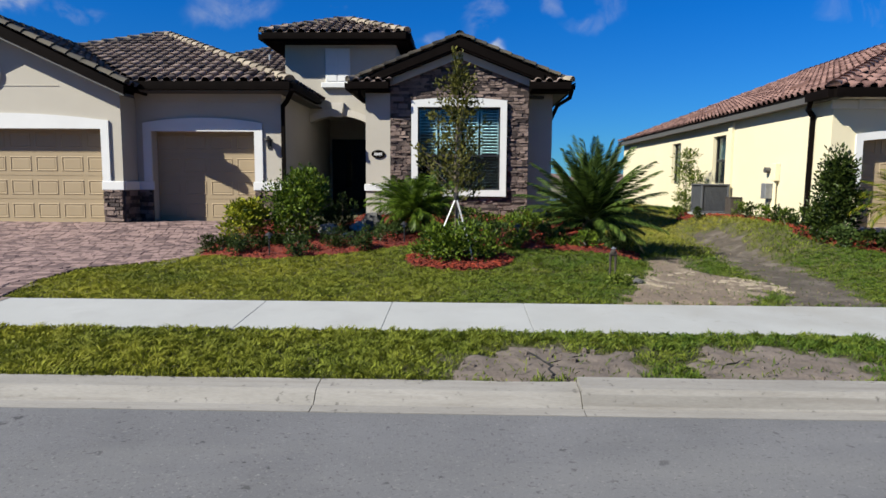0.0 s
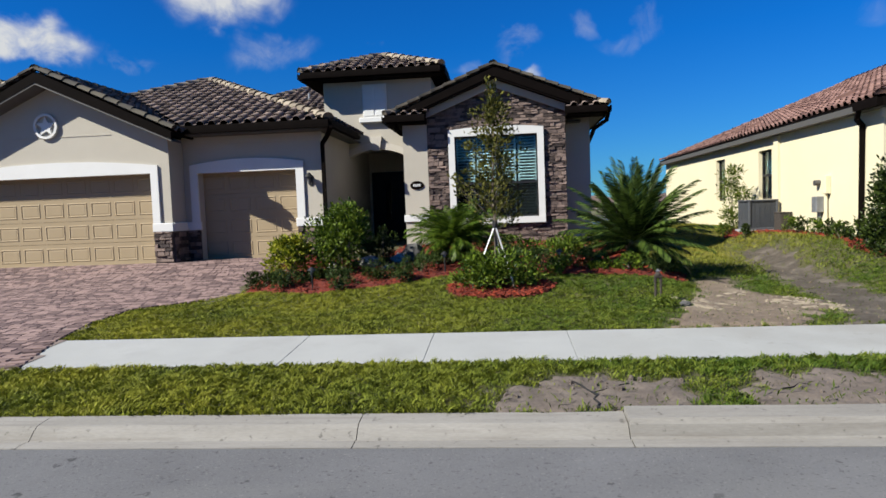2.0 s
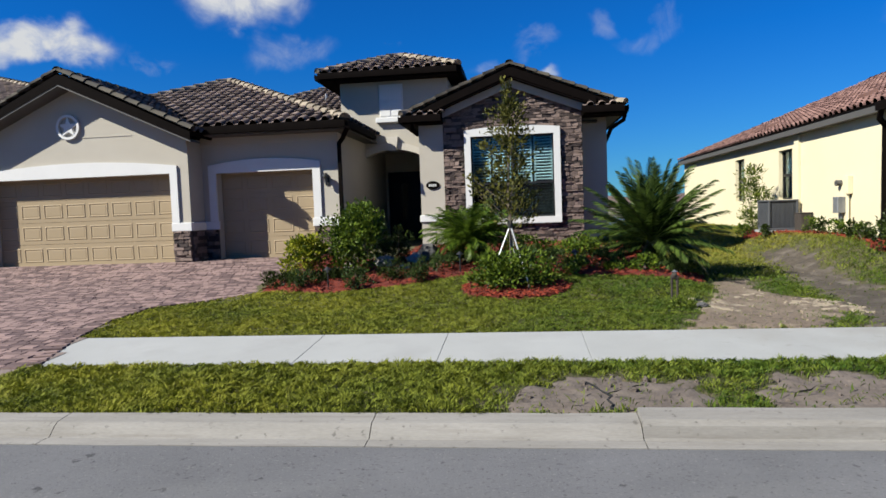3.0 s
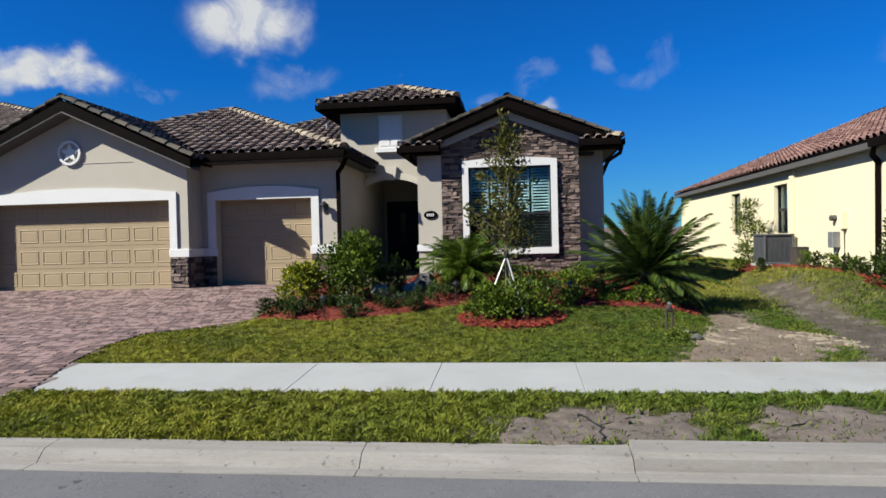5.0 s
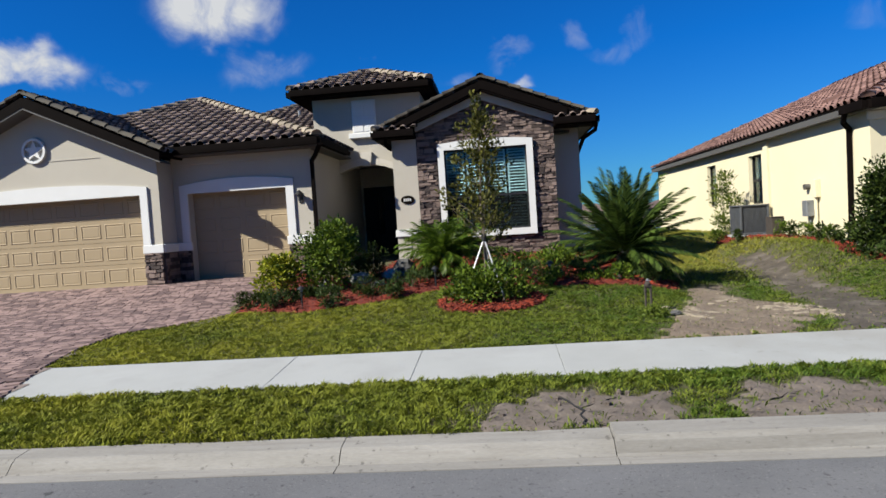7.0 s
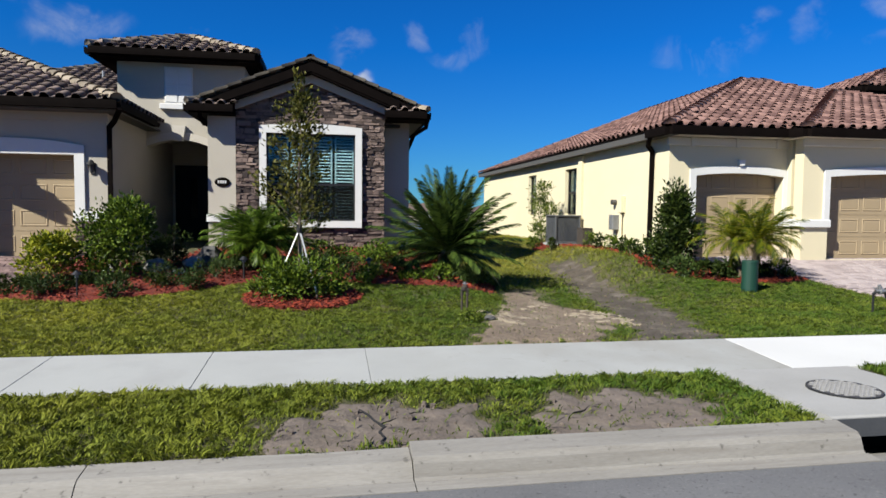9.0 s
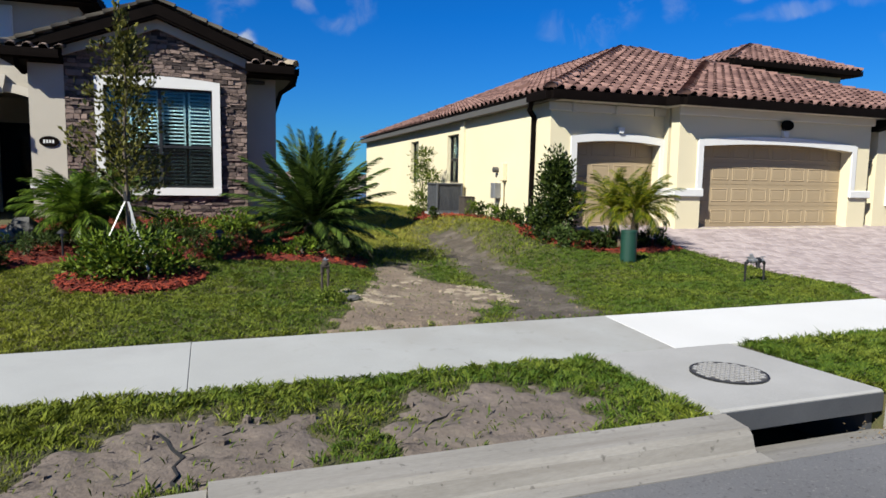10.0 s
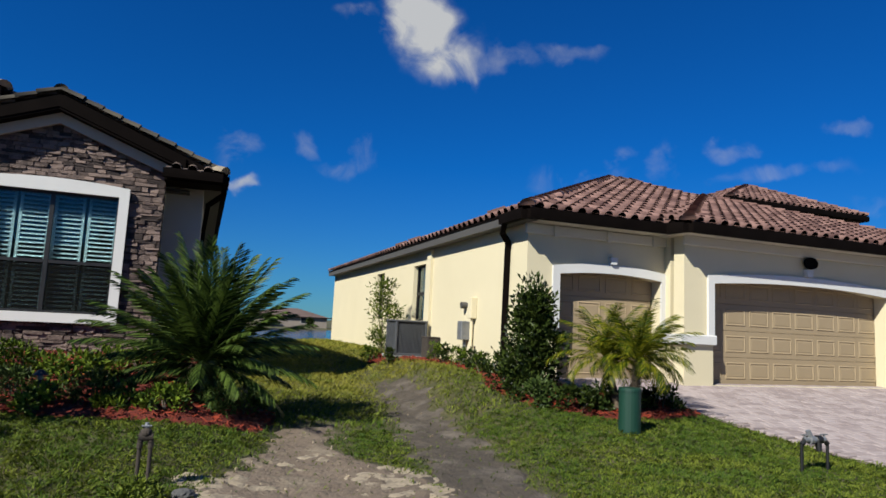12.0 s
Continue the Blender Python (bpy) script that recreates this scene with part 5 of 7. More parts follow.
    for i in range(-5, 6):
        for j in range(-5, 6):
            if (i * i + j * j) * 0.055 ** 2 < 0.086:
                box(bm, i * 0.055 - 0.017, i * 0.055 + 0.017, j * 0.055 - 0.017, j * 0.055 + 0.017, 0.016, 0.024)
    tagged(part("waffle", bm, M_IRON_PALE, lid), kind="stuff")


def make_pavement():
    walkway = thing("pavement", "pale concrete sidewalk of broom-finished slabs", "sidewalk", kind="structure")
    cuts = [-5.05, -1.68, 0.0, 1.72, 6.42, 11.0]
    for i, (a, b) in enumerate(zip(cuts, cuts[1:])):
        bm = bmesh.new()
        a0 = (a + 0.002, a + 0.002) if i else (-4.84, -5.28)
        b0 = (b - 0.002, b - 0.002) if b < 10.9 else (10.82, 11.15)
        low = [(a0[0], 2.2), (b0[0], 2.2), (b0[1], 3.49), (a0[1], 3.49)]
        top = [bm.verts.new((x, y, 0.145 if y < 3 else 0.225)) for x, y in low]
        bot = [bm.verts.new((x, y, 0.0)) for x, y in low]
        bm.faces.new(top)
        bm.faces.new(list(reversed(bot)))
        for k in range(4):
            bm.faces.new((top[k], bot[k], bot[(k + 1) % 4], top[(k + 1) % 4]))
        edges = [e for e in bm.edges if all(v in top for v in e.verts)]
        bmesh.ops.bevel(bm, geom=edges, offset=0.004, segments=1, affect="EDGES")
        part("slab", bm, M_WALKWAY_NEW if a > 6.4 else (M_WALKWAY_OLD if a > 1.7 else M_WALKWAY), walkway, "newer whiter concrete slab" if a > 6.4 else "")


def paver_drive(name, label, poly, mat, mat_one, near, border=()):
    """A drive of tumbled pavers in running bond; the bed under them follows the ground."""
    drive = thing(name, label, "driveway", kind="structure")
    pw, pl = 0.15, 0.23
    x0, x1 = min(p[0] for p in poly), max(p[0] for p in poly)
    y0, y1 = min(p[1] for p in poly), max(p[1] for p in poly)
    bm = bmesh.new()
    nodes = {}
    def node(i, j):
        if (i, j) not in nodes:
            x, y = x0 + i * 0.25, y0 + j * 0.25
            x, y = min(x, x1), min(y, y1)
            nodes[i, j] = bm.verts.new((x, y, gz(y, x) + 0.012))
        return nodes[i, j]
    for i in range(int((x1 - x0) / 0.25) + 1):
        for j in range(int((y1 - y0) / 0.25) + 1):
            if inside(poly, x0 + i * 0.25 + 0.125, y0 + j * 0.25 + 0.125):
                bm.faces.new((node(i, j), node(i + 1, j), node(i + 1, j + 1), node(i, j + 1)))
    part("bed", bm, M_JOINT, drive)
    shapes = []
    for k in range(4):
        bm = bmesh.new()
        lo = [bm.verts.new((sx * 0.5, sy * 0.5, -0.04)) for sx, sy in ((-1, -1), (1, -1), (1, 1), (-1, 1))]
        md = [bm.verts.new((sx * 0.5, sy * 0.5, -0.008)) for sx, sy in ((-1, -1), (1, -1), (1, 1), (-1, 1))]
        hi = [bm.verts.new((sx * 0.46 + random.uniform(-0.01, 0.01), sy * 0.45 + random.uniform(-0.01, 0.01), 0)) for sx, sy in ((-1, -1), (1, -1), (1, 1), (-1, 1))]
        bm.faces.new(hi)
        for r0, r1 in ((lo, md), (md, hi)):
            for q in range(4):
                bm.faces.new((r0[q], r0[(q + 1) % 4], r1[(q + 1) % 4], r1[q]))
        finish(bm)
        me = bpy.data.meshes.new("paver")
        bm.to_mesh(me)
        bm.free()
        me.materials.append(mat_one)
        shapes.append((me, np.array([v.co for v in me.vertices]), [tuple(p.vertices) for p in me.polygons]))
    verts, faces, spots = [], [], []
    row, y = 0, y0 + pw / 2
    while y < y1:
        x = x0 + (pl / 2 if row % 2 else 0)
        while x < x1:
            w = random.choice((pl * 0.6, pl, pl, pl * 1.3))
            if inside(poly, x + w / 2, y) and (not border or edge_distance(poly, x + w / 2, y) > 0.16):
                spots.append((x + w / 2, y, w, 0.0))
            x += w
        y += pw
        row += 1
    for a, b in border:
        a, b = Vector(a), Vector(b)
        n = max(1, round((b - a).length / 0.17))
        turn = math.atan2(b.y - a.y, b.x - a.x)
        inward = Vector((-math.sin(turn), math.cos(turn))) * 0.11
        if not inside(poly, *((a + b) / 2 + inward)):
            inward = -inward
        for i in range(n):
            p = a.lerp(b, (i + 0.5) / n) + inward
            spots.append((p.x, p.y, 0.23, turn + math.pi / 2))
    spots.sort(key=lambda s: near(s[0], s[1]))
    for k, (x, y, w, turn) in enumerate(spots):
        me, tv, tf = random.choice(shapes)
        slope = math.atan2(gz(y + 0.1, x) - gz(y - 0.1, x), 0.2)
        m = Matrix.Translation((x, y, gz(y, x) + 0.028 + random.uniform(-0.003, 0.003))) @ Euler((slope, 0, turn + random.uniform(-0.02, 0.02))).to_matrix().to_4x4() @ Matrix.Diagonal((w - 0.012, pw - 0.012, 1, 1))
        if k < 300:
            ob = new("paver", me)
            ob.parent = drive
            ob.matrix_local = m
        else:
            a = np.array(m)
            n = len(verts)
            verts.extend((tv @ a[:3, :3].T + a[:3, 3]).tolist())
            faces.extend([tuple(q + n for q in f) for f in tf])
    tagged(raw("paver_field", verts, faces, mat, drive), "field of tumbled pavers", kind="stuff")


DRIVE_ONE = [(-4.84, 2.2), (-5.3, 3.55), (-5.62, 4.8), (-5.66, 5.9), (-4.95, 6.57), (-4.3, 7.4), (-4.9, 11.4), (-4.59, 12.76), (-4.59, 13.4), (-8.06, 13.4), (-8.23, 12.52), (-15.2, 12.52), (-15.4, 8), (-15.4, 0.5), (-5.7, 0.5), (-5.15, 1.2)]
DRIVE_TWO = [(10.8, 2.15), (11.15, 3.64), (11.7, 4.5), (11.5, 5.9), (11.3, 7.2), (11.2, 8.6), (9.95, 9.6), (9.95, 10.6), (12.5, 10.7), (12.5, 10.15), (18.9, 10.15), (19.1, 10.9), (20.0, 10.9), (20.2, 9.4), (21.2, 7.2), (20.6, 4.5), (20.6, 2), (21.2, 0.5), (10.5, 0.5)]
DIRT = [[(0.75, 0.9), (0.85, 0.38), (2.45, 0.38), (2.7, 1.0), (2.55, 1.45), (1.9, 1.65), (1.3, 1.5)],
        [(3.0, 1.15), (3.1, 0.42), (4.25, 0.42), (4.6, 0.8), (4.7, 1.4), (4.2, 1.7), (3.5, 1.65)],
        [(3.35, 4.4), (3.15, 3.55), (4.7, 3.55), (5.2, 4.4), (5.95, 5.4), (5.8, 6.3), (5.35, 7.2), (5.6, 9.0), (4.9, 9.0), (4.5, 7.3), (4.1, 6.1)],
        [(5.25, 3.55), (6.35, 3.55), (6.95, 5.2), (7.25, 6.8), (7.5, 9.5), (8.0, 12.5), (7.3, 13.4), (6.9, 10.8), (6.4, 8.0), (6.1, 6.3), (5.75, 4.8)]]
SANDS = [[(5.3, 4.9), (6.0, 5.1), (6.05, 5.9), (5.65, 6.5), (5.3, 6.2), (5.1, 5.5)], [(3.7, 5.2), (4.3, 5.1), (4.5, 5.9), (4.2, 6.2), (3.75, 5.8)], [(4.6, 6.4), (5.2, 6.5), (5.2, 7.1), (4.7, 7.2)]]
BED_ONE = [(-4.2, 7.3), (-3.4, 6.9), (-2.6, 6.7), (-1.4, 7.2), (-0.5, 7.8), (0.3, 8.2), (1.7, 7.95), (2.6, 7.7), (3.6, 7.6), (4.5, 8.1), (4.9, 9.6), (4.2, 12.0), (3.5, 13.7), (-1.14, 13.6), (-1.9, 13.4), (-1.9, 9.8), (-3.4, 9.8), (-4.13, 12.3), (-4.2, 13.0), (-4.6, 13.0), (-4.9, 11.4)]
BED_RING = [(0.87 + 0.97 * math.cos(a * math.pi / 12), 6.75 + 0.76 * math.sin(a * math.pi / 12)) for a in range(24)]
BED_TWO = [(8.1, 17.0), (7.85, 15.9), (8.45, 15.1), (8.95, 13.2), (8.9, 11.4), (8.6, 10.3), (8.35, 9.7), (8.5, 8.5), (9.3, 7.55), (10.3, 7.5), (11.1, 7.7), (11.1, 8.5), (9.8, 9.4), (9.35, 10.2), (9.36, 17.3)]
BED_THREE = [(20.4, 9.3), (21.4, 7.1), (23, 6.5), (26, 7), (27, 9), (24, 10.2), (20.1, 10.2)]


def edge_distance(poly, x, y):
    best = 1e9
    for i in range(len(poly)):
        ax, ay = poly[i - 1]
        bx, by = poly[i]
        dx, dy = bx - ax, by - ay
        t = max(0, min(1, ((x - ax) * dx + (y - ay) * dy) / (dx * dx + dy * dy + 1e-9)))
        best = min(best, math.hypot(x - ax - t * dx, y - ay - t * dy))
    return best if inside(poly, x, y) else -best


def ground_patch(name, label, category, poly, mat, step, lift, rough, ragged, kind="structure", seed=0.0):
    """A raised, uneven sheet on the ground with a ragged outline."""
    x0, x1 = min(p[0] for p in poly) - 0.2, max(p[0] for p in poly) + 0.2
    y0, y1 = min(p[1] for p in poly) - 0.2, max(p[1] for p in poly) + 0.2
    nx, ny = int((x1 - x0) / step) + 1, int((y1 - y0) / step) + 1
    verts, height = [], []
    for j in range(ny + 1):
        for i in range(nx + 1):
            x, y = x0 + i * step, y0 + j * step
            d = edge_distance(poly, x, y) + ragged * noise.fractal(Vector((x * 3.1, y * 3.1, 2.0 + seed)), 1.0, 2.0, 3)
            up = ease(-0.06, 0.12, d)
            z = gz(y, x) - 0.045 + up * (0.045 + lift) + rough * up * noise.fractal(Vector((x * 6, y * 6, 7.0 + seed)), 0.8, 2.0, 4)
            verts.append((x + random.uniform(-0.2, 0.2) * step, y + random.uniform(-0.2, 0.2) * step, z))
            height.append(up)
    faces = []
    w = nx + 1
    for j in range(ny):
        for i in range(nx):
            q = (j * w + i, j * w + i + 1, (j + 1) * w + i + 1, (j + 1) * w + i)
            if max(height[k] for k in q) > 0.02:
                faces.append(q)
    ob = raw(name, verts, faces, mat, None, True)
    return tagged(ob, label, category, kind=kind)


def chips(name, poly, count, mat, parent, size=(0.05, 0.012, 0.006), lift=0.03):
    """Shreds of bark strewn over a bed."""
    x0, x1 = min(p[0] for p in poly), max(p[0] for p in poly)
    y0, y1 = min(p[1] for p in poly), max(p[1] for p in poly)
    verts, faces = [], []
    n = 0
    while n < count:
        x, y = random.uniform(x0, x1), random.uniform(y0, y1)
        if not inside(poly, x, y):
            continue
        n += 1
        m = Matrix.Translation((x, y, gz(y, x) + lift + random.uniform(-0.005, 0.02))) @ Euler((random.uniform(-0.5, 0.5), random.uniform(-0.5, 0.5), random.uniform(0, 6.3))).to_matrix().to_4x4()
        a, b, c = (s * random.uniform(0.5, 1.5) for s in size)
        k = len(verts)
        verts.extend([tuple(m @ Vector(v)) for v in ((-a, -b, 0), (a, -b, 0), (a, b, 0), (-a, b, 0), (-a * 0.8, 0, c * 2), (a * 0.8, 0, c * 2))])
        faces.extend([(k, k + 1, k + 5, k + 4), (k + 1, k + 2, k + 5), (k + 2, k + 3, k + 4, k + 5), (k + 3, k, k + 4)])
    return tagged(raw(name, verts, faces, mat, parent), kind="stuff")


def clods(label, poly, count, mat, size):
    """Loose lumps: small uneven stones lying on the soil."""
    x0, x1 = min(p[0] for p in poly), max(p[0] for p in poly)
    y0, y1 = min(p[1] for p in poly), max(p[1] for p in poly)
    verts, faces, n = [], [], 0
    while n < count:
        x, y = random.uniform(x0, x1), random.uniform(y0, y1)
        if not inside(poly, x, y):
            continue
        n += 1
        r = size * random.uniform(0.4, 1.0) ** 2 * 1.6
        k, a = len(verts), random.uniform(0, 6)
        for i in range(5):
            q = a + i * 1.2566
            verts.append((x + r * math.cos(q) * random.uniform(0.7, 1.2), y + r * math.sin(q) * random.uniform(0.7, 1.2), gz(y, x) - 0.02))
        for i in range(5):
            q = a + i * 1.2566 + 0.4
            verts.append((x + 0.75 * r * math.cos(q) * random.uniform(0.7, 1.2), y + 0.75 * r * math.sin(q) * random.uniform(0.7, 1.2), gz(y, x) + 0.012 + r * random.uniform(0.3, 0.8)))
        verts.append((x, y, gz(y, x) + 0.014 + r * random.uniform(0.6, 1.0)))
        for i in range(5):
            j = (i + 1) % 5
            faces.extend([(k + i, k + j, k + 5 + j, k + 5 + i), (k + 5 + i, k + 5 + j, k + 10)])
    tagged(raw("soil_clods", verts, faces, mat), label, "soil clods", kind="stuff")


make_kerb()
make_pavement()
for i, poly in enumerate(DIRT):
    ground_patch("ground", "bare grey-brown trodden soil where the grass is gone", "bare soil", poly, M_SOIL_DARK if i == 3 else (M_SOIL if i == 2 else M_SOIL_VERGE), 0.05, 0.006, 0.02, 0.3)
for poly in SANDS:
    ground_patch("ground", "pale dry sandy patch on the bare soil", "sand", poly, M_SAND, 0.045, 0.004, 0.022, 0.55, seed=3.3)
for poly, count, mat, size, label in ((DIRT[0], 26, M_SOIL_VERGE, 0.022, "grey-brown clods of broken soil on the bare verge"), (DIRT[1], 22, M_SOIL_VERGE, 0.022, "grey-brown clods of broken soil on the bare verge"),
                                      (DIRT[2], 70, M_SAND, 0.014, "small pale stones and clods on the trodden track"), (DIRT[3], 60, M_SOIL, 0.015, "small brown clods on the damp track")):
    clods(label, poly, count, mat, size)
litter = chips("leaf_litter", [(6.2, 0.1), (7.9, 0.06), (7.9, 0.2), (7.1, 0.32), (6.3, 0.3)], 90, M_STRAW, None, (0.012, 0.004, 0.002), -0.035)
tagged(litter, "dry brown leaf litter washed into the gutter", "leaf litter", kind="stuff")
for poly, count, where in ((BED_ONE, 5200, "in front of the stone bay"), (BED_RING, 1300, "ringing the young tree"), (BED_TWO, 3000, "along the cream house"), (BED_THREE, 1200, "under palms beside the drive")):
    bed = ground_patch("mulch_bed", "bed of shredded red bark mulch " + where, "mulch bed", poly, M_MULCH, 0.09, 0.035, 0.03, 0.05, kind="")
    chips("bark", poly, count, M_MULCH, bed, lift=0.04)


# ---- plants ----
def leaf_mesh(spots, size, mat, name, parent, slim=0.5, fold=True):
    """Leaves at (place, outward direction): pointed blades of two triangles each."""
    verts, faces = [], []
    for p, d in spots:
        d = (Vector(d) + Vector((random.gauss(0, 0.6), random.gauss(0, 0.6), random.gauss(0, 0.5)))).normalized()
        s = d.cross(Vector((random.gauss(0, 1), random.gauss(0, 1), random.gauss(0, 1)))).normalized()
        l = size * random.uniform(0.6, 1.3)
        k = len(verts)
        up = d.cross(s) * l * 0.12
        p = Vector(p)
        verts.extend([tuple(p), tuple(p + d * l * 0.5 + s * l * slim * 0.5 + up), tuple(p + d * l), tuple(p + d * l * 0.5 - s * l * slim * 0.5 + up)])
        faces.extend([(k, k + 1, k + 2), (k, k + 2, k + 3)])
    return raw(name, verts, faces, mat, parent)


def shrub(name, label, x, y, rx, h, count, size, mat, group="", slim=0.5, shape=lambda t: math.sqrt(max(0, 1 - (2 * t - 0.75) ** 2 / 1.6)), stems=9, clumps=26, ry=None):
    """A bush: stems from the ground, clumps of leaves with gaps between them."""
    z = gz(y, x)
    t = thing(name, label, "shrub", (x, y, z), group)
    ry = ry or rx
    bm = bmesh.new()
    centres = []
    for i in range(clumps):
        f = random.uniform(0.12, 1.0)
        a = random.uniform(0, 2 * math.pi)
        r = math.sqrt(random.uniform(0.15, 1)) * shape(f)
        c = Vector((math.cos(a) * r * rx, math.sin(a) * r * ry, f * h * random.uniform(0.85, 1.02)))
        centres.append((c, random.uniform(0.14, 0.26) * (rx + h * 0.5)))
        if i < stems:
            base = Vector((c.x * 0.15, c.y * 0.15, -0.03))
            mid = base.lerp(c, 0.55) + Vector((0, 0, 0.05 * h))
            rod(bm, base, mid, 0.012, 0.009, 5)
            rod(bm, mid, c, 0.009, 0.004, 5)
    tagged(part("stem", bm, M_TWIG, t), kind="stuff")
    spots = []
    for i in range(count):
        c, r = random.choice(centres)
        d = Vector((random.gauss(0, 1), random.gauss(0, 1), random.gauss(0.1, 1))).normalized()
        p = c + d * r * random.uniform(0.35, 1.0)
        p.z = max(p.z, 0.02)
        spots.append((p, d + Vector((c.x * 0.3, c.y * 0.3, 0.5))))
    tagged(leaf_mesh(spots, size, mat, "foliage", t, slim), kind="stuff")
    return t


def frond(verts, faces, base, yaw, pitch, length, droop, pairs, leaflet, fold=0.5, width=0.035, sweep=0.75):
    """One pinnate palm leaf: an arching rib with narrow leaflets on both sides."""
    p = Vector(base)
    out = Vector((math.cos(yaw), math.sin(yaw), 0))
    side = Vector((-math.sin(yaw), math.cos(yaw), 0))
    ang = pitch
    step = length / pairs
    twist = random.uniform(-0.25, 0.25)
    prev = None
    for i in range(pairs):
        t = i / pairs
        ang = pitch - droop * t ** 1.4
        d = out * math.cos(ang) + Vector((0, 0, math.sin(ang)))
        n = side.cross(d)
        q = p + d * step
        w = 0.018 * (1 - t) + 0.004
        k = len(verts)
        verts.extend([tuple(p - side * w), tuple(p + side * w), tuple(q + side * w * 0.9), tuple(q - side * w * 0.9)])
        faces.append((k, k + 1, k + 2, k + 3))
        if t > 0.12:
            ll = leaflet * math.sin(math.pi * (0.12 + 0.83 * t)) ** 0.6 * random.uniform(0.85, 1.1)
            for s in (1, -1):
                dirn = (side * s * (0.75 + twist * s * 0.3) + d * sweep + n * (fold + random.uniform(-0.15, 0.15))).normalized()
                tip = p + dirn * ll + Vector((0, 0, -0.12 * ll))
                mid = p + dirn * ll * 0.45
                wv = d * width * 0.5
                k = len(verts)
                verts.extend([tuple(p - wv * 0.5), tuple(p + wv * 0.5), tuple(mid + wv), tuple(tip), tuple(mid - wv)])
                faces.append((k, k + 1, k + 2, k + 4))
                faces.append((k + 4, k + 2, k + 3))
        p = q


def palm(label, x, y, trunks, fronds, length, trunk_h, trunk_r, mat, leaflet=0.4, pairs=26, droop=1.3, group="", low=-0.15, high=1.45, width=0.035, fold=0.4, upright=0.85, sweep=0.75, skirt=0.8):
    z = gz(y, x)
    t = thing("palm", label, "palm", (x, y, z), group)
    for k in range(trunks):
        a = 2 * math.pi * k / max(trunks, 1) + 0.4
        off = Vector((math.cos(a), math.sin(a), 0)) * (0.1 if trunks > 1 else 0)
        top = off * 3.2 + Vector((0, 0, trunk_h * random.uniform(0.85, 1.1)))
        bm = bmesh.new()
        n = 7
        for i in range(n):
            p0, p1 = off.lerp(top, i / n), off.lerp(top, (i + 1) / n)
            rod(bm, p0 - Vector((0, 0, 0.04)), p1, trunk_r * 1.12, trunk_r * 0.9, 9)
        part("trunk", bm, M_TRUNK, t, "ringed brown palm trunk")
        for i in range(fronds):
            f = (i + 0.5) / fronds
            yaw = i * 2.39996 + random.uniform(-0.2, 0.2)
            pitch = low + (high - low) * f ** upright
            verts, faces = [], []
            frond(verts, faces, top, yaw, pitch, length * random.uniform(0.85, 1.08) * (skirt + (1 - skirt) * math.sin(math.pi * min(f, 0.5))), droop * random.uniform(0.75, 1.2) * (1.05 - 0.6 * f), pairs, leaflet, fold, width, sweep)
            raw("frond", verts, faces, mat, t)
    return t


def young_tree():
    x, y = 0.8, 7.0
    z = gz(y, x)
    t = thing("young_tree", "slender young tree with sparse olive leaves, held by white straps", "tree", (x, y, z))
    bm = bmesh.new()
    pts = [Vector((0, 0, -0.05)), Vector((0.01, 0, 0.9)), Vector((-0.02, 0.02, 1.8)), Vector((0.03, 0.0, 2.7)), Vector((0.0, 0.02, 3.55))]
    rad = [0.036, 0.03, 0.023, 0.015, 0.005]
    for i in range(4):
        rod(bm, pts[i], pts[i + 1], rad[i], rad[i + 1], 8)
    part("trunk", bm, M_TWIG, t)
    spots = []
    bm = bmesh.new()
    for i in range(46):
        f = i / 45
        h = 1.0 + 2.25 * f
        k = min(3, int(h / 0.9))
        base = pts[k].lerp(pts[k + 1], max(0, min(1, (h - pts[k].z) / (pts[k + 1].z - pts[k].z))))
        a = i * 2.4
        l = (1.08 - 0.8 * f) * random.uniform(0.45, 1.15)
        d = Vector((math.cos(a), math.sin(a), random.uniform(0.5, 1.1))).normalized()
        tip = base + d * l
        rod(bm, base, tip, 0.008 * (1.2 - f), 0.002, 4)
        for j in range(int(62 * (1 - 0.3 * f))):
            s = random.uniform(0.2, 1.05)
            p = base.lerp(tip, s) + Vector((random.gauss(0, 0.055), random.gauss(0, 0.055), random.gauss(0, 0.06)))
            spots.append((p, d + Vector((0, 0, 0.2))))
    tagged(part("branch", bm, M_TWIG, t), kind="stuff")
    for j in range(130):
        spots.append((Vector((random.gauss(0, 0.05), random.gauss(0, 0.05), random.uniform(2.9, 3.75))), (0, 0, 1)))
    tagged(leaf_mesh(spots, 0.085, M_LEAF_OLIVE, "foliage", t, 0.55), kind="stuff")
    for dx, dy in ((-0.42, -0.4), (0.3, -0.5), (0.1, 0.5)):
        top, foot = Vector((0.0, 0.0, 1.12)), Vector((dx, dy, 0.08))
        d = (foot - top)
        s = d.cross(Vector((0, 0, 1))).normalized() * 0.022
        bm = bmesh.new()
        m = Matrix.Translation((top + foot) / 2) @ d.to_track_quat("Z", "Y").to_matrix().to_4x4() @ Matrix.Diagonal((0.03, 0.005, d.length, 1))
        bmesh.ops.create_cube(bm, size=1.0, matrix=m)
        part("strap", bm, M_WHITE, t, "white webbing strap")
        part("stake", rod(bmesh.new(), foot - Vector((0, 0, 0.1)), foot + Vector((0, 0, 0.06)), 0.015), M_TWIG, t)
    part("tie", rod(bmesh.new(), (0, 0, 1.06), (0, 0, 1.2), 0.045), M_BLACK, t, "dark strap round the trunk")


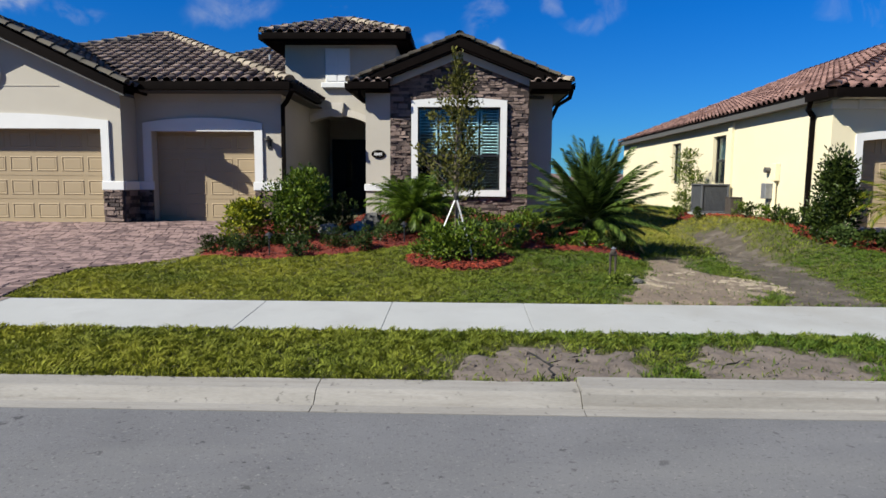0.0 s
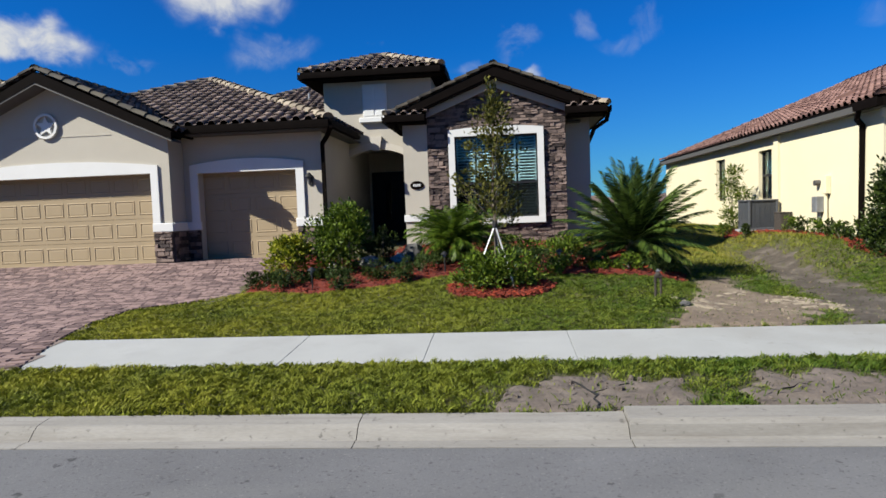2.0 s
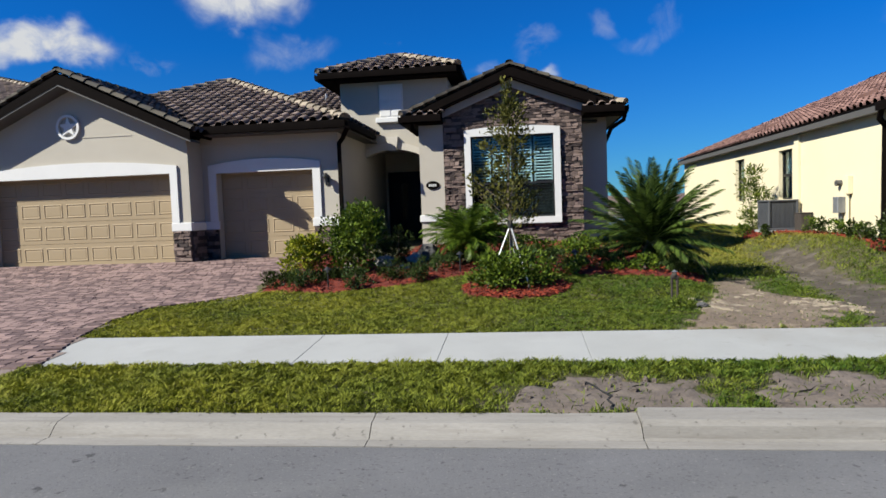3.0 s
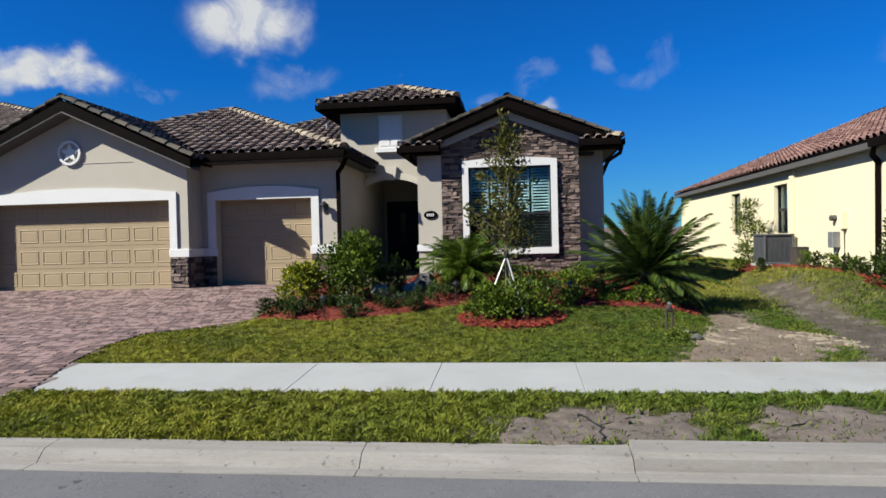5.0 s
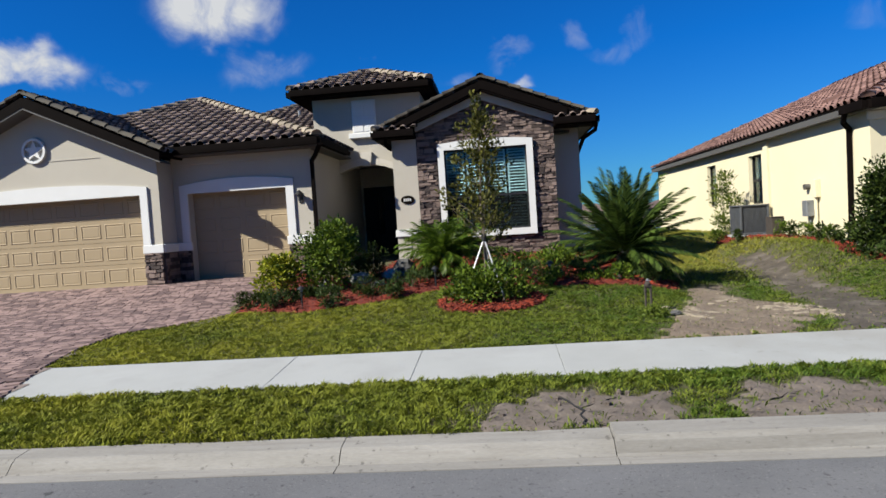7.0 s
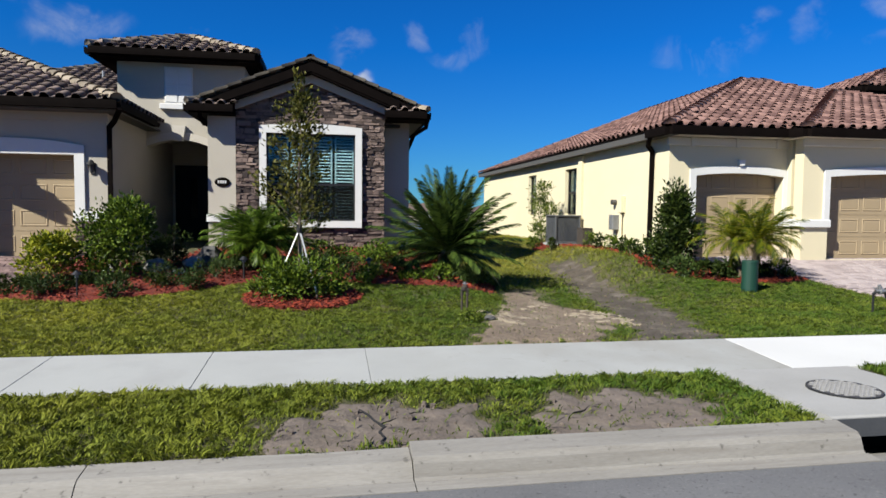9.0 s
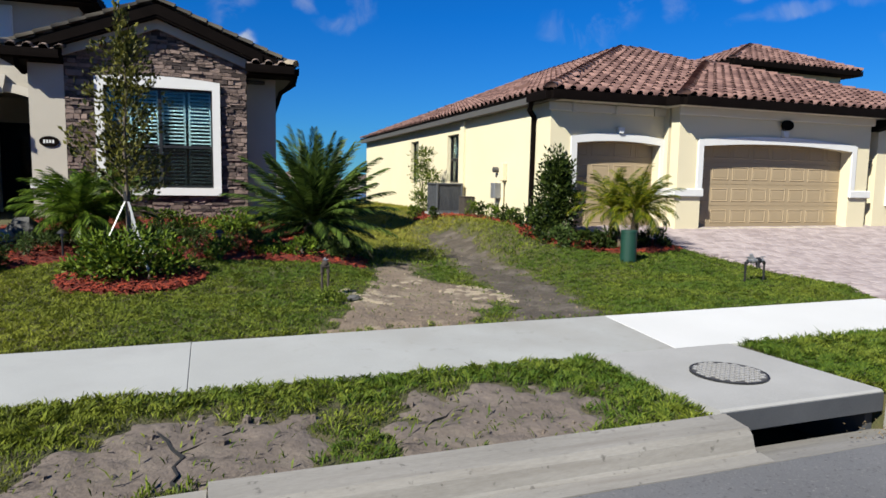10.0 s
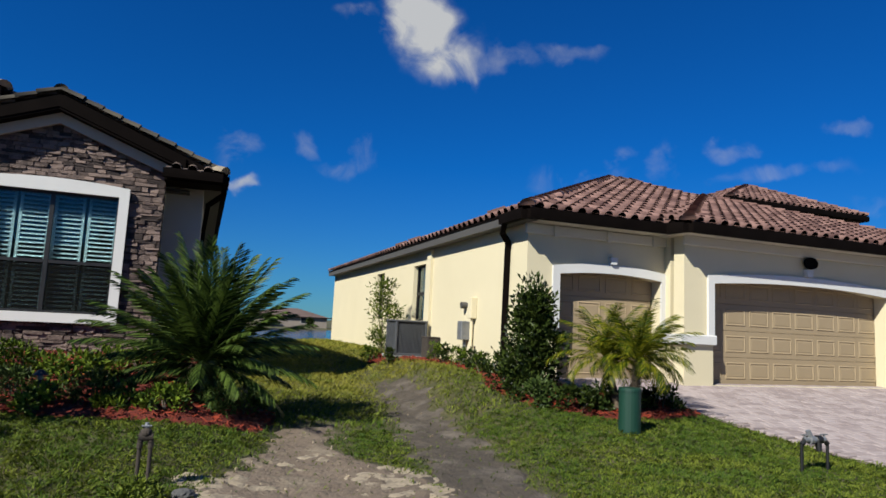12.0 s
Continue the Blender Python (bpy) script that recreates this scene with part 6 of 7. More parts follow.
young_tree()
cone = lambda t: 0.35 + 0.75 * (1 - t) ** 0.7
flat = lambda t: 1.0 - 0.35 * t
spire = lambda t: 0.12 + 0.98 * (1 - t)
shrub("shrub", "dense green low shrub ring round the young tree", 0.87, 6.85, 0.8, 0.58, 3800, 0.08, M_LEAF, shape=flat, clumps=52, ry=0.6)
shrub("shrub", "large upright green leafy shrub beside the entry", -2.45, 8.6, 0.66, 1.4, 4600, 0.09, M_LEAF, clumps=34, stems=14)
shrub("shrub", "yellow-green shrub with small yellow flowers", -3.45, 8.05, 0.48, 0.85, 2800, 0.08, M_LEAF_YELLOW, clumps=24)
shrub("shrub", "dark green rounded shrub near the front door", -1.75, 9.3, 0.38, 0.74, 1700, 0.07, M_LEAF_DARK, clumps=18)
shrub("shrub", "airy light green shrub below the bay window", 2.15, 9.4, 0.6, 0.36, 900, 0.085, M_LEAF, clumps=26)
shrub("shrub", "tall dense dark green conical shrub by the garage", 8.9, 9.1, 0.52, 1.76, 6200, 0.1, M_LEAF_DARK, shape=spire, clumps=46, stems=16)
shrub("shrub", "thin upright olive shrub beside the air conditioner", 8.5, 17.0, 0.42, 2.15, 1700, 0.12, M_LEAF_LIGHT, shape=cone, clumps=20, slim=0.3)
for i, (x, y, r, h) in enumerate(((-3.85, 7.45, 0.34, 0.28), (-3.25, 7.2, 0.36, 0.3), (-2.2, 7.2, 0.36, 0.3), (-1.65, 7.75, 0.34, 0.34), (-1.1, 7.7, 0.34, 0.28), (-0.75, 8.35, 0.4, 0.34), (-0.35, 8.9, 0.36, 0.34), (1.7, 8.5, 0.34, 0.32), (2.5, 8.3, 0.36, 0.34), (-2.9, 7.75, 0.3, 0.26), (4.0, 8.6, 0.36, 0.3), (1.1, 8.9, 0.36, 0.36))):
    shrub("ground_cover", "low spreading blue-green ground cover in red mulch", x, y, r, h, 800, 0.075, M_LEAF_BLUE if i % 3 else M_LEAF_DARK, group="low plants in the mulch bed", slim=0.3, stems=4, clumps=12, shape=flat)
for x, y, r, h in ((2.85, 8.2, 0.3, 0.28), (2.9, 10.3, 0.4, 0.28), (1.5, 9.8, 0.36, 0.27), (2.4, 10.6, 0.42, 0.28), (4.35, 9.3, 0.3, 0.32), (1.0, 10.8, 0.4, 0.32), (2.1, 8.0, 0.3, 0.3), (3.4, 7.95, 0.3, 0.28)):
    shrub("small_shrub", "leafy mid-green shrub in mulch under the bay window", x, y, r, h, 520, 0.075, M_LEAF, group="shrubs under the bay window", stems=6, clumps=14)
for i, (x, y) in enumerate(((8.75, 8.4), (9.1, 7.95), (9.5, 8.0), (8.6, 8.9), (10.1, 8.1), (10.6, 8.0))):
    shrub("ground_cover", "low green shrub in red mulch by the cream house", x, y, 0.32, 0.34, 800, 0.075, M_LEAF_DARK if i % 2 else M_LEAF_BLUE, group="low plants by the cream house", stems=4, clumps=12, shape=flat)
for i, (x, y, h) in enumerate(((8.9, 10.3, 0.45), (8.95, 11.2, 0.4), (9.0, 11.9, 0.42), (9.0, 12.6, 0.45), (9.0, 13.4, 0.4), (9.05, 14.2, 0.45), (8.1, 15.0, 0.4), (7.95, 16.3, 0.5), (8.75, 10.8, 0.4))):
    shrub("small_shrub", "small green shrub planted along the cream wall", x, y, 0.19, h, 360, 0.075, M_LEAF if i % 2 else M_LEAF_DARK, group="small shrubs along the side wall", stems=5, clumps=9)
palm("broad young date palm with stiff dark green fronds", 3.78, 9.4, 1, 84, 1.78, 0.45, 0.2, M_PALM, 0.35, 40, 0.72, low=-0.25, high=1.5, width=0.04, fold=0.4, upright=0.78, sweep=1.3, skirt=0.84)
palm("small feathery palm with fine bright green fronds", -0.1, 9.3, 3, 34, 0.95, 0.5, 0.05, M_PALM_LIGHT, 0.3, 28, 1.4, width=0.026, sweep=1.0)
palm("small clumping palm with yellowing fronds by the garage", 9.85, 7.85, 3, 30, 0.98, 0.8, 0.06, M_PALM_YELLOW, 0.26, 28, 1.7, width=0.02, sweep=1.0)
palm("tall feathery date palm in a mulch bed", 24.3, 8.7, 1, 60, 2.2, 1.15, 0.2, M_PALM_DRY, 0.5, 26, 1.25, width=0.05)
palm("small three-stemmed palm beside the arched window", 21.7, 9.2, 3, 12, 0.85, 1.1, 0.06, M_PALM_LIGHT, 0.24, 18, 1.8, width=0.022)
for i, (x, y, h) in enumerate(((20.9, 9.6, 0.6), (21.3, 8.3, 0.5), (22.2, 7.7, 0.5), (22.9, 8.4, 0.6), (23.3, 7.3, 0.4), (22.5, 9.3, 0.7), (25.3, 8.0, 0.5), (23.6, 9.6, 0.7))):
    shrub("small_shrub", "leafy green shrub in the mulch beside the drive", x, y, 0.42, h, 800, 0.1, M_LEAF_LIGHT if i % 2 else M_LEAF_YELLOW, group="shrubs beside the far drive", stems=5, clumps=12)


# ---- grass ----
DIRT_BOXES = [(p, (min(q[0] for q in p) - 0.45, max(q[0] for q in p) + 0.45, min(q[1] for q in p) - 0.45, max(q[1] for q in p) + 0.45)) for p in DIRT]


def on_grass(x, y):
    if 2.18 < y < 3.5 and -5.3 < x < 11.1:
        return 0.0
    if 5.38 < x < 7.13 and y < 2.25:
        return 0.0
    if inside(DRIVE_ONE, x, y) or inside(DRIVE_TWO, x, y):
        return 0.0
    for bed in (BED_ONE, BED_RING, BED_TWO, BED_THREE):
        if inside(bed, x, y):
            return 0.0
    keep = 1.0
    for poly, (bx0, bx1, by0, by1) in DIRT_BOXES:
        if not (bx0 < x < bx1 and by0 < y < by1):
            continue
        d = edge_distance(poly, x, y) + 0.3 * noise.fractal(Vector((x * 3.1, y * 3.1, 2.0)), 1.0, 2.0, 3)
        if d > 0.02:
            keep = min(keep, 0.025)
        elif d > -0.1:
            keep = min(keep, 0.3)
        elif d > -0.28:
            keep = min(keep, 0.65)
    return keep


def grass_field(label, x0, x1, y0, y1, density, height, width):
    n = int((x1 - x0) * (y1 - y0) * density)
    verts, faces = [], []
    for i in range(n):
        x, y = random.uniform(x0, x1), random.uniform(y0, y1)
        k = on_grass(x, y)
        if k < 1 and random.random() > k:
            continue
        patch = noise.noise(Vector((x * 1.3, y * 1.3, 3.0)))
        tuft = noise.noise(Vector((x * 11, y * 11, 1.0)))
        h = height * random.uniform(0.55, 1.2) * max(0.25, 1 + 0.35 * patch + 1.1 * tuft)
        a = random.uniform(0, 6.283)
        w = width * random.uniform(0.7, 1.3)
        lean = random.uniform(0.3, 1.5) * h
        z = gz(y, x) - 0.012
        b = 6.0 * noise.noise(Vector((x * 5, y * 5, 8.0))) + random.uniform(-1.3, 1.3)
        q = len(verts)
        ca, sa, cb, sb = math.cos(a) * w, math.sin(a) * w, math.cos(b) * lean, math.sin(b) * lean
        verts.extend([(x, y, z), (x + cb * 0.45 - ca, y + sb * 0.45 - sa, z + h * 0.7), (x + cb, y + sb, z + h), (x + cb * 0.45 + ca, y + sb * 0.45 + sa, z + h * 0.7)])
        faces.append((q, q + 1, q + 2, q + 3))
    tagged(raw("grass", verts, faces, M_GRASS), label, "grass", kind="stuff")


grass_field("coarse green verge grass between kerb and sidewalk", -6.0, 5.5, 0.46, 2.24, 5200, 0.05, 0.0062)
grass_field("coarse green verge grass beside the drain inlet", 7.2, 10.9, 0.46, 2.24, 5000, 0.05, 0.0062)
grass_field("front lawn of coarse mown grass with yellow patches", -5.8, 4.6, 3.46, 8.4, 3600, 0.036, 0.0066)
grass_field("lawn between the houses with worn tracks", 4.6, 11.9, 3.46, 8.6, 3300, 0.036, 0.0066)
grass_field("grass strip running back between the two houses", 3.4, 9.4, 8.6, 30.0, 600, 0.07, 0.010)
grass_field("lawn beyond the far drive", 20.6, 30.0, 2.2, 9.0, 400, 0.07, 0.012)


# ---- small things ----
def standpipe():
    x, y = 3.35, 5.5
    t = thing("standpipe", "weathered twin-pipe irrigation valve on dark upright pipes", "standpipe", (x, y, gz(y, x)))
    for dx in (-0.042, 0.042):
        part("pipe", rod(bmesh.new(), (dx, 0, -0.1), (dx, 0, 0.38), 0.017, None, 10), M_POST, t)
        part("elbow", rod(bmesh.new(), (dx, 0, 0.36), (dx * 0.35, 0, 0.45), 0.024, 0.02, 10), M_POST, t)
        part("collar", rod(bmesh.new(), (dx, 0, 0.31), (dx, 0, 0.35), 0.025, None, 10), M_POST, t)
    bm = rod(bmesh.new(), (-0.055, 0, 0.40), (0.055, 0, 0.40), 0.034, None, 12)
    bmesh.ops.create_uvsphere(bm, u_segments=12, v_segments=8, radius=0.046, matrix=Matrix.Translation((0, 0, 0.435)))
    part("valve_body", bm, M_POST, t, "dull grey cast metal valve")
    part("bonnet", rod(bmesh.new(), (0, 0, 0.46), (0, 0, 0.515), 0.024, 0.016, 10), M_GALV, t)
    part("handle", rod(bmesh.new(), (-0.04, -0.02, 0.49), (0.04, -0.02, 0.49), 0.008), M_GALV, t)


def backflow():
    x, y = 10.4, 5.1
    t = thing("backflow_valve", "silver water valve with dark fittings on two short black pipes", "water valve", (x, y, gz(y, x)))
    for dx in (-0.2, 0.2):
        part("leg", rod(bmesh.new(), (dx, 0, -0.1), (dx, 0, 0.31), 0.018, None, 10), M_BLACK, t)
        part("elbow", rod(bmesh.new(), (dx, 0, 0.3), (dx * 0.75, 0, 0.345), 0.027, None, 10), M_BLACK, t)
    bm = rod(bmesh.new(), (-0.16, 0, 0.35), (0.16, 0, 0.35), 0.03, None, 12)
    rod(bm, (-0.085, 0, 0.35), (-0.03, 0, 0.35), 0.052, None, 12)
    rod(bm, (-0.055, 0, 0.36), (-0.10, 0, 0.455), 0.036, 0.028, 12)
    part("valve_body", bm, M_GALV, t)
    bm = rod(bmesh.new(), (0.03, 0, 0.35), (0.09, 0, 0.35), 0.05, None, 12)
    rod(bm, (0.05, 0.0, 0.33), (0.05, -0.02, 0.22), 0.04, 0.03, 12)
    part("relief_valve", bm, M_BLACK, t)
    for dx in (-0.15, 0.15):
        part("stem", rod(bmesh.new(), (dx, 0, 0.35), (dx, 0, 0.405), 0.012), M_GALV, t)
        part("handle", boxed(dx - 0.055, dx + 0.055, -0.012, 0.012, 0.4, 0.414, 0.003), M_GALV, t)


def utility_post():
    x, y = 9.2, 6.9
    t = thing("utility_pedestal", "round green plastic utility pedestal standing in the lawn", "utility box", (x, y, gz(y, x)))
    part("drum", rod(bmesh.new(), (0, 0, -0.05), (0, 0, 0.54), 0.15, 0.145, 24), M_GREEN, t, smooth=False)
    bm = rod(bmesh.new(), (0, 0, 0.54), (0, 0, 0.585), 0.153, 0.15, 24)
    part("cap", bm, M_GREEN, t)


def air_conditioner():
    x0, x1, y0, y1, z = 8.42, 9.22, 15.5, 16.35, 0.86
    t = thing("air_conditioner", "dark grey outdoor air conditioner on a concrete pad", "air conditioner", ((x0 + x1) / 2, (y0 + y1) / 2, z))
    cx, cy = (x0 + x1) / 2, (y0 + y1) / 2
    a, b, h = 0.40, 0.42, 0.93
    part("pad", boxed(-0.5, 0.5, -0.52, 0.52, -0.2, 0.02), M_WALKWAY, t)
    part("core", boxed(-a + 0.03, a - 0.03, -b + 0.03, b - 0.03, 0.02, h - 0.03), M_DARK, t)
    bm = bmesh.new()
    for i in range(22):
        u = -a + 0.02 + (2 * a - 0.04) * i / 21
        box(bm, u - 0.009, u + 0.009, -b, -b + 0.03, 0.08, h - 0.06)
    pieces("fin", bm, M_AC, t)
    bm = bmesh.new()
    for i in range(22):
        u = -b + 0.02 + (2 * b - 0.04) * i / 21
        box(bm, -a, -a + 0.03, u - 0.009, u + 0.009, 0.08, h - 0.06)
    pieces("fin", bm, M_AC, t)
    for sx in (-1, 1):
        for sy in (-1, 1):
            part("corner_post", boxed(sx * a - 0.03, sx * a + 0.03, sy * b - 0.03, sy * b + 0.03, 0.02, h - 0.03, 0.01), M_AC, t)
    part("top", boxed(-a - 0.04, a + 0.04, -b - 0.04, b + 0.04, h - 0.05, h, 0.012), M_AC, t)
    part("base", boxed(-a - 0.03, a + 0.03, -b - 0.03, b + 0.03, 0.02, 0.08, 0.01), M_AC, t)
    box2 = thing("equipment_box", "small dark equipment box against the cream wall", "utility box", (9.18, 15.0, 0.82))
    part("body", boxed(-0.16, 0.16, -0.22, 0.22, -0.1, 0.55, 0.015), M_POST, box2)
    part("lid", boxed(-0.175, 0.175, -0.235, 0.235, 0.55, 0.58, 0.008), M_POST, box2)


def meter():
    t = thing("electric_meter", "grey electric meter box and pipe on the cream wall", "electric meter", (9.34, 13.1, 1.6))
    part("box", boxed(-0.16, 0.04, -0.13, 0.13, -0.2, 0.22, 0.01), M_GALV, t)
    part("panel", boxed(-0.1, 0.04, -0.5, -0.3, 0.28, 0.75, 0.01), M_STUCCO_Y, t)
    part("meter_glass", rod(bmesh.new(), (-0.1, 0.1, 0.58), (0.04, 0.1, 0.58), 0.075, None, 16), M_IRON, t)
    part("conduit", rod(bmesh.new(), (-0.02, -0.02, -0.85), (-0.02, -0.02, -0.2), 0.028), M_GALV, t)
    part("conduit", rod(bmesh.new(), (-0.02, -0.38, -0.85), (-0.02, -0.38, 0.3), 0.03), M_STUCCO_Y, t)
    s = thing("marker_stake", "short dark stake beside the cream wall", "stake", (9.1, 12.0, gz(12.0, 9.1)))
    part("stake", rod(bmesh.new(), (0, 0, -0.1), (0, 0, 0.5), 0.02), M_POST, s)


def path_lights():
    first = None
    for x, y in ((-2.67, 6.95), (-0.26, 8.2), (2.04, 8.08), (4.35, 8.9)):
        m = Matrix.Translation((x, y, gz(y, x)))
        if first is None:
            first = thing("path_light", "small dark path light on a stake in the mulch", "path light", m.translation, "path lights")
            part("stake", rod(bmesh.new(), (0, 0, -0.1), (0, 0, 0.36), 0.016), M_BLACK, first)
            bm = bmesh.new()
            bmesh.ops.create_cone(bm, cap_ends=True, segments=14, radius1=0.085, radius2=0.02, depth=0.06, matrix=Matrix.Translation((0, 0, 0.42)))
            part("hood", bm, M_BLACK, first)
            part("lens", rod(bmesh.new(), (0, 0, 0.34), (0, 0, 0.395), 0.03), M_GALV, first)
        else:
            copy_thing(first, m)


def boulder(x, y, r, mat, label, flatten=0.7, group="boulders in the mulch bed"):
    bm = bmesh.new()
    bmesh.ops.create_icosphere(bm, subdivisions=3, radius=r)
    for v in bm.verts:
        n = noise.fractal(v.co * (2.2 / r) + Vector((x, y, 0)), 0.9, 2.0, 3)
        v.co *= 1 + 0.22 * n
        v.co.z *= flatten
    ob = part("boulder", bm, mat, None, smooth=False)
    ob.location = (x, y, gz(y, x) + r * flatten * 0.45)
    tagged(ob, label, "boulder", group)


def hose_bib():
    t = thing("tap_stake", "thin dark post with a garden tap before the stucco column", "garden tap", (-1.3, 12.6, gz(12.6, -1.3)))
    part("post", rod(bmesh.new(), (0, 0, -0.1), (0, 0, 0.75), 0.02), M_BLACK, t)
    part("tap", rod(bmesh.new(), (0, 0, 0.45), (-0.12, -0.05, 0.42), 0.025), M_GALV, t)


def blue_pot():
    for x, y, r in ((23.2, 7.7, 0.2), (23.65, 7.85, 0.15)):
        t = thing("plant_pot", "glossy cobalt blue ceramic pot", "plant pot", (x, y, gz(y, x)), "blue pots")
        bm = bmesh.new()
        prof = [(0.6, 0), (0.95, 0.5), (1.0, 0.9), (0.8, 1.25), (0.85, 1.35), (0.7, 1.35), (0.65, 1.2)]
        rings = [[bm.verts.new((r * a * math.cos(2 * math.pi * i / 18), r * a * math.sin(2 * math.pi * i / 18), r * b)) for i in range(18)] for a, b in prof]
        for q in range(len(prof) - 1):
            for i in range(18):
                bm.faces.new((rings[q][i], rings[q][(i + 1) % 18], rings[q + 1][(i + 1) % 18], rings[q + 1][i]))
        bm.faces.new(list(reversed(rings[0])))
        bm.faces.new(rings[-1])
        part("vessel", bm, M_BLUE, t, smooth=True)


standpipe()
backflow()
utility_post()
air_conditioner()
meter()
path_lights()
hose_bib()
blue_pot()
boulder(-2.0, 9.05, 0.24, M_ROCK, "pale grey boulder in the mulch bed")
boulder(-1.35, 9.35, 0.22, M_ROCK, "pale grey boulder in the mulch bed")
boulder(-1.1, 9.6, 0.26, M_ROCK_DARK, "dark grey pointed boulder by the entry", 1.0)
boulder(-1.5, 8.7, 0.12, M_ROCK, "small pale boulder in the mulch bed")
boulder(-2.75, 8.9, 0.16, M_ROCK, "small pale boulder in the mulch bed")


boulder(3.68, 5.2, 0.09, M_ROCK_DARK, "dark stone at the worn edge of the lawn", 0.5, "")
shrub("weed_clump", "bright green weedy clump at the foot of the standpipe", 3.3, 5.05, 0.24, 0.12, 700, 0.045, M_LEAF_LIGHT, shape=flat, stems=3, clumps=14)


def crack(label, pts, width):
    """A jagged fissure in dry soil: a dark narrow strip that lies in the surface."""
    verts, faces = [], []
    for i, (x, y) in enumerate(pts):
        w = width * (0.35 + 0.65 * math.sin(math.pi * (i + 0.5) / len(pts))) * random.uniform(0.6, 1.3)
        verts.extend([(x - w, y - w * 0.6, gz(y, x) + 0.015), (x + w, y + w * 0.6, gz(y, x) + 0.015), (x, y, gz(y, x) - 0.02)])
    for i in range(len(pts) - 1):
        a, b = 3 * i, 3 * i + 3
        faces.extend([(a, a + 1, b + 1, b), (a + 1, a + 2, b + 2, b + 1), (a + 2, a, b, b + 2)])
    tagged(raw("soil_crack", verts, faces, M_DARK), label, "soil crack", kind="stuff")


crack("jagged dark crack across dry verge soil", [(1.56, 1.38), (1.63, 1.22), (1.67, 1.06), (1.74, 0.92), (1.69, 0.8), (1.72, 0.68), (1.69, 0.6), (1.76, 0.5)], 0.011)
crack("short dark crack branching through dry verge soil", [(1.70, 0.98), (1.78, 1.04), (1.85, 1.1), (1.93, 1.13), (1.99, 1.22), (2.08, 1.26)], 0.008)
crack("thin dark crack in dry verge soil", [(3.3, 0.95), (3.38, 1.05), (3.49, 1.09), (3.58, 1.2), (3.72, 1.24)], 0.006)

# ---- neighbours and distance ----
def plain_house(label, x0, x1, y0, y1, z, wall_h, rise, wall_mat, roof_kit, at_group, windows=(), onto=None):
    h = onto or thing("house", label, "house", ((x0 + x1) / 2, (y0 + y1) / 2, z), at_group)
    made = []
    for a, b, c, d in ((x0, x1, y0, y0 + 0.25), (x0, x1, y1 - 0.25, y1), (x0, x0 + 0.25, y0 + 0.25, y1 - 0.25), (x1 - 0.25, x1, y0 + 0.25, y1 - 0.25)):
        made.append(part("wall", boxed(a, b, c, d, z - 0.4, z + wall_h), wall_mat, h))
    e = 0.5
    q = [(x0 - e, y0 - e, z + wall_h), (x1 + e, y0 - e, z + wall_h), (x1 + e, y1 + e, z + wall_h), (x0 - e, y1 + e, z + wall_h)]
    half = min(x1 - x0, y1 - y0) / 2 + e
    if x1 - x0 > y1 - y0:
        r0, r1 = (x0 - e + half, (y0 + y1) / 2, z + wall_h + rise), (x1 + e - half, (y0 + y1) / 2, z + wall_h + rise)
        faces = [[q[0], q[1], r1, r0], [q[1], q[2], r1], [q[2], q[3], r0, r1], [q[3], q[0], r0]]
    else:
        r0, r1 = ((x0 + x1) / 2, y0 - e + half, z + wall_h + rise), ((x0 + x1) / 2, y1 + e - half, z + wall_h + rise)
        faces = [[q[0], q[1], r0], [q[1], q[2], r1, r0], [q[2], q[3], r1], [q[3], q[0], r0, r1]]
    for f in faces:
        if len(roof_kit) > 1:
            roof_slope(h, f, *roof_kit, caps=[(f[0], f[-1] if len(f) == 4 else f[2]), (f[-2], f[-1])])
        else:
            bm = bmesh.new()
            top = [bm.verts.new(p) for p in f]
            low = [bm.verts.new((p[0], p[1], p[2] - 0.25)) for p in f]
            bm.faces.new(top)
            bm.faces.new(list(reversed(low)))
            for i in range(len(f)):
                j = (i + 1) % len(f)
                bm.faces.new((top[i], low[i], low[j], top[j]))
            part("roof", bm, roof_kit[0], h)
    for i in range(4):
        gutter(h, q[i], q[(i + 1) % 4], 0.18)
    for a, b, c, d in windows:
        w = new("window")
        w.parent = h
        part("frame", boxed(a - 0.08, b + 0.08, y0 - 0.04, y0 - 0.005, c - 0.08, d + 0.08), M_WHITE, w)
        part("pane", boxed(a, b, y0 - 0.06, y0 - 0.042, c, d), M_PANE_DARK, w)
    for ob in h.children:
        ob.matrix_parent_inverse = Matrix.Translation(-h.location)
    return h


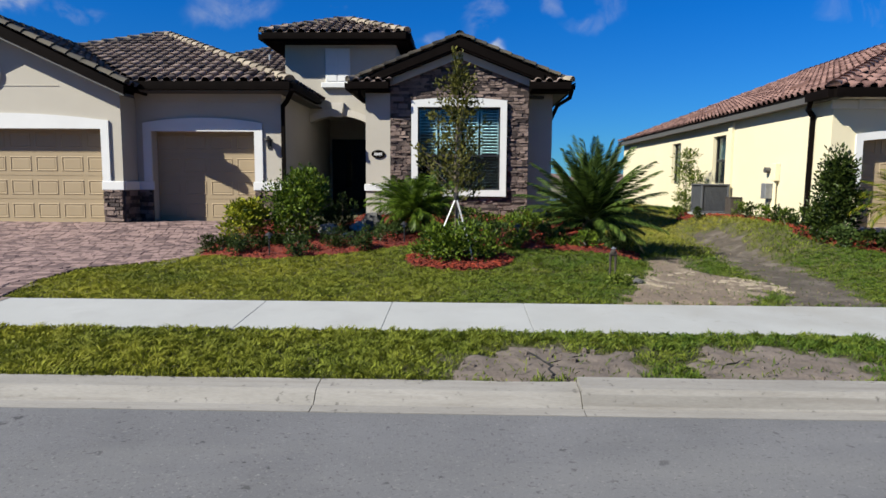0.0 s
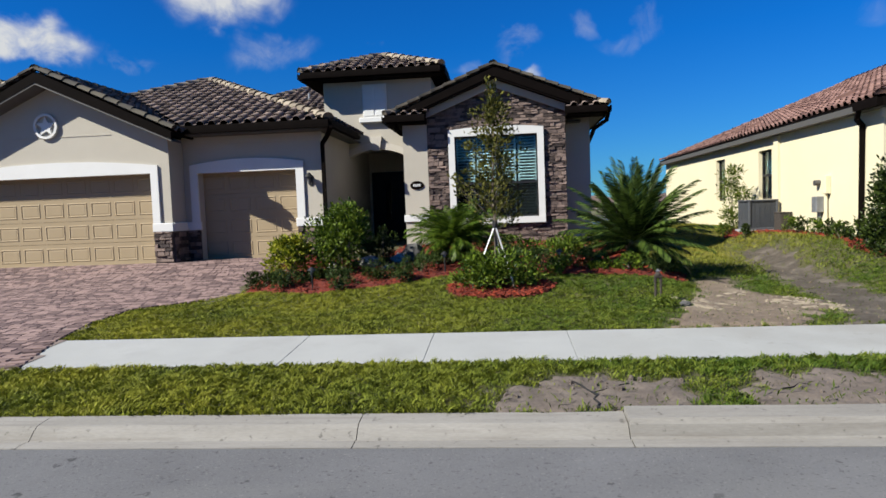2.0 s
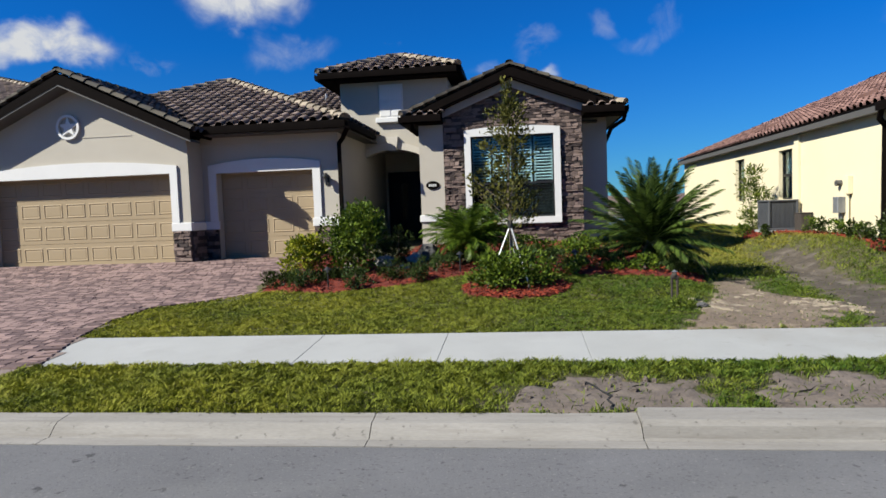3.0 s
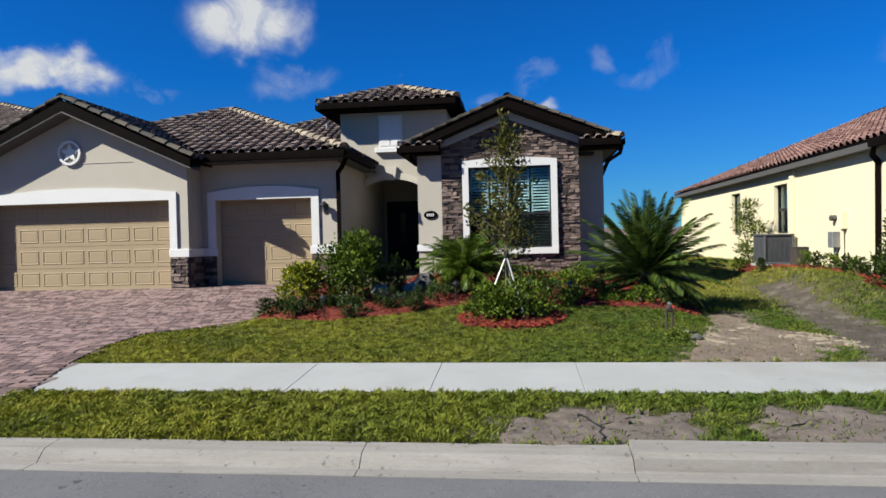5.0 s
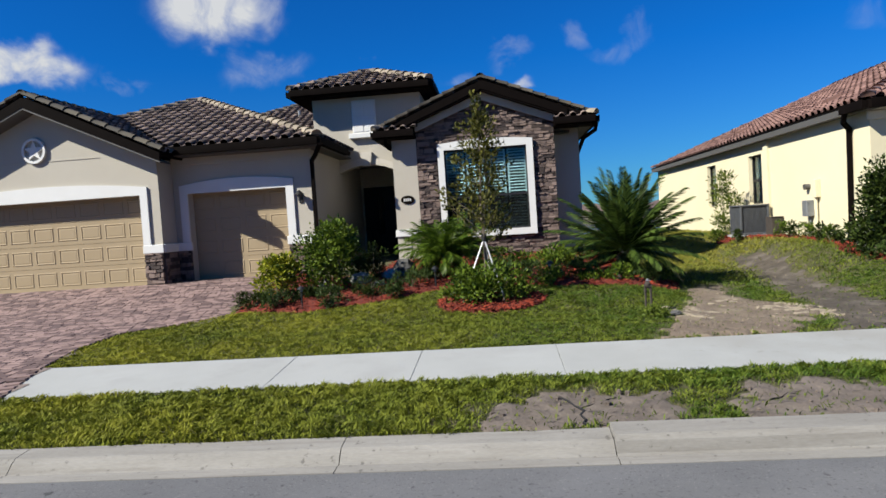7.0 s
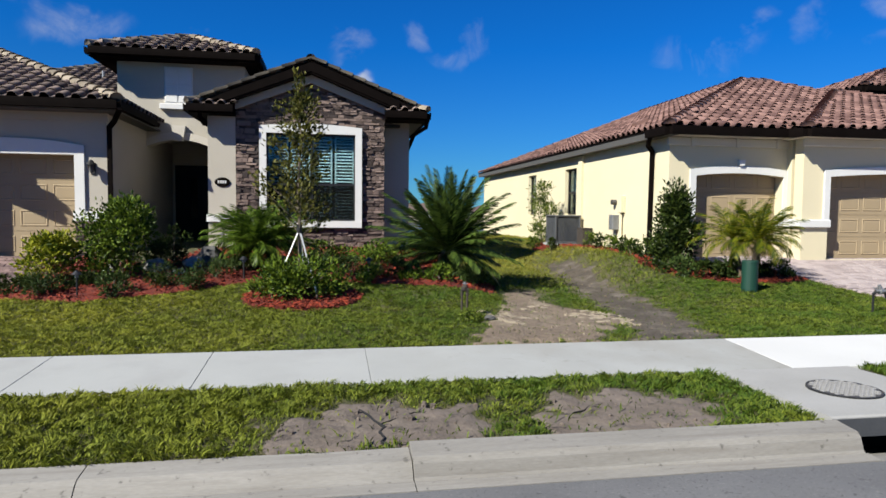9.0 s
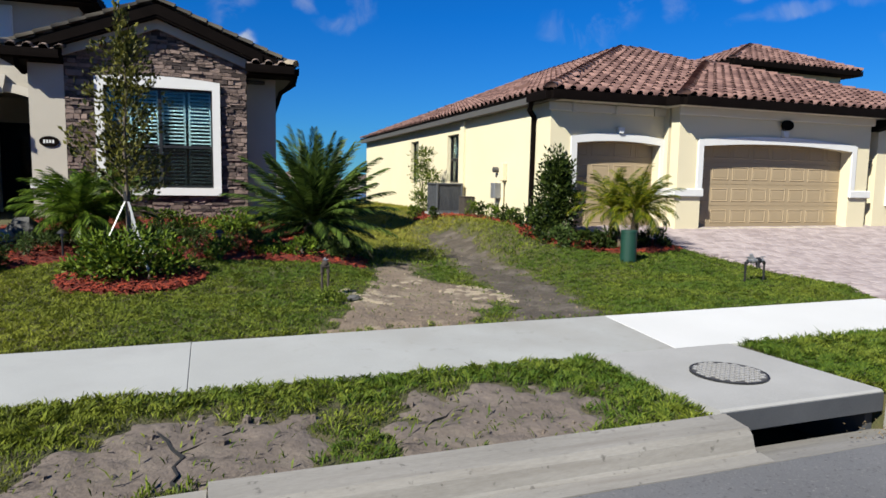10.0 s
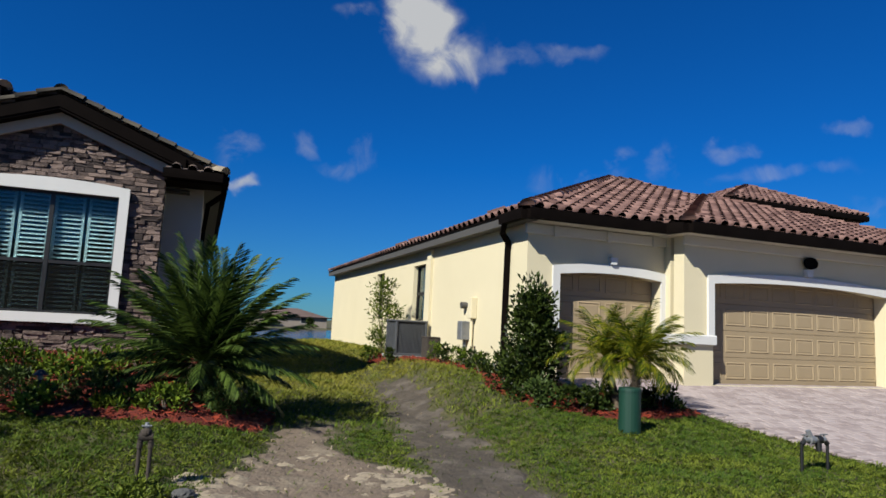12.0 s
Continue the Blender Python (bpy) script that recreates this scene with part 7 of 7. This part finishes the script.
third = plain_house("cream stucco house with terracotta tile roof further along", 31.1, 45.3, 11.3, 34.0, 0.8, 3.15, 3.05, M_STUCCO_Y, (TILE_TERRA, M_TILE_RED, M_CAP_RED, M_FASCIA), "houses")
plain_house("", 31.13, 41.3, 9.0, 22.0, 0.8, 3.13, 2.28, M_STUCCO_Y, (TILE_TERRA, M_TILE_RED, M_CAP_RED, M_FASCIA), "", onto=third)
plain_house("greige house with brown tile roof behind the garage gable", -31.0, -17.0, 13.0, 29.0, 0.8, 3.2, 2.8, M_STUCCO, (TILE_BROWN, M_TILE, M_CAP, M_FASCIA), "houses")
for i, (x, w) in enumerate(((-30, 20), (-2, 18), (26, 20), (47, 14), (66, 20), (92, 18))):
    plain_house("distant tan house with a dark roof across the lake", x - w / 2, x + w / 2, 176, 190, -0.6, 2.7, 2.3, M_FAR, (M_FAR_ROOF,), "houses across the lake", ((x - 6, x - 3.5, 0.4, 1.9), (x + 3, x + 5, 0.4, 1.9)))
for i in range(16):
    x = -34 + i * 9.3 + random.uniform(-2, 2)
    y = 172 + random.uniform(-3, 3)
    hh = random.uniform(2.2, 4.2)
    t = thing("tree", "small dark green tree on the far shore", "tree", (x, y, -0.7), "trees across the lake")
    part("trunk", rod(bmesh.new(), (0, 0, -0.1), (0, 0, hh * 0.6), 0.1, 0.06), M_TRUNK, t)
    spots = []
    for k in range(420):
        d = Vector((random.gauss(0, 1), random.gauss(0, 1), random.gauss(0, 1))).normalized()
        spots.append((Vector((0, 0, hh * 0.62)) + Vector((d.x * hh * 0.32, d.y * hh * 0.32, d.z * hh * 0.36)) * random.uniform(0.4, 1.0), d))
    leaf_mesh(spots, 0.55, M_LEAF_DARK, "crown", t, 0.7)

for poly, name, label, mat, one, near in ((DRIVE_ONE, "driveway_one", "driveway of tumbled red and grey pavers to the garage", M_PAVER, M_PAVER_ONE, lambda x, y: (x + 5.0) ** 2 + (y - 3.5) ** 2),
                                          (DRIVE_TWO, "driveway_two", "driveway of pale pinkish pavers to the cream house", M_PAVER_B, M_PAVER_B_ONE, lambda x, y: (x - 11.0) ** 2 + (y - 4.0) ** 2)):
    paver_drive(name, label, poly, mat, one, near, [(poly[i], poly[i + 1]) for i in range(7)])
